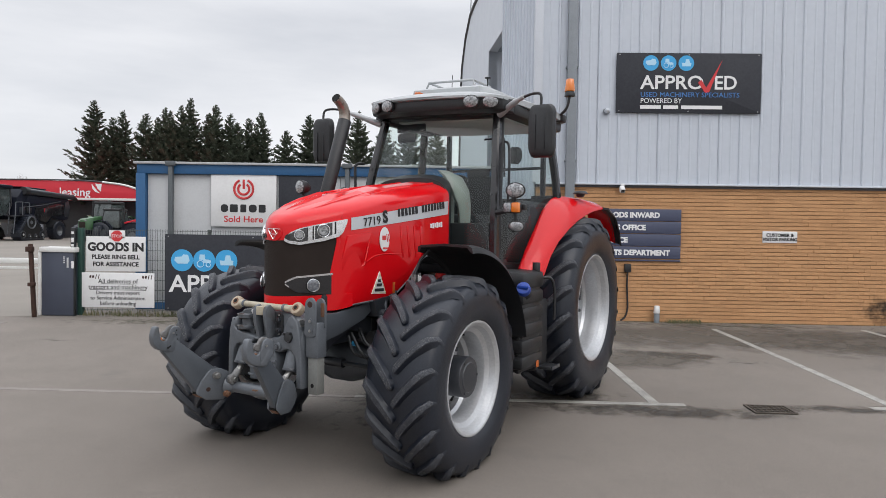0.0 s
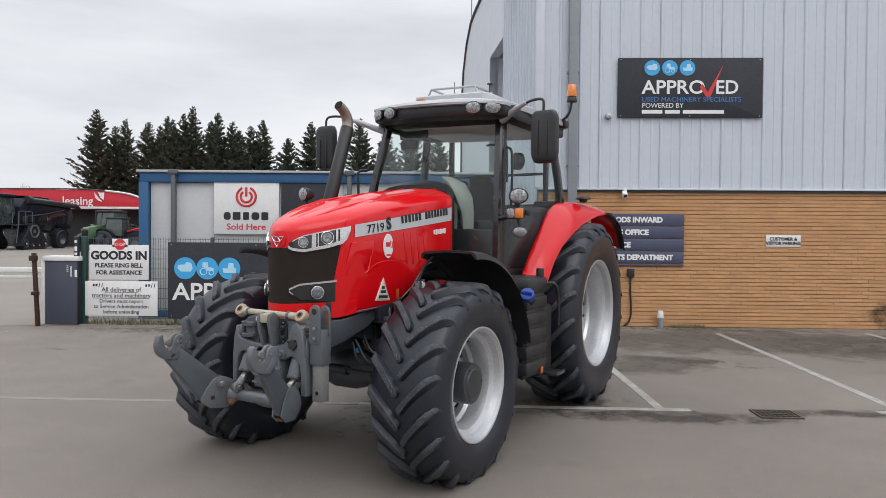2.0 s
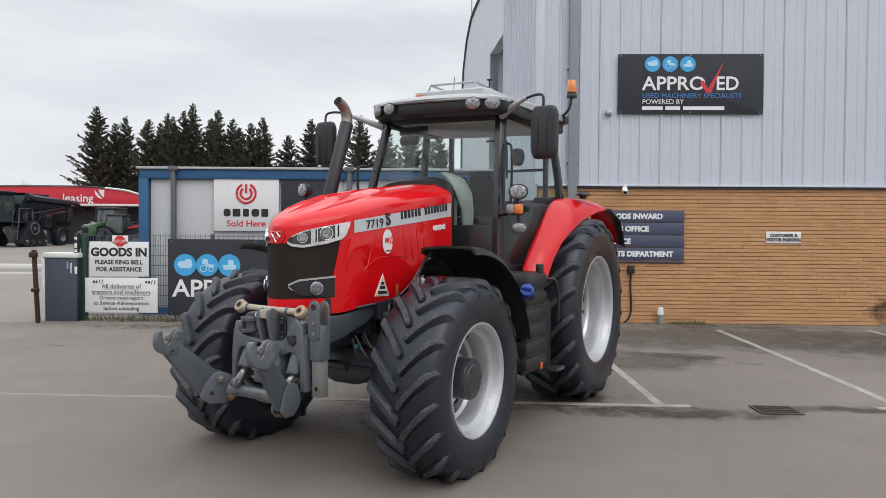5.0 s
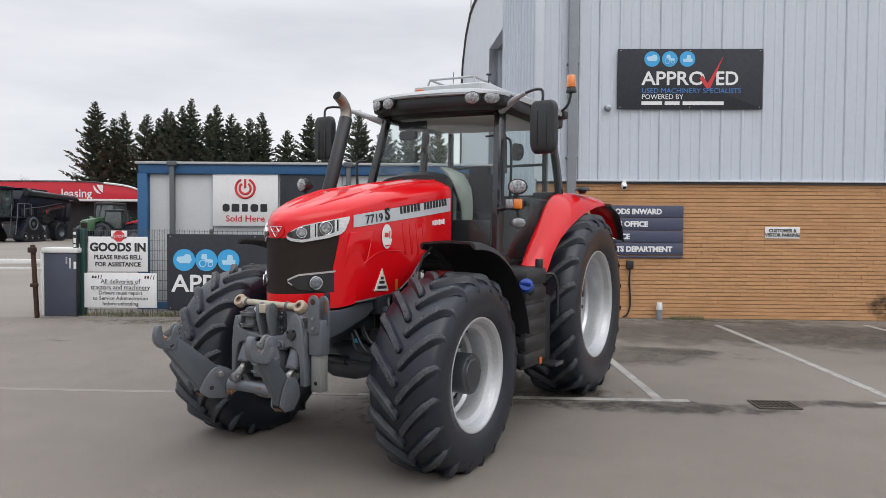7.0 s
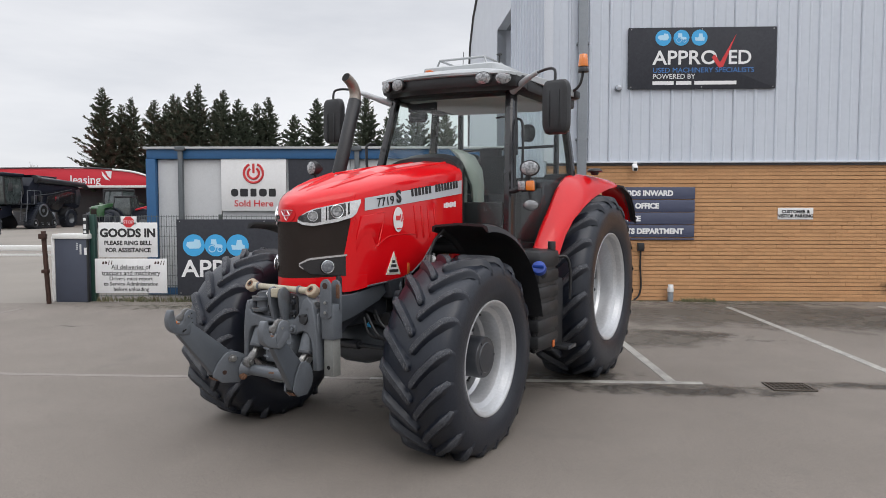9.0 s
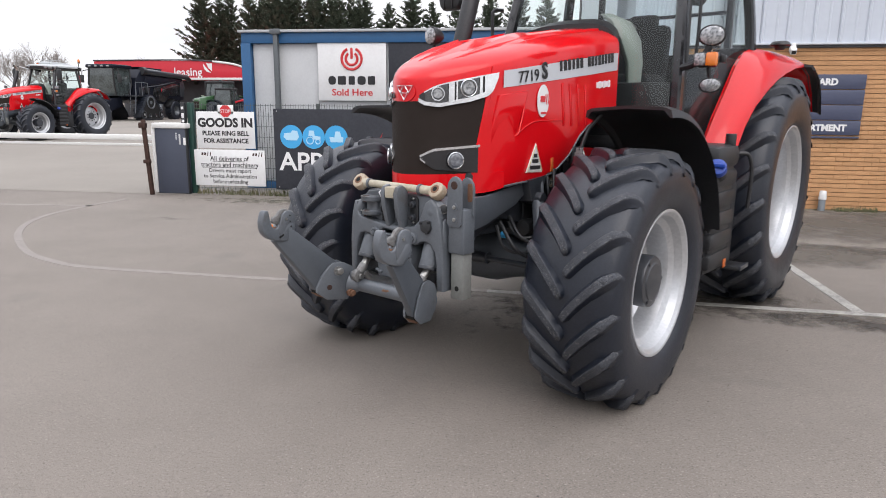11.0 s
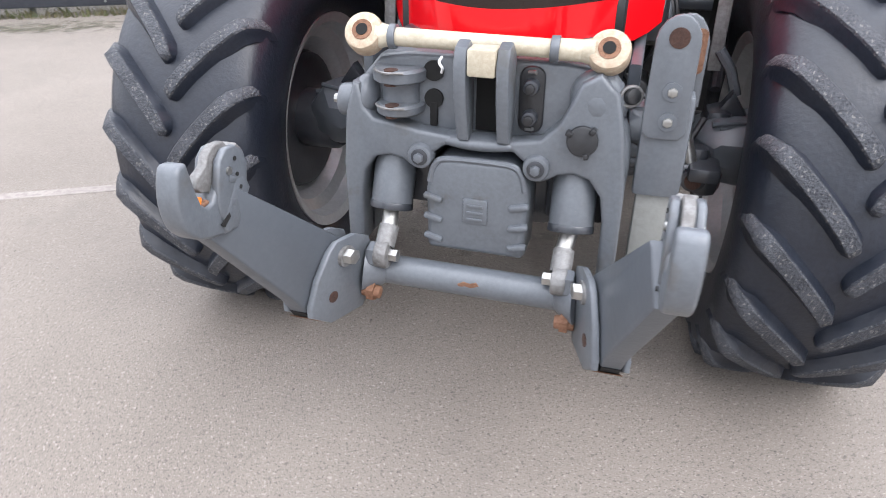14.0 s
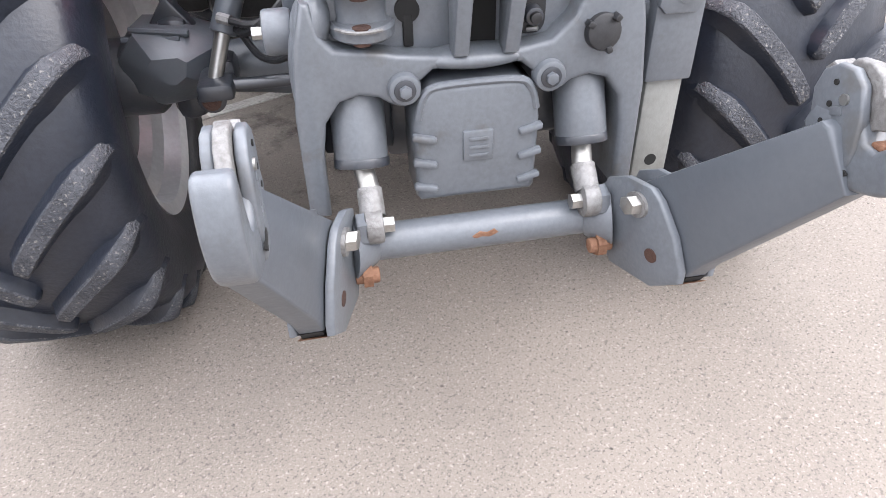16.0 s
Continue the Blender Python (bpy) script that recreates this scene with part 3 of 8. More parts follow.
sheet = None
x = LEFT
while x < RIGHT - 0.1:
    if sheet is None:
        sheet = part("cladding_sheet", ribbed_sheet(1.196, TOP_Z - CLAD_Z, 0.3987), M_CLAD, wall_2, sharp=20)
        ob = sheet
    else:
        ob = new("cladding_sheet", sheet.data)
        ob.parent = wall_2
    ob.location = (x, -0.035, CLAD_Z - 0.02)
    x += 1.2
part("drip_trim", box(((LEFT + RIGHT) / 2, -0.03, CLAD_Z - 0.02), (RIGHT - LEFT, 0.13, 0.035), 0.006), M_CLAD_TRIM, wall_2, "pale drip trim")
part("base_flashing", box(((LEFT + RIGHT) / 2, -0.012, CLAD_Z - 0.062), (RIGHT - LEFT, 0.07, 0.045), 0.004), M_DARK_TRIM, wall_2, "dark flashing over the bricks")
part("corner_trim", box((LEFT + 0.02, -0.03, (CLAD_Z + TOP_Z) / 2), (0.17, 0.14, TOP_Z - CLAD_Z), 0.01), M_CLAD_TRIM, wall_2, "pale corner flashing")

# side wall, running back from the corner
SIDE_WALL = pose(1.87, 13.25, 0, 0, 0, 96)  # its own x runs back along the wall, its +y side faces the yard
side_outline = [(0, 0), (3.82, 0), (3.82, 7.0), (5.95, 7.0), (5.95, 0), (12.1, 0), (12.05, 7.0), (11.7, 8.0), (10.9, 8.8), (9.8, 9.25), (9.0, 9.3), (0, 9.3)]
side = tagged(part("wall_3", prism(side_outline, "y", -0.25, 0.0), M_CLAD_TRIM), "pale grey metal side wall of the workshop", "wall", "", "structure")
side.matrix_world = SIDE_WALL
ob = part("ribbed_sheet", ribbed_sheet(3.6, 9.2, 0.30), M_CLAD, side, "grey ribbed sheet", sharp=20)
ob.matrix_local = pose(3.72, 0.02, 0.0, 0, 0, 180)
edge = [(12.12, 0, 0), (12.07, 0, 7.0), (11.72, 0, 8.02), (10.9, 0, 8.83), (9.8, 0, 9.28), (9.0, 0, 9.33), (0, 0, 9.33)]
part("roof_edge", sweep(edge, 0.07, seg=6), M_DARK_TRIM, side, "dark roof edge flashing")
part("jamb", box((3.85, -0.7, 3.5), (0.06, 1.4, 7.0)), M_CLAD_TRIM, side)
part("jamb", box((5.98, -0.7, 3.5), (0.06, 1.4, 7.0)), M_CLAD_TRIM, side)
part("soffit", box((4.9, -0.85, 7.03), (2.2, 1.2, 0.05)), M_PIPE, side, "grey soffit of the doorway")
door = tagged(part("door_1", box((4.9, -1.35, 3.5), (2.1, 0.06, 7.0)), M_PIPE), "grey roller shutter in the side wall", "shutter", "", "structure")
door.matrix_world = SIDE_WALL
for k in range(35):
    part("slat", box((4.9, -1.305, 0.1 + 0.2 * k), (2.04, 0.03, 0.185), 0.01), M_PIPE, door)
flood = empty("flood_lamp", SIDE_WALL @ pose(2.3, 0.1, 7.75), "black flood lamp on the side wall", "lamp")
part("bracket", box((0, -0.02, 0.05), (0.10, 0.2, 0.06), 0.01), M_BLACK, flood)
part("housing", box((0, 0.2, 0.0), (0.45, 0.22, 0.34), 0.03, pose(0, 0, 0, -30)), M_BLACK, flood)
mast = empty("mast", pose(1.25, 34.0, 0), "thin grey mast behind the workshop", "mast")
part("pole", cyl((0, 0, 0), (0, 0, 17.0), 0.035, 0.025, seg=10), M_PIPE, mast)
roof = tagged(part("roof_1", prism([(1.8, 13.2), (15.0, 12.75), (15.6, 30), (1.05, 22.0)], "z", 9.32, 9.42), M_CLAD_TRIM), "pale metal workshop roof", "roof", "", "structure")
wall_4 = tagged(part("wall_4", box((15.1, 21, 4.3), (0.25, 16.5, 8.7)), M_CLAD), "far side wall of the workshop", "wall", "", "structure")
wall_5 = tagged(part("wall_5", box((8, 29.5, 4.3), (14.5, 0.25, 8.7)), M_CLAD), "rear wall of the workshop", "wall", "", "structure")

downpipe = empty("downpipe", WALL, "grey rain downpipe fixed to the cladding", "downpipe")
part("pipe", box((-1.495, -0.13, 4.5), (0.18, 0.10, 8.9), 0.012), M_PIPE, downpipe)
for z in (3.2, 5.05, 6.9):
    part("bracket", box((-1.495, -0.09, z), (0.23, 0.14, 0.04), 0.008), M_PIPE, downpipe)


# ---- signs ----
def machine_icon(parent, cx, cz, r, y, kind):
    """A pale disc print of a small machine on a blue disc, facing -y."""
    disc = part("disc", prism(ellipse(cx, cz, r, r, 32), "y", y - 0.004, y), M_SKYBLUE, parent, "sky blue disc")
    bm = bmesh.new()
    q = y - 0.0085
    if kind == 1:
        for a, b, rr in ((-0.32, -0.3, 0.30), (0.38, -0.38, 0.2)):
            sweep([(cx + (a + rr * math.cos(t)) * r, q, cz + (b + rr * math.sin(t)) * r) for t in [k * 0.4488 for k in range(14)]], 0.045 * r, bm=bm, seg=4, closed=True)
        prism([(cx + a * r, cz + b * r) for a, b in ((-0.45, 0.1), (-0.4, 0.55), (0.05, 0.55), (0.1, 0.12), (0.6, 0.05), (0.62, -0.2), (0.0, -0.2), (-0.1, 0.05))], "y", q, q + 0.004, bm=bm)
    elif kind == 0:
        prism([(cx + a * r, cz + b * r) for a, b in ((-0.7, 0.0), (-0.6, 0.3), (0.0, 0.35), (0.1, 0.55), (0.55, 0.5), (0.7, 0.0), (0.5, -0.3), (-0.4, -0.3))], "y", q, q + 0.004, bm=bm)
    else:
        prism([(cx + a * r, cz + b * r) for a, b in ((-0.6, 0.05), (-0.15, 0.0), (-0.05, 0.5), (0.35, 0.5), (0.45, 0.05), (0.65, 0.0), (0.6, -0.4), (-0.5, -0.4))], "y", q, q + 0.004, bm=bm)
    part("print", bm, M_PALEBLUE, disc)


def approved_sign(name, m, k, label, small_print=True, board=(0, 0, 2.83, 1.18), dx=0.0, disc=0.152, disc_z=0.98):
    """The dark dealer board with discs, a red tick and lettering; k scales it, dx shifts the print along the board."""
    s = empty(name, m, label, "sign")
    bx, bz, bw, bh = (v * k for v in board)
    part("board", prism(rounded(bx + bw / 2, bz + bh / 2, bw, bh, 0.02), "y", -0.03, 0.0, 0.004), M_SIGN_DARK, s)
    for i, cx in enumerate((0.67, 1.015, 1.36)):
        machine_icon(s, (cx + dx) * k, disc_z * k, disc * k, -0.0305, i)
    f = lambda x, z: Matrix.Translation(((x + dx) * k, -0.033, z * k)) @ FRONT
    lettering("lettering", "APPRO", 0.375 * k, f(0.475, 0.475), M_LETTER, s, stretch=1.06, bold=0.006 * k)
    lettering("lettering", "ED", 0.375 * k, f(1.905, 0.475), M_LETTER, s, stretch=0.98, bold=0.006 * k)
    part("tick", prism([((a + dx) * k, b * k) for a, b in ((1.60, 0.60), (1.66, 0.66), (1.76, 0.50), (2.06, 1.04), (1.82, 0.42), (1.74, 0.40))], "y", -0.038, -0.031), M_RED_PRINT, s, "red tick")
    if small_print:
      lettering("lettering", "USED MACHINERY SPECIALISTS", 0.135 * k, f(0.475, 0.315), M_BLUE_LETTER, s, stretch=1.03)
      lettering("lettering", "POWERED BY", 0.135 * k, f(0.475, 0.195), M_LETTER, s, stretch=0.98)
      for a, b in ((0.475, 0.88), (0.93, 1.22), (1.28, 2.08)):
        part("printed_bar", box((((a + b) / 2 + dx) * k, -0.032, 0.115 * k), ((b - a) * k, 0.004, 0.07 * k)), M_LETTER, s)
    for a, b in ((0.02, 0.03), (0.98, 0.03), (0.02, 0.97), (0.98, 0.97), (0.5, 0.97), (0.5, 0.03)):
        a, b = bx + a * bw, bz + b * bh
        part("screw", cyl((a, -0.034, b), (a, -0.029, b), 0.012, seg=10), M_STEEL, s)
    return s


approved_sign("wall_sign", WALL @ pose(-0.61, -0.066, 4.165), 1.0, "charcoal dealer sign with blue discs and red tick on the cladding")
approved_sign("fence_banner", pose(-5.42, 12.80, -0.09), 1.25, "charcoal dealer banner with blue discs tied to the fence", False, (0, 0.18, 2.75, 1.19), -0.40, 0.172, 0.965)

board = empty("direction_board", WALL @ pose(-0.335, -0.015, 1.265), "navy direction board with white lettering on the brick wall", "sign")
for i, words in enumerate(("GOODS INWARD", "SALES OFFICE", "SERVICE", "PARTS DEPARTMENT")):
    z = 0.8775 - 0.25 * i
    panel = part("panel", box((0.215, -0.015, z), (1.73, 0.028, 0.238), 0.004), M_SIGN_NAVY, board)
    lettering("lettering", words, 0.145, Matrix.Translation((-0.50, -0.031, z - 0.050)) @ FRONT, M_LETTER, panel, stretch=1.0, bold=0.007)
part("bottom_rail", box((0.215, -0.018, -0.03), (1.73, 0.035, 0.03), 0.003), M_SIGN_NAVY, board)

notice = empty("parking_notice", WALL @ pose(2.36, -0.014, 1.625), "small white customer parking notice on the brick wall", "sign")
part("plate", box((0.34, -0.006, 0.115), (0.68, 0.012, 0.23), 0.003), M_SIGN_WHITE, notice)
lettering("lettering", "CUSTOMER &", 0.088, Matrix.Translation((0.34, -0.014, 0.125)) @ FRONT, M_INK, notice, "CENTER", 0.001, 1.0, 0.004)
lettering("lettering", "VISITOR PARKING", 0.088, Matrix.Translation((0.34, -0.014, 0.04)) @ FRONT, M_INK, notice, "CENTER", 0.001, 0.95, 0.004)

lamp = empty("security_lamp", WALL @ pose(-0.44, -0.10, 2.66), "small white security lamp on a wall bracket", "lamp")
part("bracket", box((0, 0.05, 0.05), (0.07, 0.1, 0.10), 0.01), M_SIGN_WHITE, lamp)
part("housing", box((-0.02, -0.04, -0.02), (0.10, 0.14, 0.10), 0.02, pose(0, 0, 0, 35)), M_SIGN_WHITE, lamp)
part("lens", box((-0.02, -0.10, -0.06), (0.07, 0.01, 0.06), 0.003, pose(0, 0, 0, 35)), M_HEAD_DARK, lamp)
vent = empty("cowl_vent", WALL @ pose(-0.79, -0.08, 4.19), "small grey round vent cowl on the cladding", "vent")
part("cowl", cyl((0, 0.03, 0), (0, -0.06, 0), 0.07, 0.055, bevel=0.015), M_PIPE, vent)
part("cap", cyl((0, -0.06, 0.0), (0, -0.09, -0.02), 0.058, 0.03), M_CLAD_TRIM, vent)
meter = empty("cable_box", WALL @ pose(-0.30, -0.05, 1.0), "black cable box with a cable down the brick wall", "electrical box")
part("box", box((0, 0, 0.08), (0.13, 0.10, 0.16), 0.01), M_BLACK, meter)
part("cable", sweep(bend([(0, -0.01, 0.02), (0.0, 0.01, -0.3), (0.02, 0.01, -0.7), (-0.03, 0.0, -0.9), (-0.12, 0.0, -0.98)]), 0.018, seg=8), M_BLACK, meter)
stub = empty("pipe_stub", WALL @ pose(0.28, -0.12, 0), "grey pipe stub with a white cap at the wall foot", "pipe")
part("pipe", cyl((0, 0, 0), (0, 0, 0.20), 0.055, seg=16), M_PIPE, stub)
part("cap", cyl((0, 0, 0.19), (0, 0, 0.34), 0.065, 0.05, seg=16, bevel=0.01), M_SIGN_WHITE, stub, "white cap")


def weeds(name, x0, x1, y0, y1, count, height, seed, label):
    """A straggle of thin blades along the foot of a wall or fence."""
    r = random.Random(seed)
    v, f = [], []
    for _ in range(count):
        x, y = r.uniform(x0, x1), r.uniform(y0, y1)
        h, a, w = height * r.uniform(0.3, 1), r.uniform(0, 6.28), r.uniform(0.004, 0.012)
        lean = r.uniform(0.1, 0.6) * h
        i = len(v)
        v += [(x - w * math.sin(a), y + w * math.cos(a), 0), (x + w * math.sin(a), y - w * math.cos(a), 0), (x + lean * math.cos(a) * 0.5 + w * 0.6, y + lean * math.sin(a) * 0.5, h * 0.65), (x + lean * math.cos(a), y + lean * math.sin(a), h)]
        f += [(i, i + 1, i + 2), (i, i + 2, i + 3)]
    return tagged(raw(name, v, f, M_WEED), label, "weeds", "", "stuff")


weeds("weeds", 4.45, 5.15, 12.93, 13.08, 260, 0.10, 3, "small weeds at the foot of the brick wall")
weeds("weeds", -7.1, -1.0, 12.72, 13.0, 1300, 0.14, 4, "dry grass and weeds under the mesh fence")
weeds("weeds", 2.4, 9.0, 12.98, 13.06, 400, 0.04, 6, "moss and weeds in the joint of the wall")

# ---- site office behind the fence ----
OY = 13.95
office = empty("site_office", pose(0, 0, 0), "blue-framed site office with pale grey panels", "portable building")
part("body", box((-2.75, OY + 1.32, 1.52), (7.4, 2.5, 2.9)), M_OFFICE_GREY, office)
part("top_band", box((-2.75, OY + 1.25, 2.99), (7.5, 2.62, 0.20), 0.01), M_OFFICE_BLUE, office, "blue roof band")
part("roof_trim", box((-2.75, OY + 1.25, 3.115), (7.6, 2.74, 0.05), 0.01), M_OFFICE_ROOF, office, "pale roof edge")
part("corner_post", box((-6.41, OY, 1.45), (0.20, 0.16, 2.88), 0.01), M_OFFICE_BLUE, office, "blue corner post")
part("base_rail", box((-2.75, OY, 0.08), (7.5, 0.14, 0.14), 0.01), M_OFFICE_BLUE, office)
for k in range(5):
    part("wall_panel", box((-5.62 + 1.37 * k, OY + 0.045, 1.52), (1.355, 0.03, 2.72), 0.006), M_OFFICE_GREY, office)
for x in (-5.76, -2.04):
    part("drainpipe", box((x, OY - 0.09, 1.56), (0.095, 0.10, 3.08), 0.012), M_DARK_PIPE, office, "grey square drainpipe")
    part("hopper", box((x, OY - 0.09, 3.10), (0.20, 0.15, 0.10), 0.012), M_DARK_PIPE, office)
gas = empty("gas_sign", pose(-4.93, OY, 1.79), "white bottled gas sign with a red flame ring", "sign")
part("board", box((0.69, -0.02, 0.55), (1.38, 0.03, 1.10), 0.004), M_SIGN_WHITE, gas)
rcx, rcz = 0.69, 0.80
ring = [(rcx + 0.20 * math.cos(radians(a)), -0.037, rcz + 0.20 * math.sin(radians(a))) for a in range(115, 426, 10)]
part("ring", sweep(ring, 0.026, seg=6), M_RED_PRINT, gas, "red ring")
ring = [(rcx + 0.115 * math.cos(radians(a)), -0.037, rcz + 0.115 * math.sin(radians(a))) for a in range(125, 416, 10)]
part("ring", sweep(ring, 0.026, seg=6), M_RED_PRINT, gas, "red ring")
part("flame", box((rcx, -0.037, rcz + 0.10), (0.05, 0.012, 0.20), 0.005), M_RED_PRINT, gas)
for i, w in enumerate((0.15, 0.165, 0.125, 0.165, 0.145)):
    x = 0.20 + 0.20 * i
    part("printed_bar", prism(rounded(x + 0.085, 0.39, w, 0.165, 0.06 if i in (0, 3) else 0.02), "y", -0.041, -0.036), M_INK, gas)
lettering("lettering", "Sold Here", 0.185, Matrix.Translation((0.69, -0.038, 0.10)) @ FRONT, M_RED_PRINT, gas, "CENTER", 0.001, 1.1, 0.003)
dark = empty("office_poster", pose(-3.50, OY, 1.79), "charcoal poster on the office wall", "sign")
part("board", box((0.56, -0.02, 0.55), (1.12, 0.03, 1.10), 0.004), M_SIGN_DARK, dark)
part("printed_bar", box((0.80, -0.037, 0.42), (0.36, 0.004, 0.10)), M_LETTER, dark)
part("printed_bar", box((0.85, -0.037, 0.60), (0.26, 0.004, 0.12)), M_RED_PRINT, dark)

# ---- mesh fence, notices, cabinet and barrier ----
FY = 12.86
fence = empty("mesh_fence", pose(0, 0, 0), "grey welded wire mesh fence on posts", "fence")
part("post", box((-7.10, FY, 0.86), (0.10, 0.10, 1.72), 0.01), M_GREEN_POST, fence, "dark green post")
for x in (-4.6, -2.1, 0.4):
    part("post", box((x, FY + 0.05, 0.86), (0.06, 0.06, 1.72), 0.008), M_FENCE, fence)
for x0 in (-7.04, -4.58, -2.08):
    bm = bmesh.new()
    for k in range(50):
        box((x0 + 0.049 * k + 0.02, FY, 0.90), (0.006, 0.006, 1.62), bm=bm)
    for k in range(9):
        for dy in (-0.006, 0.006):
            box((x0 + 1.23, FY + dy, 0.12 + 0.195 * k), (2.46, 0.006, 0.008), bm=bm)
    part("mesh_panel", bm, M_FENCE, fence)


def notice_board(name, x, z, w, h, label, lines, y=FY - 0.02):
    s = empty(name, pose(x, y, z), label, "sign")
    part("board", box((w / 2, -0.012, h / 2), (w, 0.02, h), 0.003), M_SIGN_WHITE, s)
    for text, size, zz, bold in lines:
        lettering("lettering", text, size, Matrix.Translation((w / 2, -0.0245, zz)) @ FRONT, M_INK, s, "CENTER", 0.001, 1.0, bold)
    return s


goods = notice_board("goods_notice", -6.98, 0.88, 1.16, 0.68, "white goods in notice with black lettering on the fence", (("GOODS IN", 0.225, 0.40, 0.010), ("PLEASE RING BELL", 0.116, 0.24, 0.004), ("FOR ASSISTANCE", 0.116, 0.10, 0.004)))
top = part("tab", box((0.60, -0.012, 0.72), (0.31, 0.02, 0.16), 0.003), M_SIGN_WHITE, goods)
part("stop_disc", prism(ellipse(0.60, 0.69, 0.115, 0.115, 8, radians(22.5)), "y", -0.0265, -0.0225), M_RED_PRINT, top, "red stop octagon")
lettering("lettering", "STOP", 0.085, Matrix.Translation((0.60, -0.0285, 0.66)) @ FRONT, M_LETTER, top, "CENTER", 0.0008)
deliver = notice_board("deliveries_notice", -7.06, 0.17, 1.42, 0.68, "white deliveries notice with black lettering on the fence", (("All deliveries of", 0.123, 0.475, 0.001), ("tractors and machinery", 0.123, 0.360, 0.001), ("Drivers must report", 0.104, 0.255, 0.001), ("to Service Administration", 0.104, 0.150, 0.001), ("before unloading", 0.104, 0.045, 0.001)), FY - 0.03)
for a, b, z in ((0.38, 1.03, 0.462), (0.16, 1.26, 0.345)):
    part("underline", box(((a + b) / 2, -0.0245, z), (b - a, 0.003, 0.009)), M_INK, deliver)
for x in (0.17, 1.20):
    for k in range(4):
        part("printed_bar", box((x + 0.055 * k, -0.0245, 0.60), (0.035 if k < 2 else 0.014, 0.003, 0.05 if k < 2 else 0.085), m=pose(0, 0, 0, 0, 12)), M_RUST, deliver)

cabinet = empty("barrier_cabinet", pose(-7.46, 12.86, 0), "blue-grey barrier cabinet with a pale rim", "barrier")
part("body", box((0, 0, 0.63), (0.62, 0.36, 1.24), 0.015), M_CABINET, cabinet)
part("rim", box((0, 0, 1.29), (0.70, 0.42, 0.10), 0.02), M_BOOM, cabinet, "pale top rim")
part("edge_strip", box((-0.345, 0, 0.65), (0.06, 0.38, 1.26), 0.01), M_BOOM, cabinet, "pale side strip")
part("key_plate", box((0.20, -0.185, 1.04), (0.035, 0.01, 0.20), 0.003), M_OFFICE_GREY, cabinet)
for k in range(4):
    part("printed_bar", box((0.13, -0.182, 1.15 - 0.035 * k), (0.03, 0.004, 0.022)), M_OFFICE_GREY, cabinet)
slim = empty("bell_post", pose(-7.17, 12.72, 0), "slim dark post with white labels beside the cabinet", "post")
part("post", box((0, 0, 0.86), (0.085, 0.07, 1.72), 0.01), M_BLACK, slim)
for z, h in ((1.62, 0.05), (1.48, 0.09), (1.38, 0.05), (1.0, 0.14)):
    part("label", box((0, -0.038, z), (0.05, 0.006, h), 0.002), M_SIGN_WHITE, slim)
rust = empty("rusty_post", pose(-7.78, 12.48, 0), "rusty leaning steel gate post", "post")
part("post", box((-0.04, 0, 0.70), (0.068, 0.068, 1.40), 0.01, pose(0, 0, 0, 0, -3)), M_RUST, rust)
part("hinge", box((-0.035, -0.03, 0.63), (0.12, 0.09, 0.07), 0.01), M_RUST, rust)
part("hinge", box((-0.07, -0.03, 1.30), (0.13, 0.09, 0.10), 0.01), M_RUST, rust)
boom = empty("barrier_boom", pose(-7.82, 12.95, 1.05), "white barrier boom lowered across the yard entrance", "barrier")
part("arm", box((-4.5, 0, 0), (9.0, 0.06, 0.11), 0.02), M_BOOM, boom)
part("lower_rail", box((-4.5, 0.02, -0.14), (9.0, 0.03, 0.05), 0.01), M_BOOM, boom)
rest = empty("boom_rest", pose(-16.9, 12.95, 0), "grey rest post of the barrier boom", "post")
part("post", box((0, 0, 0.5), (0.12, 0.12, 1.0), 0.01), M_PIPE, rest)

mossy = empty("wall_stain", WALL @ pose(5.0, -0.022, 0.30, 90, 0, 0), "dark damp stain on the bricks above the wall foot", "stain", "", "structure")
bm = bmesh.new()
bm.faces.new([bm.verts.new((a, b, 0.0)) for a, b in ellipse(0, 0, 0.95, 0.45, 28)])
part("patch", bm, M_DAMP_WALL, mossy)

# ---- the tractor: its own x is its left, y its back, z up; its front axle stands over the origin ----
TRACTOR = pose(-0.779, 5.276, 0, 0, 0, -30.63)
tractor = empty("tractor", TRACTOR, "red four-wheel-drive farm tractor with grey front linkage on asphalt", "tractor")


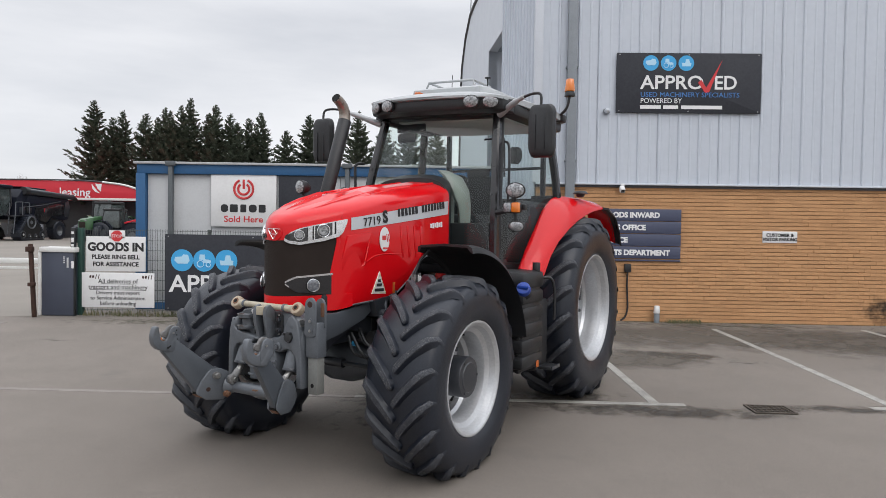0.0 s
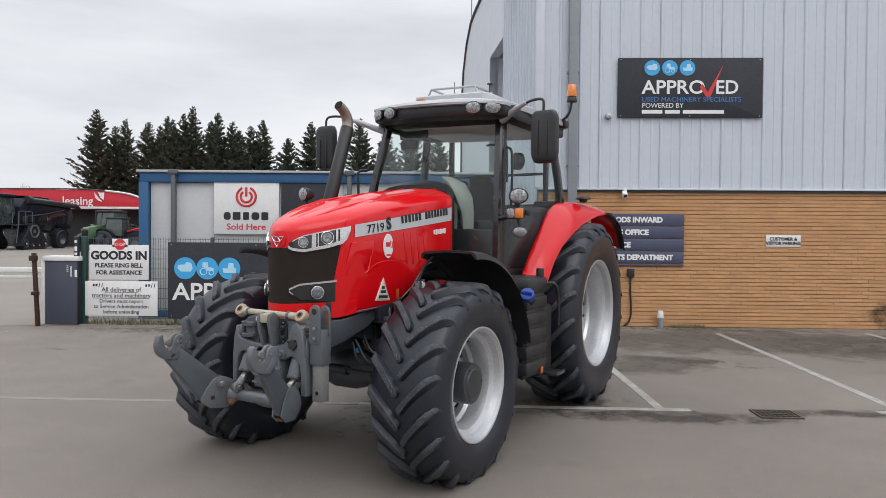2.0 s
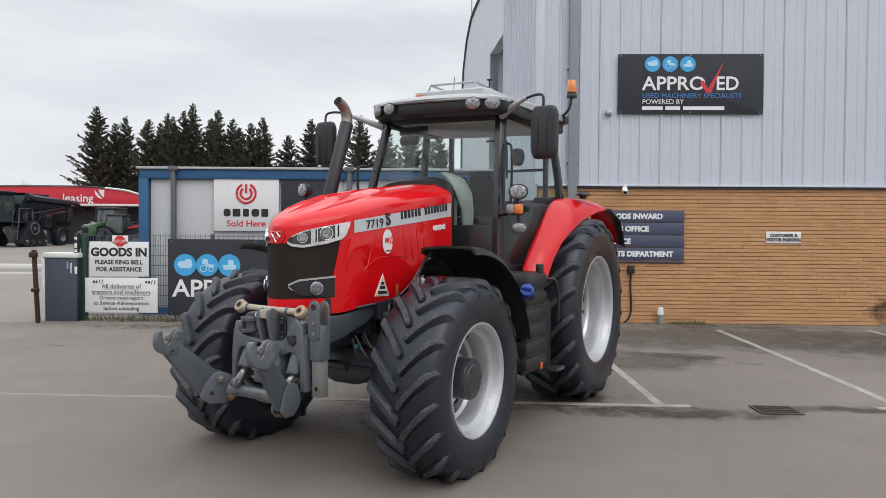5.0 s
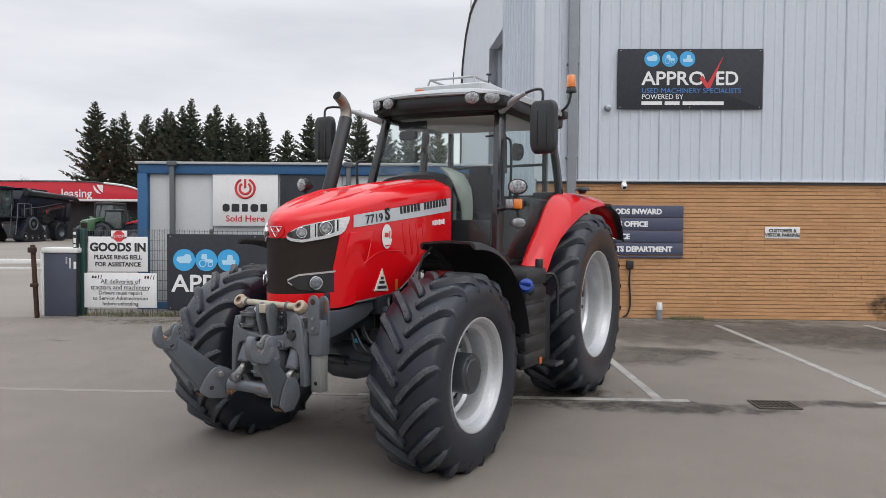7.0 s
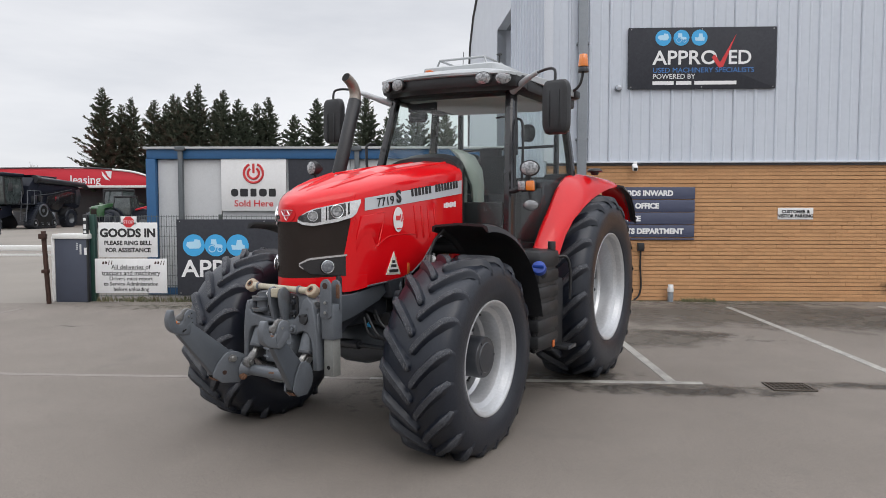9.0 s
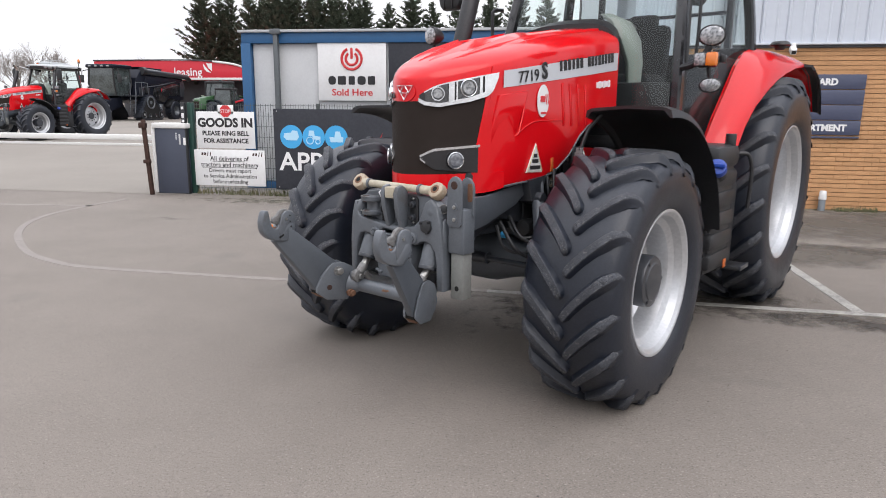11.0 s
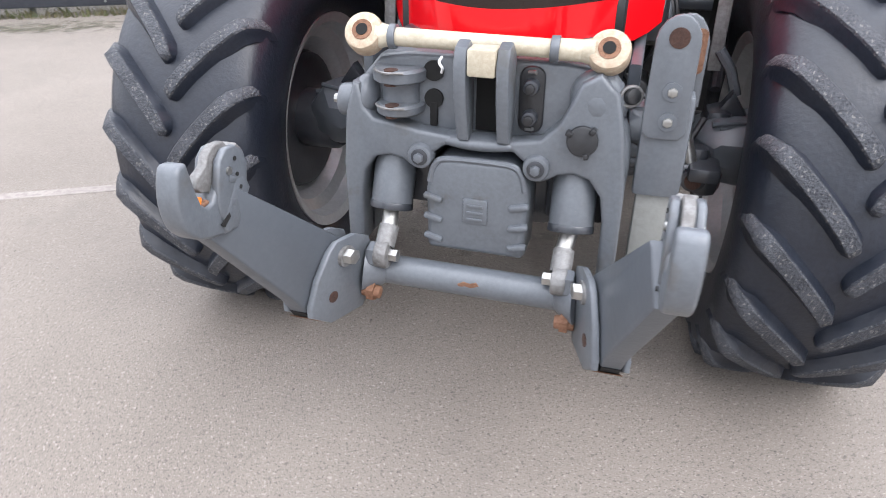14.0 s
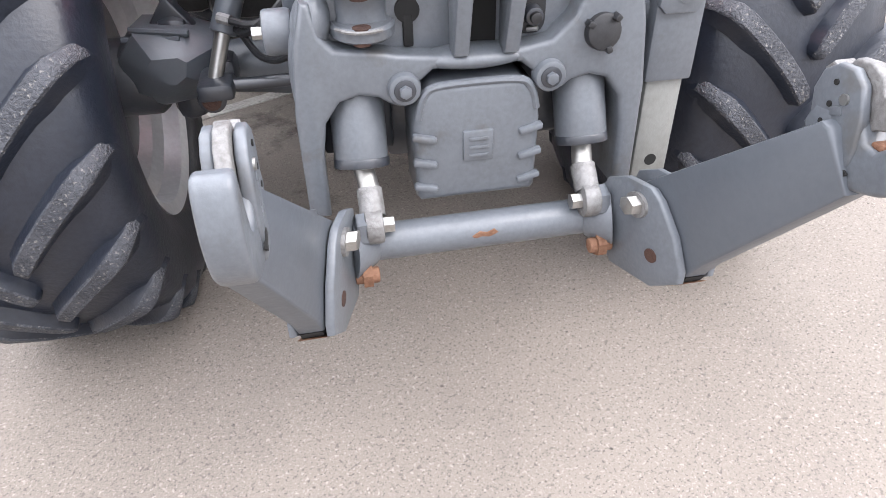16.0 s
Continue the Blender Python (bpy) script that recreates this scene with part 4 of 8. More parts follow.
def lug_rows(radius, width, lug_w, lug_h, s):
    """One tread bar on the side s of the crown, its nose at angle 0: rings of (x, angle, radius) from the nose to the shoulder."""
    h, w = radius - lug_h, width / 2
    span = 0.235 / radius * (width / 0.54)
    rows = []
    for u in (-0.035, -0.012, 0.03, 0.14, 0.28, 0.42, 0.56, 0.70, 0.82, 0.93, 1.0):
        nose = 0.45 if u < -0.02 else 0.80 if u < 0 else 1.0
        x = s * w * (0.045 + 0.915 * u)
        ang = -span * (math.copysign(abs(u) ** 0.85, u)) * 1.15
        drop = 0 if u < 0.72 else (u - 0.72) / 0.28
        top = radius - 0.010 * (abs(x) / w) ** 2 - 0.088 * drop ** 2.2
        base = h - 0.012 - 0.085 * drop ** 1.4
        top -= 0.020 if u < -0.02 else 0.004 if u < 0 else 0.0
        hw = lug_w / 2 * (1.0 + 0.15 * u) * nose
        if u > 0.9:
            x = s * w * (0.90 if u < 0.97 else 0.955)
        # the bar's sides stand across its own run
        dx, da = s * w * 1.06, -span * 1.15 * radius
        ln = math.hypot(dx, da)
        px, pa = -da / ln, dx / ln
        rows.append([(x + px * off * (0.5 if u > 0.9 else 1), ang + pa * off / radius, r) for off, r in ((-hw * 2.05, base), (-hw * 1.45, base + (top - base) * 0.40), (-hw * 1.08, top - 0.006), (-hw * 0.86, top), (hw * 0.86, top), (hw * 1.08, top - 0.006), (hw * 1.45, base + (top - base) * 0.40), (hw * 2.05, base))])
    return rows


def foot(bm, squash):
    """Flatten what would lie below the ground."""
    for v in bm.verts:
        if v.co.z < -squash:
            v.co.x *= 1 + 0.25 * (-squash - v.co.z)
            v.co.z = -squash
    return bm


def lug_mesh(rows, turn, squash, name):
    bm = bmesh.new()
    vs = [[bm.verts.new((x, r * math.cos(a + turn), r * math.sin(a + turn))) for x, a, r in ring] for ring in rows]
    for a, b in zip(vs, vs[1:]):
        for k in range(7):
            bm.faces.new((a[k], a[k + 1], b[k + 1], b[k])).material_index = 1 if 1 < k < 5 else 0
    bm.faces.new(vs[0])
    bm.faces.new(vs[-1][::-1])
    bmesh.ops.recalc_face_normals(bm, faces=bm.faces)
    foot(bm, squash)
    me = bpy.data.meshes.new(name)
    bm.to_mesh(me)
    bm.free()
    for m in (M_RUBBER, M_LUG):
        me.materials.append(m)
    me.polygons.foreach_set("use_smooth", [True] * len(me.polygons))
    me.set_sharp_from_angle(angle=radians(50))
    return me


def tyre_mesh(radius, width, rim, lug_h, squash, seg=96):
    """A tyre's carcass about the x axis; the outer side is +x. The foot is flattened where it bears on the ground."""
    bm = bmesh.new()
    h, w = radius - lug_h, width / 2
    side = h - rim
    prof = [(rim + 0.004, -w * 0.70), (rim + 0.018, -w * 0.84), (rim + 0.030, -w * 0.885), (rim + side * 0.16, -w * 0.93), (rim + side * 0.35, -w * 0.99), (rim + side * 0.6, -w * 1.0), (rim + side * 0.82, -w * 0.95), (h - 0.020, -w * 0.82), (h - 0.004, -w * 0.55), (h, -w * 0.2)]
    prof = prof + [(r, -x) for r, x in prof[::-1]]
    lathe(prof, 0, seg=seg, bm=bm)
    return foot(bm, squash)


def wheel(name, x, y, z, side, radius, width, rim, lugs, lug_w, lug_h, dish, hub_r, hub_out, bolts, label, phase=0.0, toe=0.0):
    """A wheel: tyre, tread bars, stepped rim, disc with bolts, hub. side is +1 for the tractor's left."""
    hold = part(name, lathe([(0.05, -0.03), (hub_r * 0.9, -0.03), (hub_r * 0.9, dish + 0.01), (0.05, dish + 0.01)], 0, seg=24, closed=True), M_CAST_DARK, tractor, label)
    hold.matrix_local = pose(x, y, z, 0, 0, toe) @ Matrix.Diagonal((side, 1, 1, 1))
    part("tyre", tyre_mesh(radius, width, rim, lug_h, z), M_RUBBER, hold, "black tyre", sharp=50)
    for s in (-1, 1):
        rows, shared = lug_rows(radius, width, lug_w, lug_h, s), None
        low = [a for ring in rows for _, a, _ in ring]
        for i in range(lugs):
            turn = 2 * math.pi * (i + (0.5 if s > 0 else 0)) / lugs + radians(phase)
            lug = None
            if any(radius * math.sin(a + turn) < -z + 0.002 for a in (min(low), max(low), sum(low) / len(low))):
                lug = new("lug", lug_mesh(rows, turn, z, "lug"))
            else:
                shared = shared or lug_mesh(rows, 0.0, 9.0, "lug")
                lug = new("lug", shared)
            lug.parent = hold
            if lug.data == shared:
                lug.rotation_euler = (turn, 0, 0)
    w = width / 2
    prof = [(rim + 0.020, w * 0.90), (rim + 0.026, w * 0.895), (rim + 0.027, w * 0.86), (rim + 0.002, w * 0.80), (rim - 0.010, w * 0.62), (rim - 0.019, w * 0.54), (rim - 0.048, w * 0.46), (rim - 0.052, w * 0.43), (rim - 0.058, w * 0.18), (rim - 0.064, w * 0.16), (rim - 0.082, w * 0.06), (rim - 0.088, -w * 0.30),
            (rim - 0.05, -w * 0.55), (rim - 0.012, -w * 0.64), (rim - 0.002, -w * 0.80), (rim + 0.024, -w * 0.85), (rim + 0.024, -w * 0.89), (rim - 0.012, -w * 0.83), (rim - 0.03, -w * 0.64), (rim - 0.07, -w * 0.54), (rim - 0.10, -w * 0.30),
            (rim - 0.096, w * 0.03), (rim - 0.076, w * 0.12), (rim - 0.074, w * 0.40), (rim - 0.060, w * 0.57), (rim - 0.028, w * 0.66), (rim - 0.012, w * 0.82), (rim + 0.010, w * 0.89)]
    part("rim", lathe(prof, 0, seg=72, closed=True), M_RIM, hold, "silver painted steel rim", sharp=16)
    disc = part("disc", lathe([(hub_r * 0.8, dish), (hub_r * 1.55, dish), (rim * 0.62, dish - 0.02), (rim - 0.10, dish - 0.075), (rim - 0.10, dish - 0.09), (rim * 0.62, dish - 0.034), (hub_r * 1.55, dish - 0.014), (hub_r * 0.8, dish - 0.014)], 0, seg=48, closed=True), M_RIM, hold, "silver wheel disc")
    for k in range(bolts):
        a = 2 * math.pi * (k + 0.5) / bolts
        c = (math.cos(a) * hub_r * 1.42, math.sin(a) * hub_r * 1.42)
        part("wheel_nut", cyl((dish, *c), (dish + 0.040, *c), 0.019, seg=6), M_CAST_DARK, disc)
    for k in range(6):
        a = 2 * math.pi * k / 6 + 0.2
        r0 = rim * 0.70
        bm = prism([(math.cos(a + da) * (r0 + dr), math.sin(a + da) * (r0 + dr)) for da, dr in ((-0.12, -0.03), (0.12, -0.03), (0.12, 0.03), (-0.12, 0.03))], "x", dish - 0.045, dish - 0.022)
        part("slot", bm, M_HOLE, disc, "dark opening in the disc")
    if hub_out > 0.1:
        # added dark disc: puts the shade behind the wheel disc into colour
        part("wheel_shade_plate", lathe([(0.06, dish - 0.10), (0.22, dish - 0.12), (rim - 0.13, dish - 0.11), (rim - 0.12, dish - 0.085), (0.06, dish - 0.085)], 0, seg=36, closed=True), M_CAST_DARK, hold, "dark plate added for the shade inside the wheel")
    hub = part("hub", lathe([(0.0, hub_out), (hub_r * 0.70, hub_out), (hub_r * 0.74, hub_out - 0.006), (hub_r * 0.96, hub_out - 0.010), (hub_r, hub_out - 0.022), (hub_r, dish)], 0, seg=40), M_CAST_DARK, hold, "dark grey planetary hub")
    for k in range(3):
        a = 2 * math.pi * k / 3
        c = (math.cos(a) * hub_r * 0.83, math.sin(a) * hub_r * 0.83)
        part("bolt", cyl((hub_out - 0.016, *c), (hub_out - 0.002, *c), 0.012, seg=6), M_CAST_DARK, hub)
    part("valve", cyl((w * 0.35, 0.0, rim - 0.09), (w * 0.55, 0.0, rim - 0.085), 0.006, seg=8), M_BLACK, hold)
    return hold


wheel("front_wheel", 0.912, 0.06, 0.682, 1, 0.742, 0.55, 0.393, 20, 0.040, 0.038, -0.015, 0.15, 0.20, 10, "front wheel with a silver rim", -4.4 + 1.15, 1.0)
wheel("front_wheel", -1.04, 0.0, 0.682, -1, 0.742, 0.55, 0.393, 20, 0.040, 0.038, -0.015, 0.15, 0.20, 10, "front wheel with a silver rim", -6.2 + 1.15, 1.0)
for side in (1, -1):
    wheel("rear_wheel", side * 0.875, 2.82, 0.945, side, 0.985, 0.64, 0.550, 21, 0.048, 0.044, 0.02, 0.15, 0.06, 10, "rear wheel with a silver rim", 0.0, 1.0)

# -- bonnet --
def half_width(y):
    nose = math.sqrt(max(y + 0.80, 0.0) / 3.0)
    return min(nose, 0.372 + 0.045 * min(max((y + 0.45) / 0.9, 0), 1)) if y < 0.6 else 0.417


def lerp_table(table, y):
    for (a, u), (b, v) in zip(table, table[1:]):
        if y <= b:
            return u + (v - u) * (y - a) / (b - a)
    return table[-1][1]


TOP = ((-0.80, 1.785), (-0.74, 1.84), (-0.62, 1.895), (-0.46, 1.945), (-0.3, 1.99), (-0.14, 2.03), (0.1, 2.075), (0.5, 2.135), (0.92, 2.192))
SHOULDER = ((-0.80, 1.735), (-0.6, 1.79), (-0.3, 1.86), (0.1, 1.935), (0.92, 2.05))
BOTTOM = ((-0.80, 1.165), (-0.55, 1.192), (-0.29, 1.212), (0.07, 1.228), (0.20, 1.285), (0.353, 1.385), (0.437, 1.49), (0.55, 1.545), (0.92, 1.60))
stations = [-0.7995, -0.797, -0.79, -0.778, -0.762, -0.74, -0.71, -0.675, -0.635, -0.59, -0.54, -0.48, -0.42, -0.35, -0.25, -0.15, 0, 0.15, 0.3, 0.42, 0.52, 0.64, 0.76, 0.86, 0.905, 0.92]


def bonnet_section(y, inset=0.0):
    w, zt, zs, zb = half_width(y) - inset, lerp_table(TOP, y) - inset, lerp_table(SHOULDER, y), lerp_table(BOTTOM, y)
    w = max(w, 0.004)
    pts = [(w * (0.985 if y > -0.4 else 1), y, zb), (w, y, zb + 0.02)]
    pts += [(w, y, zb + (zs - zb) * t) for t in (0.25, 0.5, 0.75, 0.96)]
    for k in range(1, 9):
        a = math.pi / 2 * k / 8
        pts.append((w * math.cos(a) ** 0.62, y, zs + (zt - zs) * math.sin(a) ** 0.9))
    return pts + [(-x, yy, z) for x, yy, z in pts[:-1][::-1]]


secs = [bonnet_section(y) for y in stations]
bonnet = part("bonnet", loft(secs, caps=True, closed=True), M_RED, tractor, "glossy red bonnet", sharp=28)


def on_nose(outline, lift, mat, name, parent, label="", thick=0.006, mirror=False):
    """A panel on the curved nose: an outline of (x, z), set lift in front of the skin."""
    bm = bmesh.new()
    pts = [(-a, b) for a, b in outline][::-1] if mirror else outline
    front = [bm.verts.new((a, -0.80 + 3.0 * a * a - lift, b)) for a, b in pts]
    back = [bm.verts.new((a, -0.80 + 3.0 * a * a - lift + thick, b)) for a, b in pts]
    bm.faces.new(front)
    n = len(pts)
    for i in range(n):
        bm.faces.new((front[i], back[i], back[(i + 1) % n], front[(i + 1) % n]))
    bmesh.ops.triangulate(bm, faces=[f for f in bm.faces if len(f.verts) > 4])
    return part(name, bm, mat, parent, label)


def nose_strip(name, lower, upper, x0, x1, lift, mat, parent, label="", n=14, mirror=False, thick=0.01):
    """A band over the nose between two height functions of x."""
    bm, cols = bmesh.new(), []
    s = -1 if mirror else 1
    for k in range(n + 1):
        x = x0 + (x1 - x0) * k / n
        y = -0.80 + 3.0 * x * x
        nx, ny = 6 * x, -1.0
        ln = math.hypot(nx, ny)
        ox, oy = x + nx / ln * lift, y + ny / ln * lift
        bx, by = x - nx / ln * thick, y - ny / ln * thick
        cols.append([bm.verts.new((s * ox, oy, lower(x))), bm.verts.new((s * ox, oy, upper(x))), bm.verts.new((s * bx, by, upper(x))), bm.verts.new((s * bx, by, lower(x)))])
    for a, b in zip(cols, cols[1:]):
        for k in range(4):
            bm.faces.new((a[k], a[(k + 1) % 4], b[(k + 1) % 4], b[k]))
    bm.faces.new(cols[0])
    bm.faces.new(cols[-1][::-1])
    return part(name, bm, mat, parent, label)


def table(*pairs):
    return lambda x: lerp_table(pairs, abs(x))


grille = nose_strip("grille", lambda x: 1.272 + 0.05 * abs(x) ** 1.5, table((0, 1.665), (0.06, 1.665), (0.34, 1.71)), -0.315, 0.315, 0.004, M_GRILLE, bonnet, "dark brown-black mesh grille", 24)
for mir in (False, True):
    low_edge, high_edge = table((0.085, 1.664), (0.11, 1.646), (0.17, 1.636), (0.27, 1.666), (0.322, 1.697), (0.336, 1.726), (0.350, 1.80)), table((0.085, 1.696), (0.11, 1.715), (0.16, 1.750), (0.28, 1.795), (0.350, 1.824))
    lampset = nose_strip("headlamp", low_edge, high_edge, 0.088, 0.350, 0.008, M_BLACK_GLOSS, bonnet, "headlamp cluster with silver edges", 20, mir)
    nose_strip("trim", low_edge, lambda x: min(high_edge(x), low_edge(x) + 0.020 + 0.06 * max(0, x - 0.20)), 0.086, 0.349, 0.016, M_CHROME, lampset, "silver lower edge", 20, mir)
    nose_strip("trim", low_edge, high_edge, 0.312, 0.350, 0.017, M_CHROME, lampset, "silver outer edge", 6, mir)
    nose_strip("trim", low_edge, high_edge, 0.203, 0.222, 0.016, M_CHROME, lampset, "silver divider", 4, mir)
    nose_strip("trim", low_edge, high_edge, 0.228, 0.233, 0.015, M_CHROME, lampset, "silver divider", 3, mir)
    nose_strip("trim", low_edge, high_edge, 0.298, 0.306, 0.016, M_CHROME, lampset, "silver divider", 3, mir)
    nose_strip("trim", lambda x: high_edge(x) - 0.007, high_edge, 0.11, 0.350, 0.015, M_CHROME, lampset, "silver upper edge", 12, mir)
    nose_strip("lens", lambda x: low_edge(x) + 0.022, lambda x: high_edge(x) - 0.008, 0.115, 0.200, 0.013, M_HEAD_DARK, lampset, "dark glossy lens", 8, mir)
    nose_strip("lens", lambda x: low_edge(x) + 0.024, lambda x: high_edge(x) - 0.008, 0.235, 0.296, 0.013, M_HEAD_DARK, lampset, "dark glossy lens", 8, mir)
    s = -1 if mir else 1
    for x, z, r in ((0.165, 1.705, 0.030), (0.266, 1.738, 0.040)):
        y = -0.80 + 3 * x * x
        d = Vector((6 * x, -1, 0)).normalized()
        c = Vector((x, y, z)) + d * 0.010
        p, q = c, c + d * 0.012
        part("bulb", cyl((s * p.x, p.y, p.z), (s * q.x, q.y, q.z), r, r * 0.8, seg=24), M_LENS, lampset, "clear round projector")
        e, g = d.cross(Vector((0, 0, 1))), Vector((0, 0, 1))
        hoop = [c + d * 0.006 + (e * math.cos(a) + g * math.sin(a)) * r * 1.12 for a in [2 * math.pi * k / 24 for k in range(24)]]
        part("ring", sweep([(s * h.x, h.y, h.z) for h in hoop], 0.004, seg=6, closed=True), M_CHROME, lampset, "silver ring")
    fog_low, fog_high = table((0.09, 1.362), (0.15, 1.306), (0.30, 1.284)), table((0.09, 1.370), (0.148, 1.405), (0.30, 1.427))
    fog = nose_strip("fog_lamp", fog_low, fog_high, 0.093, 0.298, 0.010, M_BLACK_GLOSS, bonnet, "black fog lamp recess", 14, mir)
    nose_strip("trim", lambda x: fog_high(x) - 0.002, lambda x: fog_high(x) + 0.011, 0.092, 0.302, 0.016, M_CHROME, fog, "silver trim", 14, mir)
    nose_strip("trim", lambda x: fog_low(x) - 0.002, lambda x: fog_low(x) + 0.008, 0.092, 0.116, 0.015, M_CHROME, fog, "silver trim", 4, mir)
    nose_strip("grille_cheek", lambda x: 1.272, lambda x: 1.285 + max(0.0, x - 0.278) / 0.040 * 0.40, 0.280, 0.335, 0.007, M_RED, bonnet, "red panel beside the grille", 10, mir)
    x, z = 0.226, 1.354
    d = Vector((6 * x, -1, 0)).normalized()
    c = Vector((x, -0.80 + 3 * x * x, z)) + d * 0.010
    q = c + d * 0.018
    part("bezel", cyl((s * c.x, c.y, c.z), (s * q.x, q.y, q.z), 0.050, 0.043, seg=24), M_BLACK_GLOSS, fog, "black bezel")
    p, q = c + d * 0.018, c + d * 0.026
    part("lens", cyl((s * p.x, p.y, p.z), (s * q.x, q.y, q.z), 0.040, 0.030, seg=20), M_FOG, fog, "clear round lens")
    e, g = d.cross(Vector((0, 0, 1))), Vector((0, 0, 1))
    hoop = [c + d * 0.020 + (e * math.cos(a) + g * math.sin(a)) * 0.043 for a in [2 * math.pi * k / 24 for k in range(24)]]
    part("ring", sweep([(s * h.x, h.y, h.z) for h in hoop], 0.004, seg=6, closed=True), M_CHROME, fog, "silver ring")
# red bumper lip under the grille, and the badge of three triangles
nose_strip("lower_lip", table((0, 1.168), (0.31, 1.170), (0.34, 1.178), (0.372, 1.196)), lambda x: 1.275 + 0.05 * abs(x) ** 1.5, -0.372, 0.372, 0.007, M_RED, bonnet, "red lower lip", 24)
badge = on_nose(ellipse(0.012, 1.715, 0.060, 0.052, 20), 0.010, M_RED, "badge", bonnet, "red badge with silver triangles")
for a, b in ((-0.016, 1.732), (0.040, 1.732), (0.012, 1.695)):
    tri = [(a - 0.024, b + 0.014), (a + 0.024, b + 0.014), (a, b - 0.022)]
    bm = sweep([(x, -0.816 + 3 * x * x, z) for x, z in tri], 0.0042, seg=5, closed=True)
    part("triangle", bm, M_CHROME, badge, "silver triangle outline")


def side_band(name, y0, y1, low, high, mat, parent, lift=0.004, n=16, label="", side=1):
    """A decal or panel that follows the bonnet's side between two height functions of y."""
    bm, cols = bmesh.new(), []
    for k in range(n + 1):
        y = y0 + (y1 - y0) * k / n
        w = half_width(y) + lift
        zs = lerp_table(SHOULDER, y)
        def px(z):
            over = max(0.0, z - zs)
            return side * (w - over * over * 3.0)
        cols.append((bm.verts.new((px(low(y)), y, low(y))), bm.verts.new((px((low(y) + high(y)) / 2), y, (low(y) + high(y)) / 2)), bm.verts.new((px(high(y)), y, high(y)))))
    for a, b in zip(cols, cols[1:]):
        for k in range(2):
            bm.faces.new((a[k], a[k + 1], b[k + 1], b[k]))
    return part(name, bm, mat, parent, label)


stripe_low, stripe_high = (lambda y: 1.742 + (y + 0.42) * 0.120), (lambda y: 1.832 + (y + 0.42) * 0.140)
for side in (1, -1):
    stripe = side_band("stripe", -0.40, 0.90, lambda y: min(stripe_low(y), lerp_table(SHOULDER, y)), stripe_high, M_DECAL, bonnet, 0.004, 18, "silver bonnet stripe", side)
    if side == 1:
        put = lambda y, z: Matrix.Translation((half_width(y) + 0.009, y, z)) @ pose(0, 0, 0, 0, 0, -2.6) @ SIDE @ pose(0, 0, 0, 0, 0, 7.0)
        lettering("lettering", "7719", 0.092, put(-0.280, 1.772), M_INK, stripe, depth=0.0015, stretch=1.12)
        lettering("lettering", "S", 0.128, put(-0.050, 1.806), M_INK, stripe, depth=0.002, bold=0.004)
        for i in range(15):
            if i == 6:
                continue
            y = 0.15 + 0.047 * i
            part("printed_bar", box((half_width(y) + 0.006, y, 1.868 + y * 0.135), (0.004, 0.033 if i % 3 else 0.026, 0.062), m=pose(0, 0, 0, 7.4)), M_INK, stripe)
        for i in range(6):
            part("printed_bar", box((half_width(0.6) + 0.003, 0.615 + 0.034 * i, 1.792 + 0.003 * i), (0.005, 0.024, 0.046 if i % 2 else 0.036), m=pose(0, 0, 0, 4)), M_LETTER, bonnet, "white printed mark")
        rs = part("round_sticker", prism(ellipse(-0.027, 1.679, 0.064, 0.094, 28), "x", half_width(0) + 0.001, half_width(0) + 0.005), M_SIGN_WHITE, bonnet, "white round sticker")
        part("printed_bar", box((half_width(0) + 0.006, -0.035, 1.69), (0.003, 0.05, 0.035)), M_RED_PRINT, rs)
        for k in range(2):
            part("printed_bar", box((half_width(0) + 0.006, 0.003 + 0.022 * k, 1.69), (0.003, 0.008, 0.06), m=pose(0, 0, 0, 12)), M_RED_PRINT, rs)
        part("printed_bar", box((half_width(0) + 0.006, -0.02, 1.61), (0.003, 0.06, 0.012)), M_RED_PRINT, rs)
        ws = part("warning_triangle", prism([(-0.180, 1.268), (0.006, 1.258), (-0.081, 1.436)], "x", half_width(-0.1) + 0.000, half_width(-0.1) + 0.005), M_SIGN_WHITE, bonnet, "pale triangular sticker with black bars")
        part("border", sweep([(half_width(-0.1) + 0.005, -0.168, 1.275), (half_width(-0.1) + 0.005, -0.006, 1.266), (half_width(-0.1) + 0.005, -0.081, 1.422)], 0.004, seg=4, closed=True), M_YELLOW, ws)
        for z, wd in ((1.362, 0.036), (1.330, 0.066), (1.292, 0.115)):
            part("printed_bar", box((half_width(-0.1) + 0.006, -0.085, z), (0.003, wd, 0.022), m=pose(0, 0, 0, -2)), M_INK, ws)
        part("reflector", box((half_width(0.05) + 0.004, 0.100, 1.298), (0.006, 0.028, 0.085), 0.002), M_ORANGE, bonnet, "orange and white reflector tab")
    # creases and louvres pressed into the side
    edge = [(-0.43, 1.705), (-0.19, 1.735), (-0.275, 1.50), (-0.50, 1.36)]
    inside = [(half_width(y) + dx, y, z) for (y, z), dx in zip(edge, (0.020, 0.014, 0.004, 0.002))]
    bm = bmesh.new()
    top_v = [bm.verts.new((side * x, y, z)) for x, y, z in inside]
    low_v = [bm.verts.new((side * (half_width(y) - 0.004), y, z)) for y, z in edge]
    bm.faces.new(top_v)
    for k in range(4):
        bm.faces.new((top_v[k], top_v[(k + 1) % 4], low_v[(k + 1) % 4], low_v[k]))
    bmesh.ops.bevel(bm, geom=list(top_v[0].link_edges) + list(top_v[2].link_edges), offset=0.005, segments=2, affect="EDGES", profile=0.5)
    part("pressed_panel", bm, M_RED, bonnet, "red pressed side panel", sharp=60)
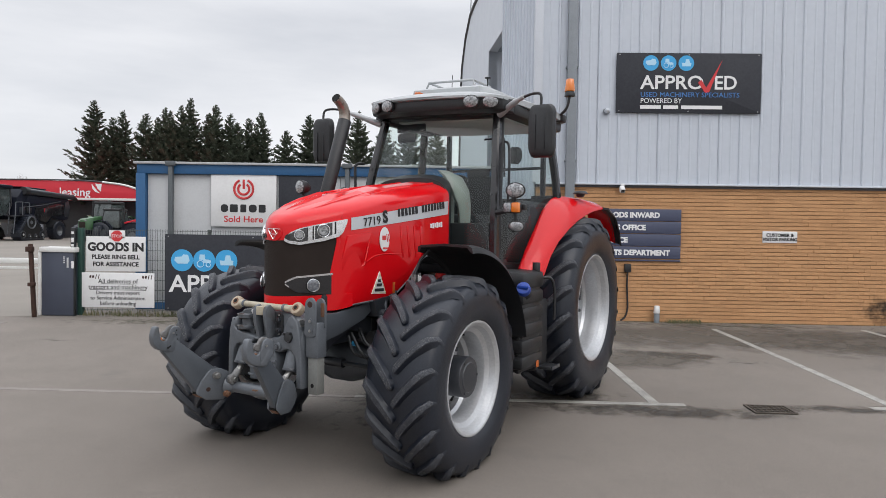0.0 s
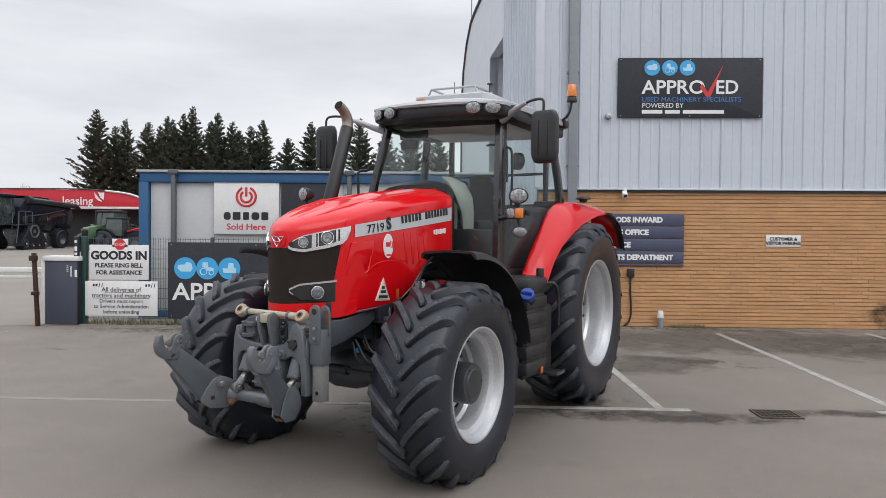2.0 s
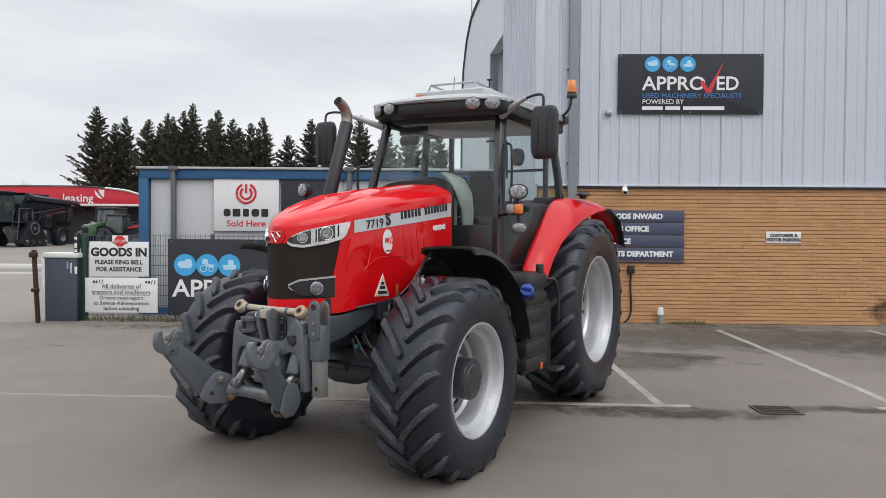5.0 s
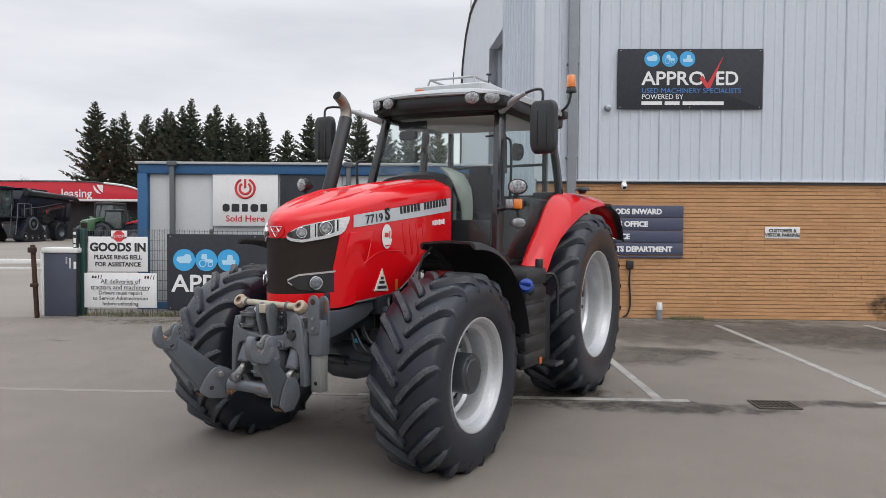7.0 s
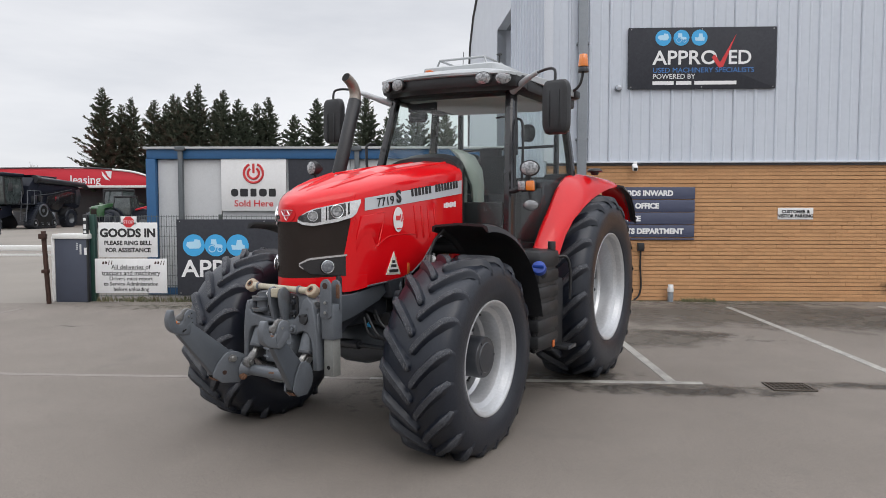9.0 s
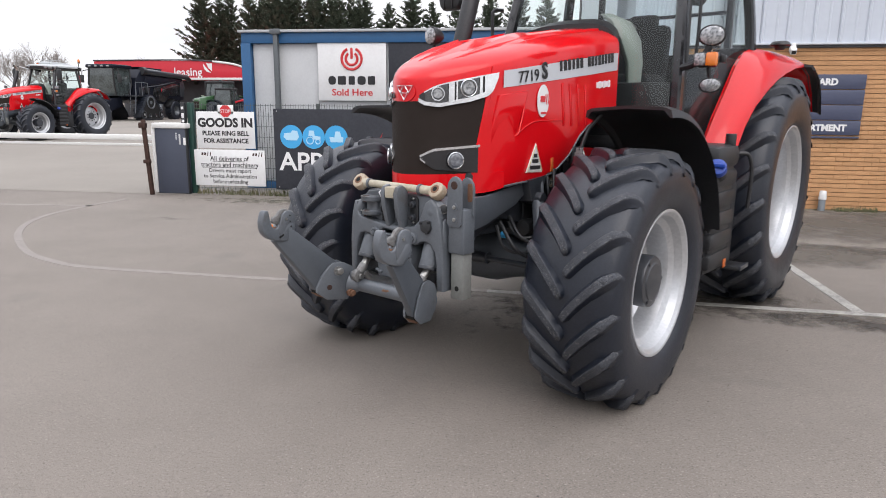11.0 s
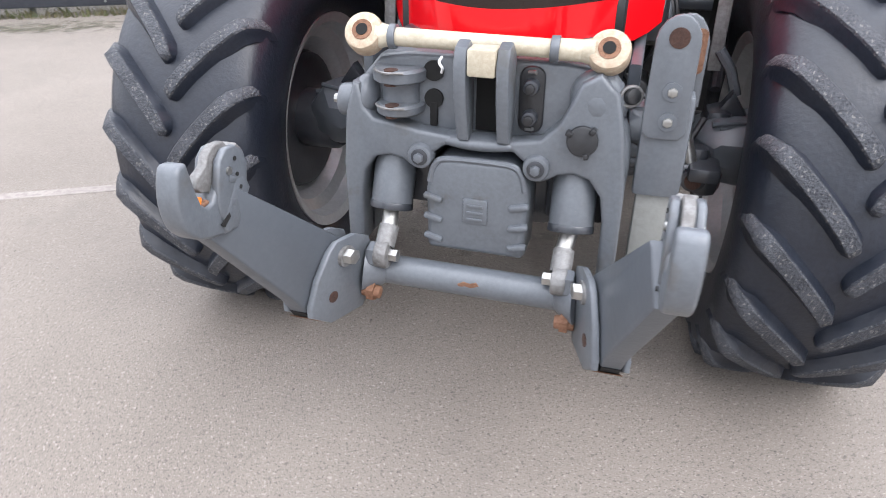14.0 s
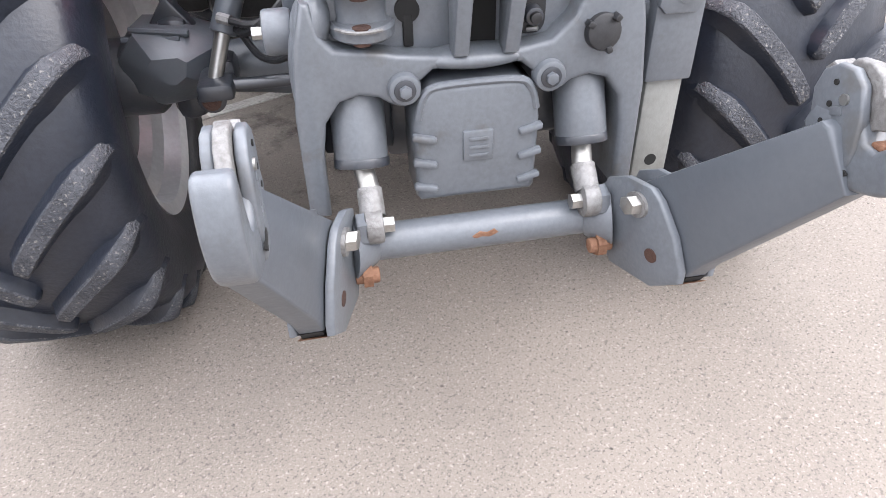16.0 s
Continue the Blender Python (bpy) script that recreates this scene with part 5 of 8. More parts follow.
    for pts in ([(-0.455, 1.80), (-0.50, 1.55), (-0.535, 1.36)], [(-0.195, 1.730), (-0.26, 1.493), (-0.52, 1.352)]):
        part("crease", sweep([(side * (half_width(y) + (0.010 if z > 1.6 else 0.003)), y, z) for y, z in pts], 0.0045, seg=6), M_RED, bonnet, "bright pressed edge")
    crease = [(half_width(y) + 0.002, y, z) for y, z in ((-0.50, 1.355), (-0.27, 1.495), (-0.10, 1.56), (0.20, 1.565))]
    part("crease", sweep([(side * a, b, c) for a, b, c in bend(crease, 4)], 0.003, seg=6), M_RED, bonnet)
    for k in range(4):
        y = 0.20 + 0.09 * k
        part("louvre", box((side * (half_width(y) - 0.001), y, 1.66), (0.010, 0.028, 0.26), 0.004, pose(0, 0, 0, 8)), M_RED, bonnet)
    bm = sweep([(side * half_width(y) * 0.985, y, lerp_table(BOTTOM, y) - 0.006) for y in stations[4:]], 0.007, seg=6)
    part("edge_seal", bm, M_CAST, bonnet, "grey rubber edge")
# raised ridges along the top
for side in (1, -1):
    bm = sweep([(side * half_width(y) * 0.60, y, lerp_table(TOP, y) - 0.010 - 0.08 * (0.60 ** 3) * 0.3) for y in (-0.66, -0.5, -0.3, 0, 0.3, 0.6, 0.9)], [0.006, 0.012, 0.016, 0.018, 0.018, 0.018, 0.014], seg=8)
    part("ridge", bm, M_RED, bonnet)
def top_at(x, y):
    k = min(1.0, abs(x) / half_width(y))
    a = math.acos(k ** (1 / 0.62))
    zs, zt = lerp_table(SHOULDER, y), lerp_table(TOP, y)
    return zs + (zt - zs) * math.sin(a) ** 0.9


for side in (1, -1):
    for x0, x1, y0, y1, up in ((0.030, 0.150, -0.64, -0.26, 0.020), (0.180, 0.290, -0.54, -0.10, 0.018), (0.040, 0.190, -0.18, 0.20, 0.016), (0.05, 0.22, 0.24, 0.84, 0.010)):
        bm, cols = bmesh.new(), []
        for k in range(9):
            y = y0 + (y1 - y0) * k / 8
            rise = 0.003 + up * k / 8
            row = [(x0, y, top_at(x0, y) - 0.004), (x0 + 0.008, y, top_at(x0, y) + rise), (x1 - 0.008, y + 0.05, top_at(x1, y) + rise * 0.8), (x1, y + 0.05, top_at(x1, y) - 0.006)]
            cols.append([(side * p[0], p[1], p[2]) for p in row])
        part("raised_panel", loft(cols, bm), M_RED, bonnet, "red pressed top panel")
# black shroud between bonnet and cab
sec = []
for y, k in ((0.90, 0.93), (1.02, 0.84), (1.16, 0.72)):
    base = bonnet_section(0.9)
    sec.append([(x * k, y, z + (0.085 if z > 2.05 else 0) * (1 if y > 0.95 else 0.5)) for x, _, z in base])
part("dash_cowl", loft(sec), M_BLACK, tractor, "black dash cowl behind the bonnet")

# -- chassis, engine and front support --
chassis = part("chassis", box((0, 1.6, 0.82), (0.56, 3.0, 0.50), 0.06), M_CAST_DARK, tractor, "dark grey transmission housing")
part("engine", box((0, 0.42, 1.08), (0.62, 0.95, 0.46), 0.04), M_BLACK, tractor, "black engine block")
for side in (1, -1):
    part("hose", sweep(bend([(side * 0.31, -0.10, 1.16), (side * 0.40, -0.06, 1.10), (side * 0.42, 0.05, 0.98), (side * 0.34, 0.12, 0.88)]), 0.013, seg=8), M_BLACK, tractor, "black hydraulic hose")
    part("hose", sweep(bend([(side * 0.30, -0.20, 1.00), (side * 0.42, -0.26, 0.90), (side * 0.50, -0.18, 0.86), (side * 0.52, -0.05, 0.95)]), 0.011, seg=8), M_BLACK, tractor, "black hydraulic hose")
    part("hose", sweep(bend([(side * 0.29, -0.32, 0.96), (side * 0.36, -0.34, 0.84), (side * 0.44, -0.24, 0.80), (side * 0.50, -0.12, 0.84)]), 0.010, seg=8), M_BLACK, tractor, "black hydraulic hose")
    can = part("reservoir", cyl((side * 0.30, 0.46, 1.335), (side * 0.43, 0.42, 1.345), 0.042, seg=20, bevel=0.012), M_BOOM, tractor, "pale reservoir canister")
    part("cap", cyl((side * 0.29, 0.46, 1.335), (side * 0.31, 0.455, 1.336), 0.050, seg=16, bevel=0.006), M_SIGN_WHITE, can)
    part("filter", cyl((side * 0.392, 0.18, 1.03), (side * 0.386, 0.18, 1.155), 0.034, seg=18, bevel=0.008), M_CAST_DARK, tractor, "black filter with a pale head")
    part("filter_head", box((side * 0.382, 0.18, 1.183), (0.088, 0.075, 0.062), 0.014), M_CREAM, tractor, "cream filter head")
    part("filter_nut", cyl((side * 0.372, 0.145, 1.185), (side * 0.372, 0.13, 1.185), 0.014, seg=6), M_LATCH, tractor)
    part("radiator_side", box((side * 0.30, 0.28, 1.32), (0.04, 0.42, 0.30), 0.01), M_BLACK, tractor)
    for k in range(7):
        part("fin", box((side * 0.325, 0.10 + 0.045 * k, 1.33), (0.012, 0.016, 0.26), 0.003), M_BLACK, tractor)
outline = [(-0.62, 1.16), (-0.50, 1.16), (0.0, 1.24), (0.25, 1.28), (0.25, 0.86), (0.02, 0.86), (-0.10, 0.95), (-0.30, 1.00), (-0.50, 0.92), (-0.64, 0.80)]
for side in (1, -1):
    flank = [(-0.74, 1.160), (-0.5, 1.155), (-0.22, 1.195), (-0.08, 1.235), (-0.09, 1.14), (-0.20, 1.075), (-0.5, 0.99), (-0.74, 0.95)]
    part("side_plate", prism(flank, "x", *sorted((side * 0.315, side * 0.345)), 0.008), M_ARM, tractor, "slate grey front frame side plate")
    part("support_plate", prism(outline, "x", side * 0.25 - 0.04, side * 0.25 + 0.04, 0.012), M_CAST_DARK, tractor, "dark grey front support casting")
part("front_support", box((0, -0.28, 1.02), (0.46, 0.72, 0.26), 0.04), M_CAST_DARK, tractor, "dark grey front frame")
part("radiator", box((0, -0.35, 1.22), (0.58, 0.5, 0.14), 0.02), M_BLACK, tractor)
for side in (1, -1):
    conn = part("connector_block", box((side * 0.40, 0.40, 1.32), (0.04, 0.12, 0.16), 0.012), M_BLACK, tractor, "black connector block with pale tabs")
    for k in range(3):
        part("tab", box((side * 0.424, 0.355 + 0.042 * k, 1.315 + 0.018 * k), (0.012, 0.026, 0.10), 0.004), M_LATCH, conn, "pale tab")
    part("ring", sweep([(side * 0.385, 0.17 + 0.018 * math.cos(a), 1.20 + 0.018 * math.sin(a)) for a in [2 * math.pi * k / 14 for k in range(14)]], 0.006, seg=6, closed=True), M_YELLOW, tractor, "yellow pull ring")
    for k in range(4):
        part("pipe", sweep(bend([(side * (0.34 + 0.02 * k), -0.02 + 0.05 * k, 1.27), (side * (0.39 + 0.015 * k), -0.06 + 0.05 * k, 1.17 - 0.02 * k), (side * (0.36 + 0.02 * k), 0.02 + 0.05 * k, 1.04), (side * 0.33, 0.10 + 0.04 * k, 0.95)], 4), 0.009 + 0.002 * (k % 2), seg=8), M_CAST if k == 1 else M_BLACK, tractor, "engine pipe")
oil = cyl((0.33, -0.10, 0.92), (0.33, 0.06, 0.92), 0.05, seg=16, bevel=0.01)
part("filter", oil, M_BLACK, tractor)
part("coupling", cyl((0.30, -0.28, 0.90), (0.33, -0.28, 0.90), 0.018, seg=10), M_SKYBLUE, tractor, "pale blue coupling cap")

# -- front axle --
SX = {1: 0.97, -1: -1.05}
axle = part("front_axle", loft([[(x, math.cos(a) * ry, 0.70 + math.sin(a) * rz) for a in [k * math.pi / 6 for k in range(12)]] for x, ry, rz in ((-0.66, 0.06, 0.07), (-0.50, 0.075, 0.085), (-0.25, 0.10, 0.12), (-0.08, 0.16, 0.17), (0.08, 0.16, 0.17), (0.25, 0.10, 0.12), (0.50, 0.075, 0.085), (0.66, 0.06, 0.07))]), M_ARM, tractor, "dark grey front axle")
for side in (1, -1):
    part("knuckle", box((side * 0.655 - 0.04, 0.02, 0.71), (0.10, 0.14, 0.32), 0.04), M_CAST_DARK, axle)
    kx = lambda v: SX[side] * v / 1.05
    rows = [[(kx(a), y, c) for a, c in ring] for y, ring in (
        (0.12, ((0.60, 0.80), (0.68, 0.83), (0.80, 0.84), (0.86, 0.78), (0.86, 0.66), (0.77, 0.62), (0.68, 0.63), (0.60, 0.66))),
        (-0.05, ((0.56, 0.80), (0.65, 0.845), (0.80, 0.857), (0.86, 0.785), (0.86, 0.655), (0.77, 0.615), (0.66, 0.63), (0.565, 0.655))),
        (-0.10, ((0.58, 0.795), (0.655, 0.835), (0.79, 0.845), (0.845, 0.78), (0.84, 0.67), (0.76, 0.64), (0.67, 0.65), (0.585, 0.67))),
        (-0.155, ((0.655, 0.775), (0.675, 0.79), (0.745, 0.79), (0.77, 0.765), (0.745, 0.735), (0.72, 0.715), (0.695, 0.715), (0.665, 0.735))))]
    knuckle = part("knuckle_casting", loft(rows), M_ARM, axle, "dark faceted knuckle casting", sharp=34)
    for (a, b), (c, e) in (((0.80, 0.862), (0.64, 0.848)), ((0.825, 0.835), (0.665, 0.836)), ((0.835, 0.80), (0.685, 0.800))):
        part("rib", sweep([(kx(a), -0.080, b - 0.008), (kx(c), -0.105, e - 0.008)], 0.010, seg=8), M_ARM, knuckle)
    part("fin", prism([(kx(0.70), 0.925), (kx(0.635), 0.83), (kx(0.765), 0.84)], "y", -0.02, 0.04, 0.008), M_CAST_DARK, knuckle)
    part("final_drive", lathe([(0.0, 0.0), (0.10, 0.0), (0.115, 0.02 * side), (0.115, 0.16 * side), (0, 0.16 * side)], side * 0.76, 0.694, seg=28), M_CAST_DARK, axle)
    part("steering_arm", box((side * 0.58, -0.16, 0.72), (0.10, 0.22, 0.05), 0.015), M_CAST_DARK, axle)
    rod = part("suspension_ram", cyl((SX[side] * 0.515, -0.165, 0.850), (SX[side] * 0.42, -0.06, 1.085), 0.036, seg=18, bevel=0.006), M_ARM, axle, "slate grey ram")
    part("piston_rod", cyl((SX[side] * 0.562, -0.20, 0.715), (SX[side] * 0.513, -0.163, 0.856), 0.021, seg=14), M_STEEL, rod, "chromed rod")
    part("rod_eye", cyl((SX[side] * 0.568, -0.245, 0.695), (SX[side] * 0.568, -0.165, 0.695), 0.040, seg=18, bevel=0.006), M_CAST_DARK, rod)
    part("eye_pin", cyl((SX[side] * 0.568, -0.257, 0.695), (SX[side] * 0.568, -0.243, 0.695), 0.026, seg=14), M_RUST, rod)
    part("pivot_ear", prism([(-0.15, 1.22), (-0.11, 1.09), (-0.05, 1.065), (0.0, 1.09), (0.05, 1.24)], "x", *sorted((side * 0.29, side * 0.40)), 0.012), M_CAST_DARK, tractor)
    part("pivot_eye", cyl((SX[side] * 0.375, -0.05, 1.105), (SX[side] * 0.455, -0.05, 1.105), 0.038, seg=20, bevel=0.006), M_CAST_DARK, rod)
    part("eye_bracket", box((side * 0.56, -0.125, 0.735), (0.07, 0.11, 0.09), 0.02), M_CAST_DARK, axle)
    part("hose", sweep(bend([(SX[side] * 0.495, -0.195, 0.895), (SX[side] * 0.43, -0.24, 0.89), (SX[side] * 0.37, -0.24, 0.92), (SX[side] * 0.32, -0.22, 0.97)], 5), 0.011, seg=8), M_BLACK, rod)
    part("union", cyl((SX[side] * 0.515, -0.185, 0.900), (SX[side] * 0.485, -0.20, 0.893), 0.015, seg=8), M_LATCH, rod)
    part("track_rod", cyl((side * 0.14, -0.20, 0.72), (side * 0.56, -0.21, 0.72), 0.019, seg=12), M_CAST_DARK, axle)
part("steering_cylinder", cyl((-0.15, -0.20, 0.72), (0.15, -0.20, 0.72), 0.036, seg=16), M_CAST_DARK, axle)
hose = bend([(0.30, -0.30, 0.98), (0.44, -0.34, 0.84), (0.50, -0.22, 0.78), (0.56, -0.12, 0.86)])
part("brake_hose", sweep(hose, 0.011, seg=8), M_BLACK, axle)

# -- front mudguards --
for side in (1, -1):
    bm, n = bmesh.new(), 18
    rows = []
    for k in range(n + 1):
        row = []
        for xx, dr in ((0.60, -0.05), (0.605, -0.012), (0.64, 0.0), (0.9, 0.008), (1.14, 0.0), (1.185, -0.015), (1.20, -0.055), (1.185, -0.055), (1.14, -0.018), (0.9, -0.010), (0.64, -0.018), (0.62, -0.05)):
            first = 82 + 13 * (xx - 0.6) / 0.6
            a = radians(first - (first - 12) * k / n)
            r = 0.955 - 0.02 * math.cos(a)
            row.append((side * xx, r * math.cos(a) * 0.97, 0.694 + (r + dr) * math.sin(a)))
        rows.append(row)
    guard = part("front_mudguard", loft(rows, bm), M_BLACK, tractor, "matt black front mudguard")
    part("stay", box((0, 0, 0), (0.044, 0.014, 0.44), 0.004, pose(side * 0.576, 0.09, 1.19, -8)), M_LATCH, guard, "pale grey flat stay")
    part("stay_foot", sweep([(side * 0.585, 0.06, 1.04), (side * 0.63, 0.05, 0.98), (side * 0.66, 0.04, 0.90)], 0.018, seg=8), M_CAST, guard)
    part("stay_top", sweep([(side * 0.577, 0.12, 1.39), (side * 0.60, 0.17, 1.52), (side * 0.66, 0.22, 1.61)], 0.012, seg=8), M_BLACK, guard)
    part("stay", sweep([(side * 0.60, 0.10, 0.9), (side * 0.61, 0.40, 1.15), (side * 0.64, 0.60, 1.33)], 0.018, seg=8), M_CAST_DARK, guard)

# -- rear mudguards and rear axle --
GUARD = ((1.50, 1.41, 1.60, 1.33), (1.68, 1.60, 1.76, 1.53), (1.90, 1.80, 1.95, 1.68), (2.08, 1.98, 2.20, 1.80), (2.25, 2.09, 2.45, 1.90), (2.45, 2.13, 2.70, 1.97), (2.85, 2.14, 2.95, 2.02), (3.2, 2.12, 3.25, 2.05), (3.45, 2.03, 3.50, 1.97), (3.62, 1.88, 3.65, 1.82), (3.72, 1.70, 3.74, 1.65))
for side in (1, -1):
    rows, lip = [], []
    for i, (yi, zi, yo, zo) in enumerate(GUARD):
        t = i / (len(GUARD) - 1)
        xi, xo = 0.845, 1.04 + 0.08 * t
        out = Vector((0, (yi + yo) / 2 - 2.86, (zi + zo) / 2 - 0.945)).normalized()
        def at(k, lift, drop=0.0):
            return (side * (xi + (xo - xi) * k), yi + (yo - yi) * k ** 1.6 + out.y * lift, zi + (zo - zi) * k ** 1.6 + out.z * lift - drop)
        rows.append([at(0, -0.03), at(0, 0.0), at(0.06, 0.012), at(0.3, 0.018), at(0.6, 0.024), at(0.85, 0.014), at(1.0, 0.0), at(1.01, -0.022), at(0.98, -0.024), at(0.85, -0.012), at(0.5, -0.004), at(0.06, -0.02)])
        if i >= 7:
            lip.append([(side * x, yo + out.y * r, zo + out.z * r) for x, r in ((xo - 0.01, 0.004), (1.17, -0.01), (1.20, -0.06), (1.185, -0.06), (1.16, -0.03), (xo - 0.02, -0.02))])
    guard = part("rear_mudguard", loft(rows), M_RED, tractor, "glossy red rear mudguard", sharp=40)
    part("rubber_lip", loft(lip), M_BLACK, guard, "black rubber lip")
    part("inner_panel", prism([(1.51, 1.37), (1.69, 1.58), (1.91, 1.785), (2.09, 1.965), (2.26, 2.075), (2.45, 2.12), (3.2, 2.09), (3.6, 1.75), (3.6, 1.2), (1.9, 0.9)], "x", *sorted((side * 0.82, side * 0.852)), 0.004), M_RED, guard)
    cap = part("side_marker", cyl((side * 1.0, 2.75, 2.14), (side * 1.0, 2.75, 2.175), 0.035, 0.05, seg=20, bevel=0.008), M_BLACK, guard, "black rubber marker mount")
    part("marker_top", cyl((side * 1.0, 2.75, 2.175), (side * 1.0, 2.75, 2.21), 0.09, 0.06, seg=20, bevel=0.01), M_BLACK, cap)
part("rear_axle", cyl((-0.80, 2.86, 0.945), (0.80, 2.86, 0.945), 0.14, seg=24), M_CAST_DARK, tractor, "dark grey rear axle")
part("rear_housing", box((0, 2.86, 1.0), (0.62, 0.9, 0.75), 0.06), M_CAST_DARK, tractor)

# -- cab --
cab = part("cab_floor", box((0, 1.82, 1.40), (1.48, 1.34, 0.10), 0.03), M_BLACK, tractor, "black cab floor and frame")
A0, A1, A2 = (0.745, 1.17, 1.42), (0.725, 1.215, 2.05), (0.640, 1.42, 2.88)
C0, C1, C2 = (0.84, 2.40, 1.55), (0.855, 2.42, 2.15), (0.76, 2.36, 2.92)


def pillar(name, pts, w, d, mat, side, label=""):
    rows = [[(side * (x + sx * w / 2), y + sy * d / 2, z) for sx, sy in ((-1, -0.6), (-0.6, -1), (0.6, -1), (1, -0.6), (1, 0.6), (0.6, 1), (-0.6, 1), (-1, 0.6))] for x, y, z in bend(pts, 5)]
    return part(name, loft(rows), mat, tractor, label)


def pane(name, pts, side=1, label="clear tinted glass", lift=0.0):
    bm = bmesh.new()
    vs = [bm.verts.new((side * x, y, z)) for x, y, z in pts]
    bm.faces.new(vs)
    ob = part(name, bm, M_GLASS, tractor, label)
    ob.visible_shadow = False
    return ob


for side in (1, -1):
    pillar("front_pillar", (A0, A1, A2), 0.075, 0.085, M_BLACK_GLOSS, side, "gloss black cab pillar")
    pillar("rear_pillar", (C0, C1, C2), 0.075, 0.08, M_BLACK_GLOSS, side, "gloss black cab pillar")
    pane("side_glass", [(0.745, 1.20, 1.44), (0.728, 1.25, 2.05), (0.645, 1.45, 2.86), (0.76, 2.36, 2.90), (0.855, 2.42, 2.15), (0.80, 1.95, 1.75), (0.765, 1.62, 1.44)], side)
    part("door_frame", sweep(bend([(side * 0.765, 1.22, 1.46), (side * 0.75, 1.27, 2.05), (side * 0.665, 1.47, 2.82)], 6), 0.020, seg=8), M_BLACK, tractor, "black door frame")
    part("rear_side_panel", box((side * 0.70, 2.50, 1.76), (0.34, 0.05, 0.78), 0.02), M_BLACK, tractor, "black lower cab panel")
    part("wheel_box", box((side * 0.66, 2.20, 1.72), (0.28, 0.74, 0.70), 0.10), M_SEAT, tractor, "dark interior wheel box")
    part("grab_rail", sweep(bend([(side * 0.77, 1.30, 1.95), (side * 0.80, 1.32, 2.0), (side * 0.79, 1.37, 2.3), (side * 0.76, 1.42, 2.55), (side * 0.70, 1.43, 2.60)], 5), 0.012, seg=8), M_BLACK, tractor, "black grab rail")
    part("roof_liner_rail", box((side * 0.70, 1.9, 2.89), (0.10, 1.05, 0.07), 0.02), M_BLACK, tractor)
    pane("rear_quarter_glass", [(0.855, 2.46, 2.13), (0.765, 2.40, 2.90), (0.62, 2.62, 2.90), (0.64, 2.70, 2.0), (0.80, 2.62, 2.0)], side)
part("rear_pillar", box((0.60, 2.66, 2.35), (0.05, 0.06, 1.15), 0.01), M_BLACK, tractor)
part("rear_pillar", box((-0.60, 2.66, 2.35), (0.05, 0.06, 1.15), 0.01), M_BLACK, tractor)
rows = []
for z, w, y, bow in ((1.50, 0.72, 1.17, 0.05), (1.8, 0.71, 1.18, 0.06), (2.05, 0.70, 1.205, 0.07), (2.3, 0.68, 1.26, 0.075), (2.6, 0.65, 1.335, 0.08), (2.87, 0.615, 1.41, 0.08)):
    rows.append([(w * t, y - bow * (1 - t * t), z) for t in [-1 + 2 * k / 12 for k in range(13)]])
screen = part("windscreen", loft(rows, caps=False, closed=False), M_GLASS, tractor, "tinted windscreen")
screen.visible_shadow = False
pane("rear_window", [(-0.57, 2.67, 2.05), (-0.57, 2.64, 2.88), (0.57, 2.64, 2.88), (0.57, 2.67, 2.05)], 1, "tinted rear window")
part("rear_panel", box((0, 2.66, 1.76), (1.22, 0.05, 0.74), 0.02), M_BLACK, tractor, "black lower rear cab panel")
part("firewall", box((0, 1.20, 1.62), (1.36, 0.05, 0.42), 0.02), M_BLACK, tractor)
part("wiper", sweep(bend([(-0.62, 1.165, 2.12), (-0.30, 1.125, 2.105), (0.02, 1.11, 2.10), (0.20, 1.12, 2.14)]), 0.010, seg=6), M_BLACK, tractor, "black wiper")
# roof
rows = []
for y, wx, zb, zt in ((1.13, 0.58, 2.985, 3.005), (1.16, 0.69, 2.98, 3.035), (1.26, 0.74, 2.975, 3.065), (1.45, 0.77, 2.965, 3.095), (1.8, 0.81, 2.96, 3.13), (2.25, 0.85, 2.955, 3.135), (2.5, 0.84, 2.95, 3.11), (2.64, 0.78, 2.955, 3.06), (2.68, 0.70, 2.965, 3.03)):
    ring = []
    for k in range(9):
        t = -1 + 2 * k / 8
        ring.append((wx * t, y - 0.05 * (1 - t * t) * (1 if y < 1.4 else 0), zb))
    for k in range(13):
        t = 1 - 2 * k / 12
        e = 1 - abs(t) ** 3.2
        ring.append((wx * math.copysign(abs(t) ** 0.9, t), y - 0.05 * (1 - t * t) * (1 if y < 1.4 else 0), zb + (zt - zb) * (0.35 + 0.65 * e)))
    rows.append(ring)
roof_part = part("roof", loft(rows), M_ROOF, tractor, "silver-grey cab roof", sharp=30)
part("roof_underside", box((0, 2.02, 2.92), (1.54, 1.22, 0.12), 0.025), M_BLACK, roof_part)
vis = []
for x, y in ((-0.76, 1.36), (-0.73, 1.24), (-0.6, 1.175), (-0.3, 1.125), (0, 1.11), (0.3, 1.125), (0.6, 1.175), (0.73, 1.24), (0.76, 1.36)):
    vis.append([(x, y, 2.99), (x, y - 0.012, 2.93), (x, y + 0.01, 2.885), (x, y + 0.14, 2.865), (x, y + 0.25, 2.90), (x, y + 0.25, 2.98)])
part("visor", loft(vis), M_BLACK, roof_part, "black front visor")
part("inner_roof_lining", box((0, 2.05, 2.855), (1.24, 1.0, 0.02), 0.008), M_LINING, roof_part)


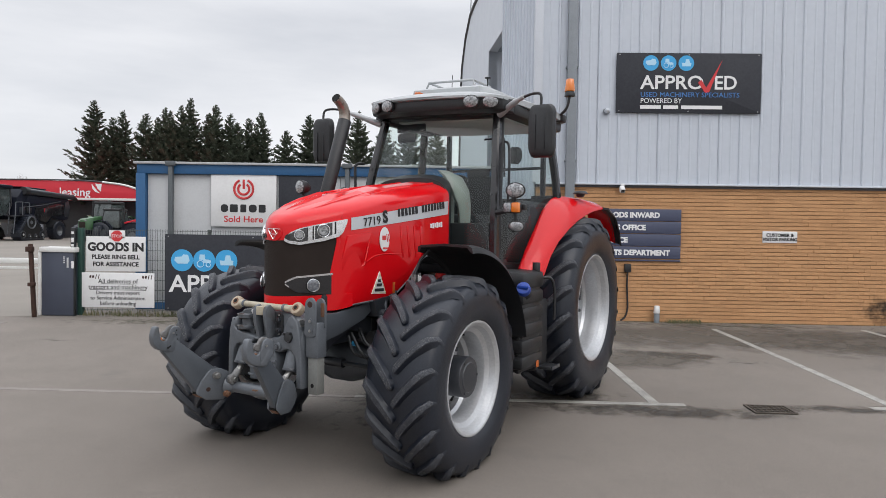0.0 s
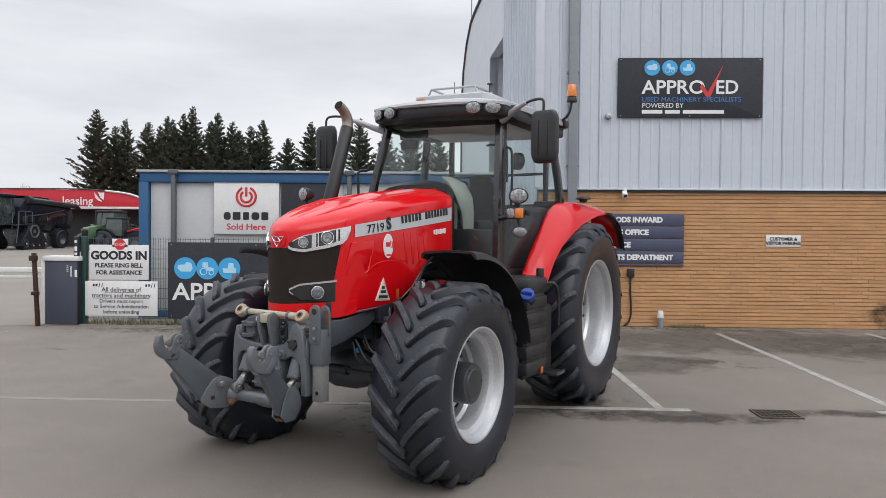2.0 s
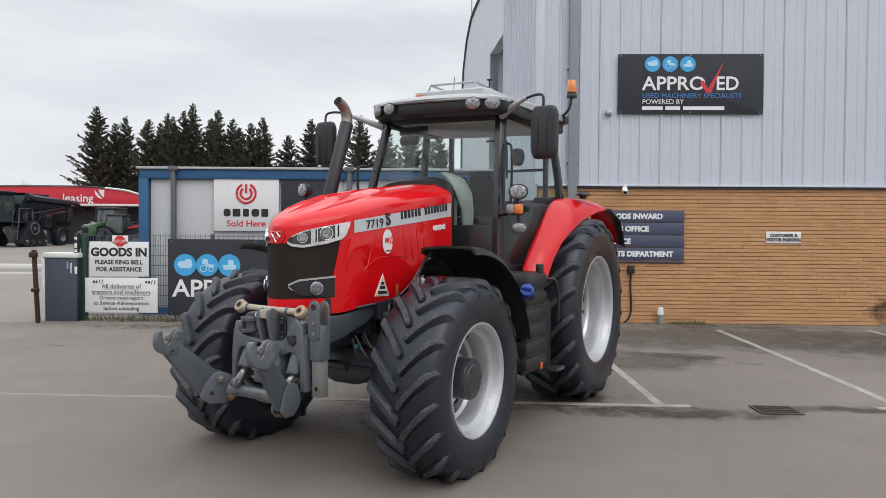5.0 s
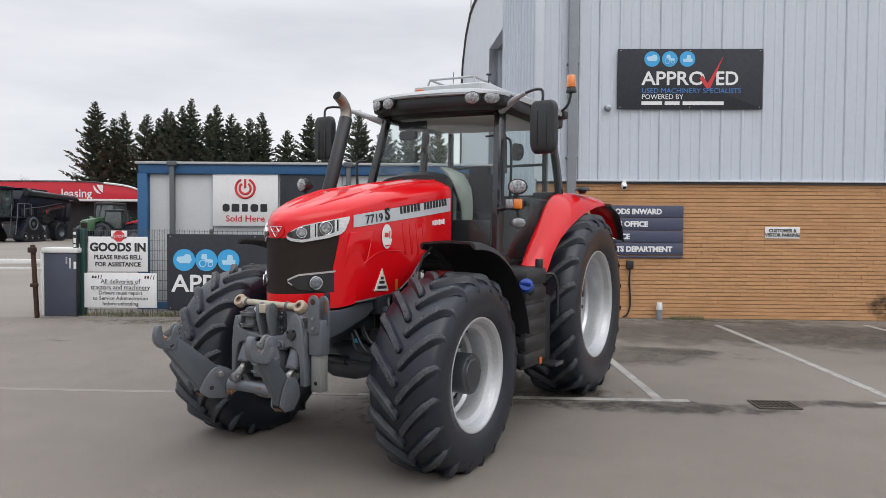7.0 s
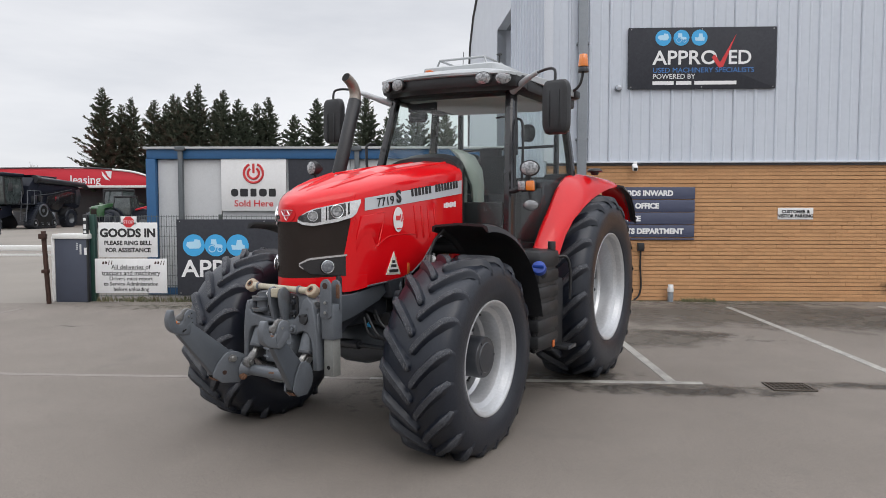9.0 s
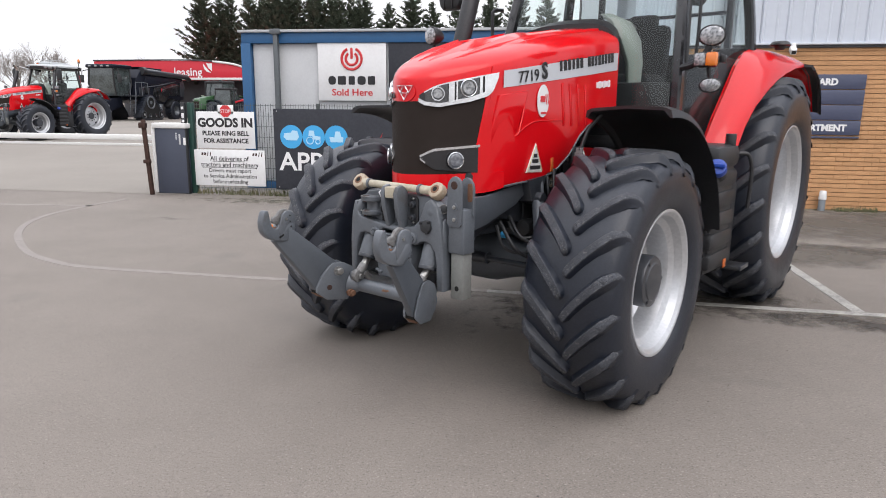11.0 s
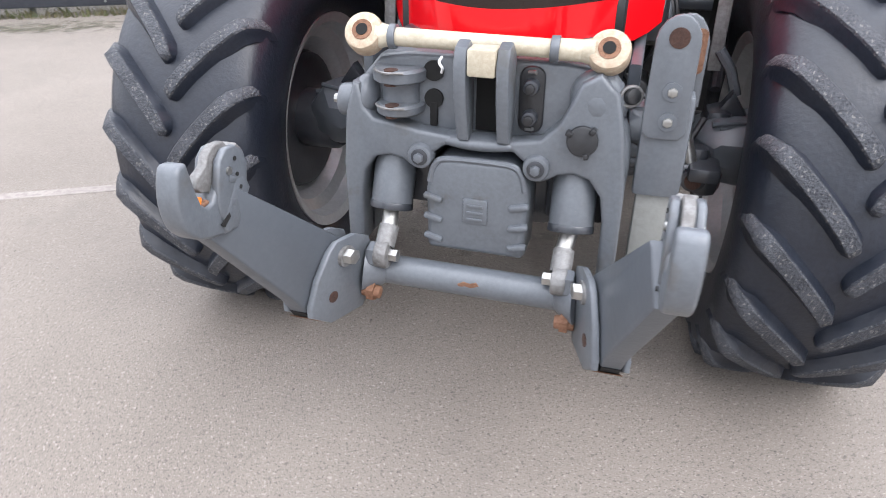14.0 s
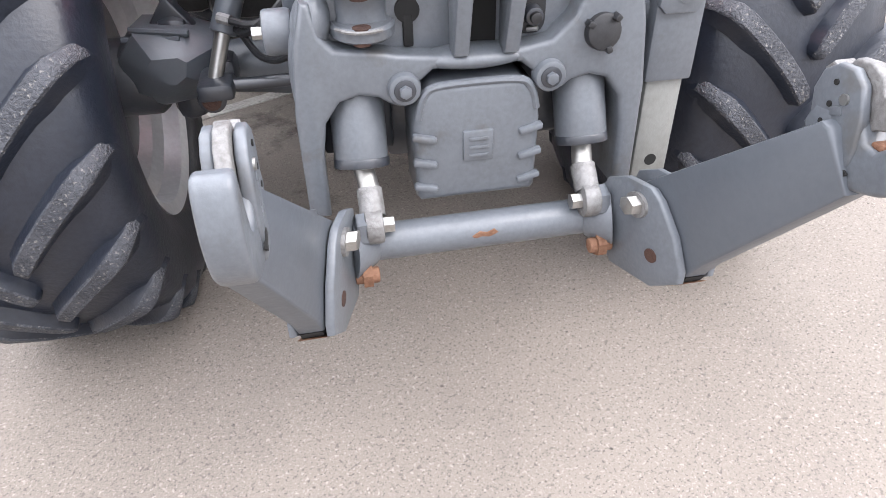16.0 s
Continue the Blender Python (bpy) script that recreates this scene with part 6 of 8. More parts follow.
def round_lamp(name, c, aim, rx, rz, parent, label, shell=M_BLACK, lens=M_LENS, deep=0.09):
    """An oval work lamp that faces along aim: a bowl with a clear, slightly domed lens."""
    rot = Vector(aim).to_track_quat("-Y", "Z").to_matrix().to_4x4()
    m = Matrix.Translation(c) @ rot
    rows = [[tuple(m @ Vector((rx * k * math.cos(a), y, rz * k * math.sin(a)))) for a in [2 * math.pi * i / 24 for i in range(24)]] for k, y in ((0.45, deep), (0.85, deep * 0.6), (1.0, deep * 0.15), (1.0, 0.0), (0.92, -0.004), (0.90, 0.008))]
    body = part(name, loft(rows), shell, parent, label)
    rows = [[tuple(m @ Vector((rx * k * math.cos(a), y, rz * k * math.sin(a)))) for a in [2 * math.pi * i / 24 for i in range(24)]] for k, y in ((0.89, 0.004), (0.86, -0.008), (0.6, -0.017), (0.25, -0.021))]
    part("lens", loft(rows), lens, body, "ribbed clear lens")
    return body


for x, y, z, ax in ((0.64, 1.165, 2.945, 0.45), (0.465, 1.115, 2.945, 0.2), (-0.64, 1.165, 2.945, -0.45), (-0.465, 1.115, 2.945, -0.2)):
    round_lamp("roof_lamp", (x, y, z), (ax, -1, -0.10), 0.080, 0.060, roof_part, "oval roof work lamp")
# roof hatch rail, aerials and beacon
part("roof_step", loft([[(x * k, y + dy * k, z) for x, y in ((-0.36, 1.40), (0.40, 1.40), (0.44, 1.48), (0.44, 2.20), (0.38, 2.28), (-0.36, 2.28), (-0.42, 2.20), (-0.42, 1.48))] for z, k, dy in ((3.05, 1.0, 0.0), (3.145, 0.985, 0.012), (3.165, 0.95, 0.06))]), M_ROOF, roof_part, "silver raised roof panel")
part("roof_hatch", box((-0.02, 1.82, 3.172), (0.56, 0.50, 0.05), 0.02), M_ROOF, roof_part, "silver roof hatch")
for y in (1.62, 2.0):
    part("roof_rail", sweep([(-0.36, y, 3.15), (-0.31, y, 3.262), (0.20, y, 3.262), (0.25, y, 3.15)], 0.012, seg=8), M_ROOF, roof_part, "silver roof rail")
for x in (-0.31, 0.20):
    part("roof_rail", cyl((x, 1.62, 3.262), (x, 2.0, 3.262), 0.012, seg=8), M_ROOF, roof_part, "silver roof rail")
part("receiver", box((-0.26, 1.36, 3.095), (0.07, 0.07, 0.035), 0.012), M_ORANGE, roof_part, "orange roof marker")
part("aerial", cyl((-0.20, 1.9, 3.18), (-0.21, 1.92, 3.40), 0.004, seg=6), M_BLACK, roof_part)
part("aerial_foot", cyl((-0.20, 1.9, 3.17), (-0.20, 1.9, 3.215), 0.03, 0.02, seg=12), M_BLACK, roof_part)
part("aerial", cyl((0.22, 1.9, 3.18), (0.22, 1.9, 3.335), 0.006, seg=6), M_BLACK, roof_part)
part("aerial_cap", cyl((0.22, 1.9, 3.33), (0.22, 1.9, 3.34), 0.03, seg=12), M_BLACK, roof_part)
roof_part.matrix_basis = Matrix.Translation((0.05, 0, 2.95)) @ pose(0, 0, 0, 0, 2.0, 0) @ Matrix.Translation((0, 0, -2.95))
beacon = part("beacon", cyl((1.01, 2.33, 3.15), (1.01, 2.33, 3.20), 0.055, 0.045, seg=20, bevel=0.006), M_BLACK, tractor, "beacon on a black base")
part("dome", cyl((1.01, 2.33, 3.20), (1.01, 2.33, 3.33), 0.054, 0.040, seg=24, bevel=0.012), M_AMBER, beacon, "amber dome")
part("bracket", sweep(bend([(0.80, 2.40, 2.98), (0.90, 2.36, 2.98), (0.98, 2.33, 3.04), (1.01, 2.33, 3.16)], 5), 0.014, seg=8), M_BLACK, beacon)
part("side_lamp", box((0.88, 2.44, 2.95), (0.09, 0.12, 0.08), 0.02), M_BLACK, tractor, "black side work lamp")

# mirrors
for side in (1, -1):
    lift = 0.05 if side < 0 else 0.0
    arm = part("mirror_arm", sweep(bend([(side * 0.68, 1.38, 2.84), (side * 0.86, 1.26, 2.90 + lift * 0.4), (side * 1.02, 1.16, 2.935 + lift * 0.9)], 4), [0.032] * 3 + [0.028] * 3 + [0.020] * 3, seg=10), M_ROOF, tractor, "silver mirror arm")
    part("mirror_rod", sweep(bend([(side * 1.0, 1.17, 2.93 + lift), (side * 1.12, 1.13, 2.945 + lift), (side * 1.20, 1.10, 2.92 + lift), (side * 1.205, 1.09, 2.80 + lift)], 4), 0.012, seg=8), M_BLACK, arm)
    rows = []
    for dy, k in ((-0.045, 0.72), (-0.03, 0.92), (0.0, 1.0), (0.035, 1.0), (0.045, 0.95)):
        rows.append([(side * (1.212 + 0.118 * k * px), 1.10 + dy, 2.615 + (0.06 if side < 0 else 0.0) + 0.225 * (1 - (1 - k) * 0.5) * pz) for px, pz in [(p[0], p[1]) for p in rounded(0, 0, 2, 2, 0.42, 5)]])
    mir = part("mirror", loft(rows), M_BLACK, tractor, "black mirror housing")
    part("mirror_glass", prism(rounded(side * 1.212, 2.615 + (0.06 if side < 0 else 0.0), 0.20, 0.40, 0.04), "y", 1.145, 1.150), M_CHROME, mir, "mirror glass")
    for k in range(2):
        part("rib", box((side * (1.17 + 0.085 * k), 1.055, 2.60), (0.012, 0.014, 0.30), 0.004), M_BLACK, mir)

# exhaust
stack = part("exhaust", cyl((-0.61, 0.42, 1.95), (-0.62, 0.722, 2.775), 0.062, seg=24, bevel=0.006), M_BLACK, tractor, "matt black exhaust stack")
tip = bend([(-0.62, 0.715, 2.755), (-0.62, 0.722, 2.83), (-0.62, 0.700, 2.89), (-0.62, 0.655, 2.935), (-0.62, 0.590, 2.968)], 5)
part("tip", sweep(tip, [0.055 - 0.010 * k / (len(tip) - 1) for k in range(len(tip))], seg=20), M_EXHAUST_TIP, stack, "bare steel exhaust tip")
part("opening", cyl((-0.62, 0.592, 2.967), (-0.62, 0.586, 2.970), 0.041, seg=20), M_HOLE, stack)
part("hand_rail", sweep(bend([(-0.72, 1.06, 1.7), (-0.74, 1.04, 2.3), (-0.74, 1.06, 2.40), (-0.74, 1.18, 2.42)], 5), 0.014, seg=8), M_BLACK, tractor, "black hand rail")
lampb = round_lamp("work_lamp", (-0.475, -0.03, 2.10), (-0.1, -1, 0), 0.055, 0.060, tractor, "round black work lamp", deep=0.10)
part("stalk", sweep([(-0.50, 0.03, 2.05), (-0.46, 0.06, 1.98), (-0.36, 0.10, 1.95)], 0.012, seg=8), M_BLACK, lampb)

# lamps on the cab's front corners
for side in (1, -1):
    post = part("lamp_bracket", sweep(bend([(side * 0.74, 1.18, 1.92), (side * 0.84, 1.17, 1.94), (side * 0.93, 1.16, 2.02), (side * 0.94, 1.16, 2.09)], 4), 0.024, seg=8), M_BLACK, tractor, "black lamp bracket")
    round_lamp("work_lamp", (side * 0.96, 1.14, 2.118), (side * 0.25, -1, 0), 0.088, 0.070, post, "large oval work lamp")
    ind = part("indicator", box((side * 0.945, 1.14, 1.965), (0.15, 0.09, 0.10), 0.03), M_BLACK, post, "indicator lamp")
    part("clear_lens", box((side * 0.91, 1.095, 1.965), (0.075, 0.03, 0.085), 0.012), M_LENS, ind, "clear lens")
    part("amber_lens", box((side * 0.985, 1.10, 1.965), (0.075, 0.05, 0.09), 0.015), M_AMBER, ind, "amber lens")
    round_lamp("wide_angle_lamp", (side * 0.975, 1.14, 1.80), (side * 0.25, -1, -0.1), 0.075, 0.050, post, "small oval lamp")
    part("stem", cyl((side * 0.965, 1.17, 1.82), (side * 0.94, 1.17, 1.95), 0.015, seg=8), M_BLACK, post)
    part("switch_box", box((side * 1.03, 1.18, 1.97), (0.04, 0.05, 0.05), 0.01), M_BLACK, post)

# interior
seat = part("seat", box((0, 1.98, 1.86), (0.52, 0.50, 0.14), 0.05), M_SEAT, tractor, "dark cloth seat")
part("seat_back", box((0, 2.24, 2.10), (0.50, 0.14, 0.50), 0.06, pose(0, 0, 0, -8)), M_SEAT, seat)
part("headrest", box((0, 2.27, 2.38), (0.26, 0.10, 0.12), 0.04), M_SEAT, seat)
part("seat_base", box((0, 1.98, 1.62), (0.36, 0.40, 0.36), 0.04), M_BLACK, seat)
part("rear_frame_bar", box((0.0, 2.63, 2.46), (1.16, 0.03, 0.03), 0.008), M_BLACK, tractor)
part("grab_bar", sweep(bend([(0.30, 2.30, 2.35), (0.30, 2.28, 2.72), (0.26, 2.28, 2.76), (0.06, 2.28, 2.76)], 4), 0.012, seg=8), M_BLACK, tractor, "black inner grab bar")
part("console", box((0.0, 1.36, 1.86), (0.36, 0.24, 0.62), 0.06), M_CAB_GREY, tractor, "grey steering console")
rows = [[(x + 0.05 * math.sin(a) * k, 1.30 + 0.09 * math.cos(a) * k, z) for a in [2 * math.pi * i / 14 for i in range(14)]] for x, z, k in ((0.36, 1.50, 0.7), (0.37, 1.75, 0.8), (0.36, 1.98, 1.1), (0.31, 2.14, 1.5), (0.23, 2.27, 1.5), (0.13, 2.33, 0.9))]
part("cab_trim", loft(rows), M_CAB_GREY, tractor, "pale grey-green inner trim")
part("dash", box((0.0, 1.28, 2.14), (0.44, 0.22, 0.16), 0.06, pose(0, 0, 0, 18)), M_CAB_GREY, tractor, "grey dash")
ringw = [(0.215 * math.cos(a), 1.56 + 0.19 * math.sin(a), 2.22 + 0.10 * math.sin(a)) for a in [2 * math.pi * k / 28 for k in range(28)]]
sw = part("steering_wheel", sweep(ringw, 0.016, seg=8, closed=True), M_BLACK, tractor, "black steering wheel")
part("spoke", cyl((-0.21, 1.56, 2.22), (0.21, 1.56, 2.22), 0.012, seg=8), M_BLACK, sw)
part("column", cyl((0, 1.40, 1.95), (0, 1.56, 2.21), 0.035, seg=12), M_BLACK, sw)
part("armrest", box((-0.34, 1.95, 2.06), (0.14, 0.46, 0.08), 0.03), M_BLACK, tractor, "black armrest console")
part("monitor", box((-0.46, 1.62, 2.22), (0.05, 0.22, 0.16), 0.015, pose(0, 0, 0, 0, 0, 40)), M_BLACK, tractor, "black terminal")
part("sun_blind", box((-0.38, 1.50, 2.80), (0.34, 0.03, 0.08), 0.01), M_SEAT, tractor)
part("interior_mirror", box((-0.42, 1.48, 2.70), (0.22, 0.05, 0.10), 0.03), M_BLACK, tractor)
part("fan", cyl((0.48, 2.10, 2.55), (0.52, 2.16, 2.55), 0.09, seg=18, bevel=0.01), M_BLACK, tractor)

# tank, steps
for side in (1, -1):
    part("side_guard", box((side * 0.50, 1.22, 0.95), (0.46, 0.50, 0.80), 0.05), M_BLACK, tractor, "black guard beside the transmission")
    part("guard_bar", box((side * 0.56, 0.955, 1.05), (0.30, 0.03, 0.05), 0.01), M_CAST_DARK, tractor)
tank_top = part("fuel_tank", box((0.94, 1.23, 1.33), (0.38, 0.46, 0.16), 0.05), M_BLACK, tractor, "black ribbed fuel tank")
part("body", box((0.935, 1.22, 0.94), (0.35, 0.42, 0.82), 0.05), M_BLACK, tank_top)
for k in range(5):
    part("rib", box((0.935, 1.21, 0.625 + 0.14 * k), (0.385, 0.46, 0.118), 0.03), M_BLACK, tank_top)
part("ridge", box((1.06, 1.05, 0.90), (0.05, 0.10, 0.74), 0.02), M_BLACK, tank_top)
part("cap_neck", cyl((1.10, 1.07, 1.22), (1.105, 1.03, 1.25), 0.062, seg=20), M_BLACK, tank_top)
capb = part("filler_cap", cyl((1.105, 1.03, 1.25), (1.12, 0.98, 1.28), 0.064, 0.058, seg=20, bevel=0.012), M_BLUE_CAP, tank_top, "blue filler cap")
part("grip", box((1.122, 0.973, 1.285), (0.10, 0.022, 0.026), 0.006), M_BLUE_CAP, capb)
part("breather", cyl((1.08, 1.36, 1.38), (1.08, 1.36, 1.48), 0.035, seg=14, bevel=0.006), M_BLACK, tank_top)
for side in (-1,):
    part("tool_box", box((side * 0.93, 1.32, 0.98), (0.42, 0.62, 0.80), 0.05), M_BLACK, tractor, "black side box")
for i, z in enumerate((0.50,)):
    st = part("step", box((1.04, 1.62 - 0.02 * i, z), (0.28, 0.20, 0.03), 0.008), M_BLACK, tractor, "black step")
    part("step_edge", box((1.18, 1.62 - 0.02 * i, z + 0.005), (0.02, 0.20, 0.035), 0.005), M_CAST_DARK if i == 0 else M_BLACK, st)
part("step_side", box((0.95, 1.60, 0.80), (0.20, 0.30, 0.66), 0.03), M_BLACK, tractor, "black step well")
part("step_rail", sweep(bend([(1.10, 1.46, 1.34), (1.17, 1.50, 1.33), (1.19, 1.54, 1.20), (1.18, 1.56, 0.95)], 5), 0.014, seg=8), M_BLACK, tractor, "black step rail")
part("reflector", box((1.131, 1.30, 0.58), (0.008, 0.05, 0.06), 0.003), M_ORANGE, tractor, "red reflector")

# -- front linkage --
SPLAY = {1: 0.31, -1: 0.29}
HOOK_X = {1: 0.442, -1: 0.410}


def splay(bm, s):
    """Turn an arm's plates outwards along its run."""
    for v in bm.verts:
        v.co.x += s * SPLAY[s] * max(0.0, -v.co.y - 0.96)
    return bm


half = [(0.0, 1.175), (0.05, 1.178), (0.18, 1.176), (0.26, 1.165), (0.308, 1.11), (0.328, 1.03), (0.345, 0.90), (0.348, 0.68), (0.305, 0.68), (0.303, 0.82), (0.292, 0.885), (0.262, 0.925), (0.225, 0.935), (0.190, 0.928), (0.172, 0.915), (0.150, 0.905), (0.125, 0.915), (0.112, 0.950), (0.085, 0.972), (0.0, 0.976)]
outline = half + [(-x, z) for x, z in half[1:-1][::-1]]
housing = part("linkage_housing", prism(outline, "y", -0.838, -0.70, 0.016, seg=3), M_CAST, tractor, "grey painted cast linkage housing", sharp=50)
low = half[7:]
beam = low + [(-x, z) for x, z in low[:-1][::-1]]
beam += [(-0.347, 0.90), (-0.334, 1.03), (-0.312, 1.11), (-0.296, 1.105), (-0.285, 1.05), (-0.262, 1.025), (-0.20, 1.018), (-0.15, 1.006), (-0.08, 0.999), (0.0, 0.998), (0.08, 0.999), (0.145, 1.010), (0.185, 1.05), (0.205, 1.095), (0.225, 1.145), (0.265, 1.168), (0.308, 1.125), (0.330, 1.03), (0.345, 0.90)]
part("front_beam", prism(beam, "y", -0.890, -0.80, 0.020, seg=3), M_CAST, housing, sharp=50)
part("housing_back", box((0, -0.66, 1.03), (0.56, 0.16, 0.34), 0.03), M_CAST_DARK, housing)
for s in (1, -1):
    bossb = part("boss", cyl((s * 0.141, -0.875, 0.944), (s * 0.141, -0.905, 0.944), 0.034, 0.030, seg=24, bevel=0.005), M_CAST, housing)
    part("washer", cyl((s * 0.141, -0.903, 0.944), (s * 0.141, -0.908, 0.944), 0.021, seg=22, bevel=0.002), M_CAST_DARK, bossb)
    part("bolt", cyl((s * 0.141, -0.906, 0.944), (s * 0.141, -0.918, 0.944), 0.0125, seg=6, bevel=0.002), M_CAST, bossb)
    part("pivot_lug", cyl((s * 0.33, -0.79, 1.035), (s * 0.385, -0.79, 1.035), 0.042, seg=22, bevel=0.008), M_CAST, housing)
    part("grease_bolt", cyl((s * 0.385, -0.79, 1.035), (s * 0.405, -0.79, 1.035), 0.012, seg=8), M_STEEL, housing)
    ram = part("lift_ram", cyl((s * 0.228, -0.80, 0.955), (s * 0.232, -0.868, 0.782), 0.054, seg=28, bevel=0.005), M_CAST, tractor, "grey lift ram")
    part("ram_collar", cyl((s * 0.2316, -0.862, 0.797), (s * 0.2322, -0.869, 0.779), 0.056, seg=28, bevel=0.003), M_CAST_DARK, ram)
    part("piston_rod", cyl((s * 0.232, -0.868, 0.783), (s * 0.222, -0.915, 0.735), 0.021, seg=18), M_STEEL, ram, "bright piston rod")
    part("rod_eye", cyl((s * 0.207, -0.957, 0.690), (s * 0.243, -0.957, 0.690), 0.036, seg=22, bevel=0.006), M_LATCH, ram, "pale forged rod eye")
    part("neck", cyl((s * 0.225, -0.905, 0.745), (s * 0.225, -0.945, 0.705), 0.026, seg=14), M_LATCH, ram)
    part("pin", cyl((s * 0.185, -0.957, 0.690), (s * 0.262, -0.957, 0.690), 0.017, seg=6), M_STEEL, ram, "steel pin")
# dark plates behind the rams in the arches, drop plate in the middle
for s in (1, -1):
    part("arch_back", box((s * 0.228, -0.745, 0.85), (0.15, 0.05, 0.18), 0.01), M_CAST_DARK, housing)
plate = part("gearbox_cover", prism([(x, z) for x, z in ((-0.126, 0.705), (-0.118, 0.695), (0.118, 0.695), (0.126, 0.705), (0.128, 0.86), (0.118, 0.915), (0.085, 0.945), (-0.085, 0.945), (-0.118, 0.915), (-0.128, 0.86))], "y", -0.898, -0.76, 0.016, seg=3), M_CAST, tractor, "grey cast gearbox cover with ribs", sharp=50)
for s in (1, -1):
    for z in (0.73, 0.785, 0.84):
        part("rib", box((s * 0.108, -0.899, z), (0.050, 0.018, 0.016), 0.006, pose(0, 0, 0, 0, s * -14)), M_CAST, plate)
part("maker_plate", box((0, -0.899, 0.815), (0.062, 0.010, 0.066), 0.004), M_CAST, plate)
for k in range(3):
    part("printed_bar", box((0, -0.9055, 0.795 + 0.018 * k), (0.04, 0.003, 0.007), 0.001), M_CAST, plate)
part("cover_top_rim", sweep(bend([(-0.118, -0.893, 0.88), (-0.105, -0.893, 0.925), (-0.07, -0.893, 0.943), (0.07, -0.893, 0.943), (0.105, -0.893, 0.925), (0.118, -0.893, 0.88)], 4), 0.008, seg=8), M_CAST, plate)
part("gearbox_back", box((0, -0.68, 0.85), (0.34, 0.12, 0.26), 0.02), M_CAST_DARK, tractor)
# clevis for the top link
for x in (-0.034, 0.061):
    part("clevis_plate", prism([(-0.86, 0.975), (-0.905, 1.0), (-0.935, 1.10), (-0.945, 1.18), (-0.93, 1.215), (-0.895, 1.225), (-0.85, 1.19)], "x", x - 0.0145, x + 0.0145, 0.005), M_CAST, housing)
# solid black sheet; its colour stands in for shade in the gap
part("clevis_shade", box((0.0135, -0.838, 1.08), (0.064, 0.012, 0.19), 0.003), M_HOLE, housing, "black sheet painting shade between the clevis plates")
part("clevis_block", box((0.0135, -0.912, 1.185), (0.064, 0.060, 0.060), 0.006), M_CREAM, housing, "cream stop block")
part("cable_tie", sweep(bend([(-0.085, -0.90, 1.185), (-0.088, -0.912, 1.175), (-0.081, -0.91, 1.162), (-0.086, -0.90, 1.150)], 4), 0.0032, seg=6), M_SIGN_WHITE, housing, "white cable tie")
# drawbar jaw, key slots, socket, couplings
for z, thick, rx in ((1.048, 0.014, 0.058), (1.128, 0.017, 0.064)):
    jaw = [[(-0.205 + (rx + dr) * math.cos(a), -0.845 - (0.060 + dr) * max(0, math.sin(a)) * 1.25 + 0.01, z + dz) for a in [math.pi * i / 18 for i in range(19)]] for dr, dz in ((-0.006, -thick), (0.002, -thick + 0.006), (0.003, thick - 0.006), (-0.003, thick))]
    jw = part("pin_jaw", loft(jaw), M_CAST, housing)
    part("pin_hole", cyl((-0.210, -0.893, z - thick - 0.001), (-0.210, -0.893, z + thick + 0.001), 0.017, seg=18), M_RUST, jw, "rusty pin hole")
    part("worn_edge", sweep(bend([(-0.255, -0.882, z + thick - 0.003), (-0.235, -0.908, z + thick - 0.002), (-0.205, -0.918, z + thick - 0.002), (-0.175, -0.906, z + thick - 0.003)], 4), 0.0035, seg=6), M_LATCH, jw, "bare metal worn edge")
part("jaw_neck", loft([[(-0.205 + k * math.cos(a) * 0.050, -0.842 - 0.030 * max(0, math.sin(a)) * k, z) for a in [math.pi * i / 12 for i in range(13)]] for z, k in ((1.04, 1.1), (1.07, 0.9), (1.10, 0.92), (1.12, 1.1))]), M_CAST, housing)
for z, r in ((1.138, 0.024), (1.072, 0.023)):
    part("round_hole", cyl((-0.122, -0.846, z), (-0.122, -0.836, z), r, seg=20), M_HOLE, housing, "dark round hole")
part("key_slot", box((-0.122, -0.843, 1.035), (0.019, 0.010, 0.06), 0.004), M_HOLE, housing, "dark key slot")
coup = part("coupling_block", prism(rounded(0.112, 1.088, 0.058, 0.155, 0.025), "y", -0.850, -0.835, 0.006), M_BLACK, housing, "black hydraulic coupling block")
for z in (1.050, 1.122):
    part("coupling", cyl((0.112, -0.845, z), (0.112, -0.872, z), 0.020, 0.017, seg=18, bevel=0.003), M_CAST_DARK, coup)
    part("coupling_nose", cyl((0.112, -0.872, z), (0.112, -0.884, z), 0.011, seg=12, bevel=0.002), M_BLACK, coup)
for z in (1.022, 1.152):
    part("clip", cyl((0.104, -0.852, z), (0.122, -0.862, z + 0.004), 0.005, seg=8), M_STEEL, coup, "bright clip")
sock = part("socket", cyl((0.238, -0.86, 1.02), (0.238, -0.886, 1.02), 0.046, seg=26, bevel=0.004), M_HOLE, housing, "black recessed trailer socket")
part("socket_lid", cyl((0.238, -0.876, 1.018), (0.240, -0.906, 1.022), 0.035, seg=22, bevel=0.006), M_BLACK, sock)
for a in (50, 150, 290):
    part("socket_tab", box((0.239 + 0.034 * math.cos(radians(a)), -0.902, 1.021 + 0.034 * math.sin(radians(a))), (0.014, 0.022, 0.012), 0.003, pose(0, 0, 0, 0, -a)), M_BLACK, sock)
part("rim", sweep([(0.238 + 0.052 * math.cos(a), -0.880, 1.02 + 0.052 * math.sin(a)) for a in [2 * math.pi * k / 24 for k in range(24)]], 0.010, seg=8, closed=True), M_CAST, sock)
part("plug", cyl((0.318, -0.835, 1.115), (0.338, -0.862, 1.12), 0.022, 0.018, seg=16, bevel=0.004), M_BLACK, housing, "black plug")
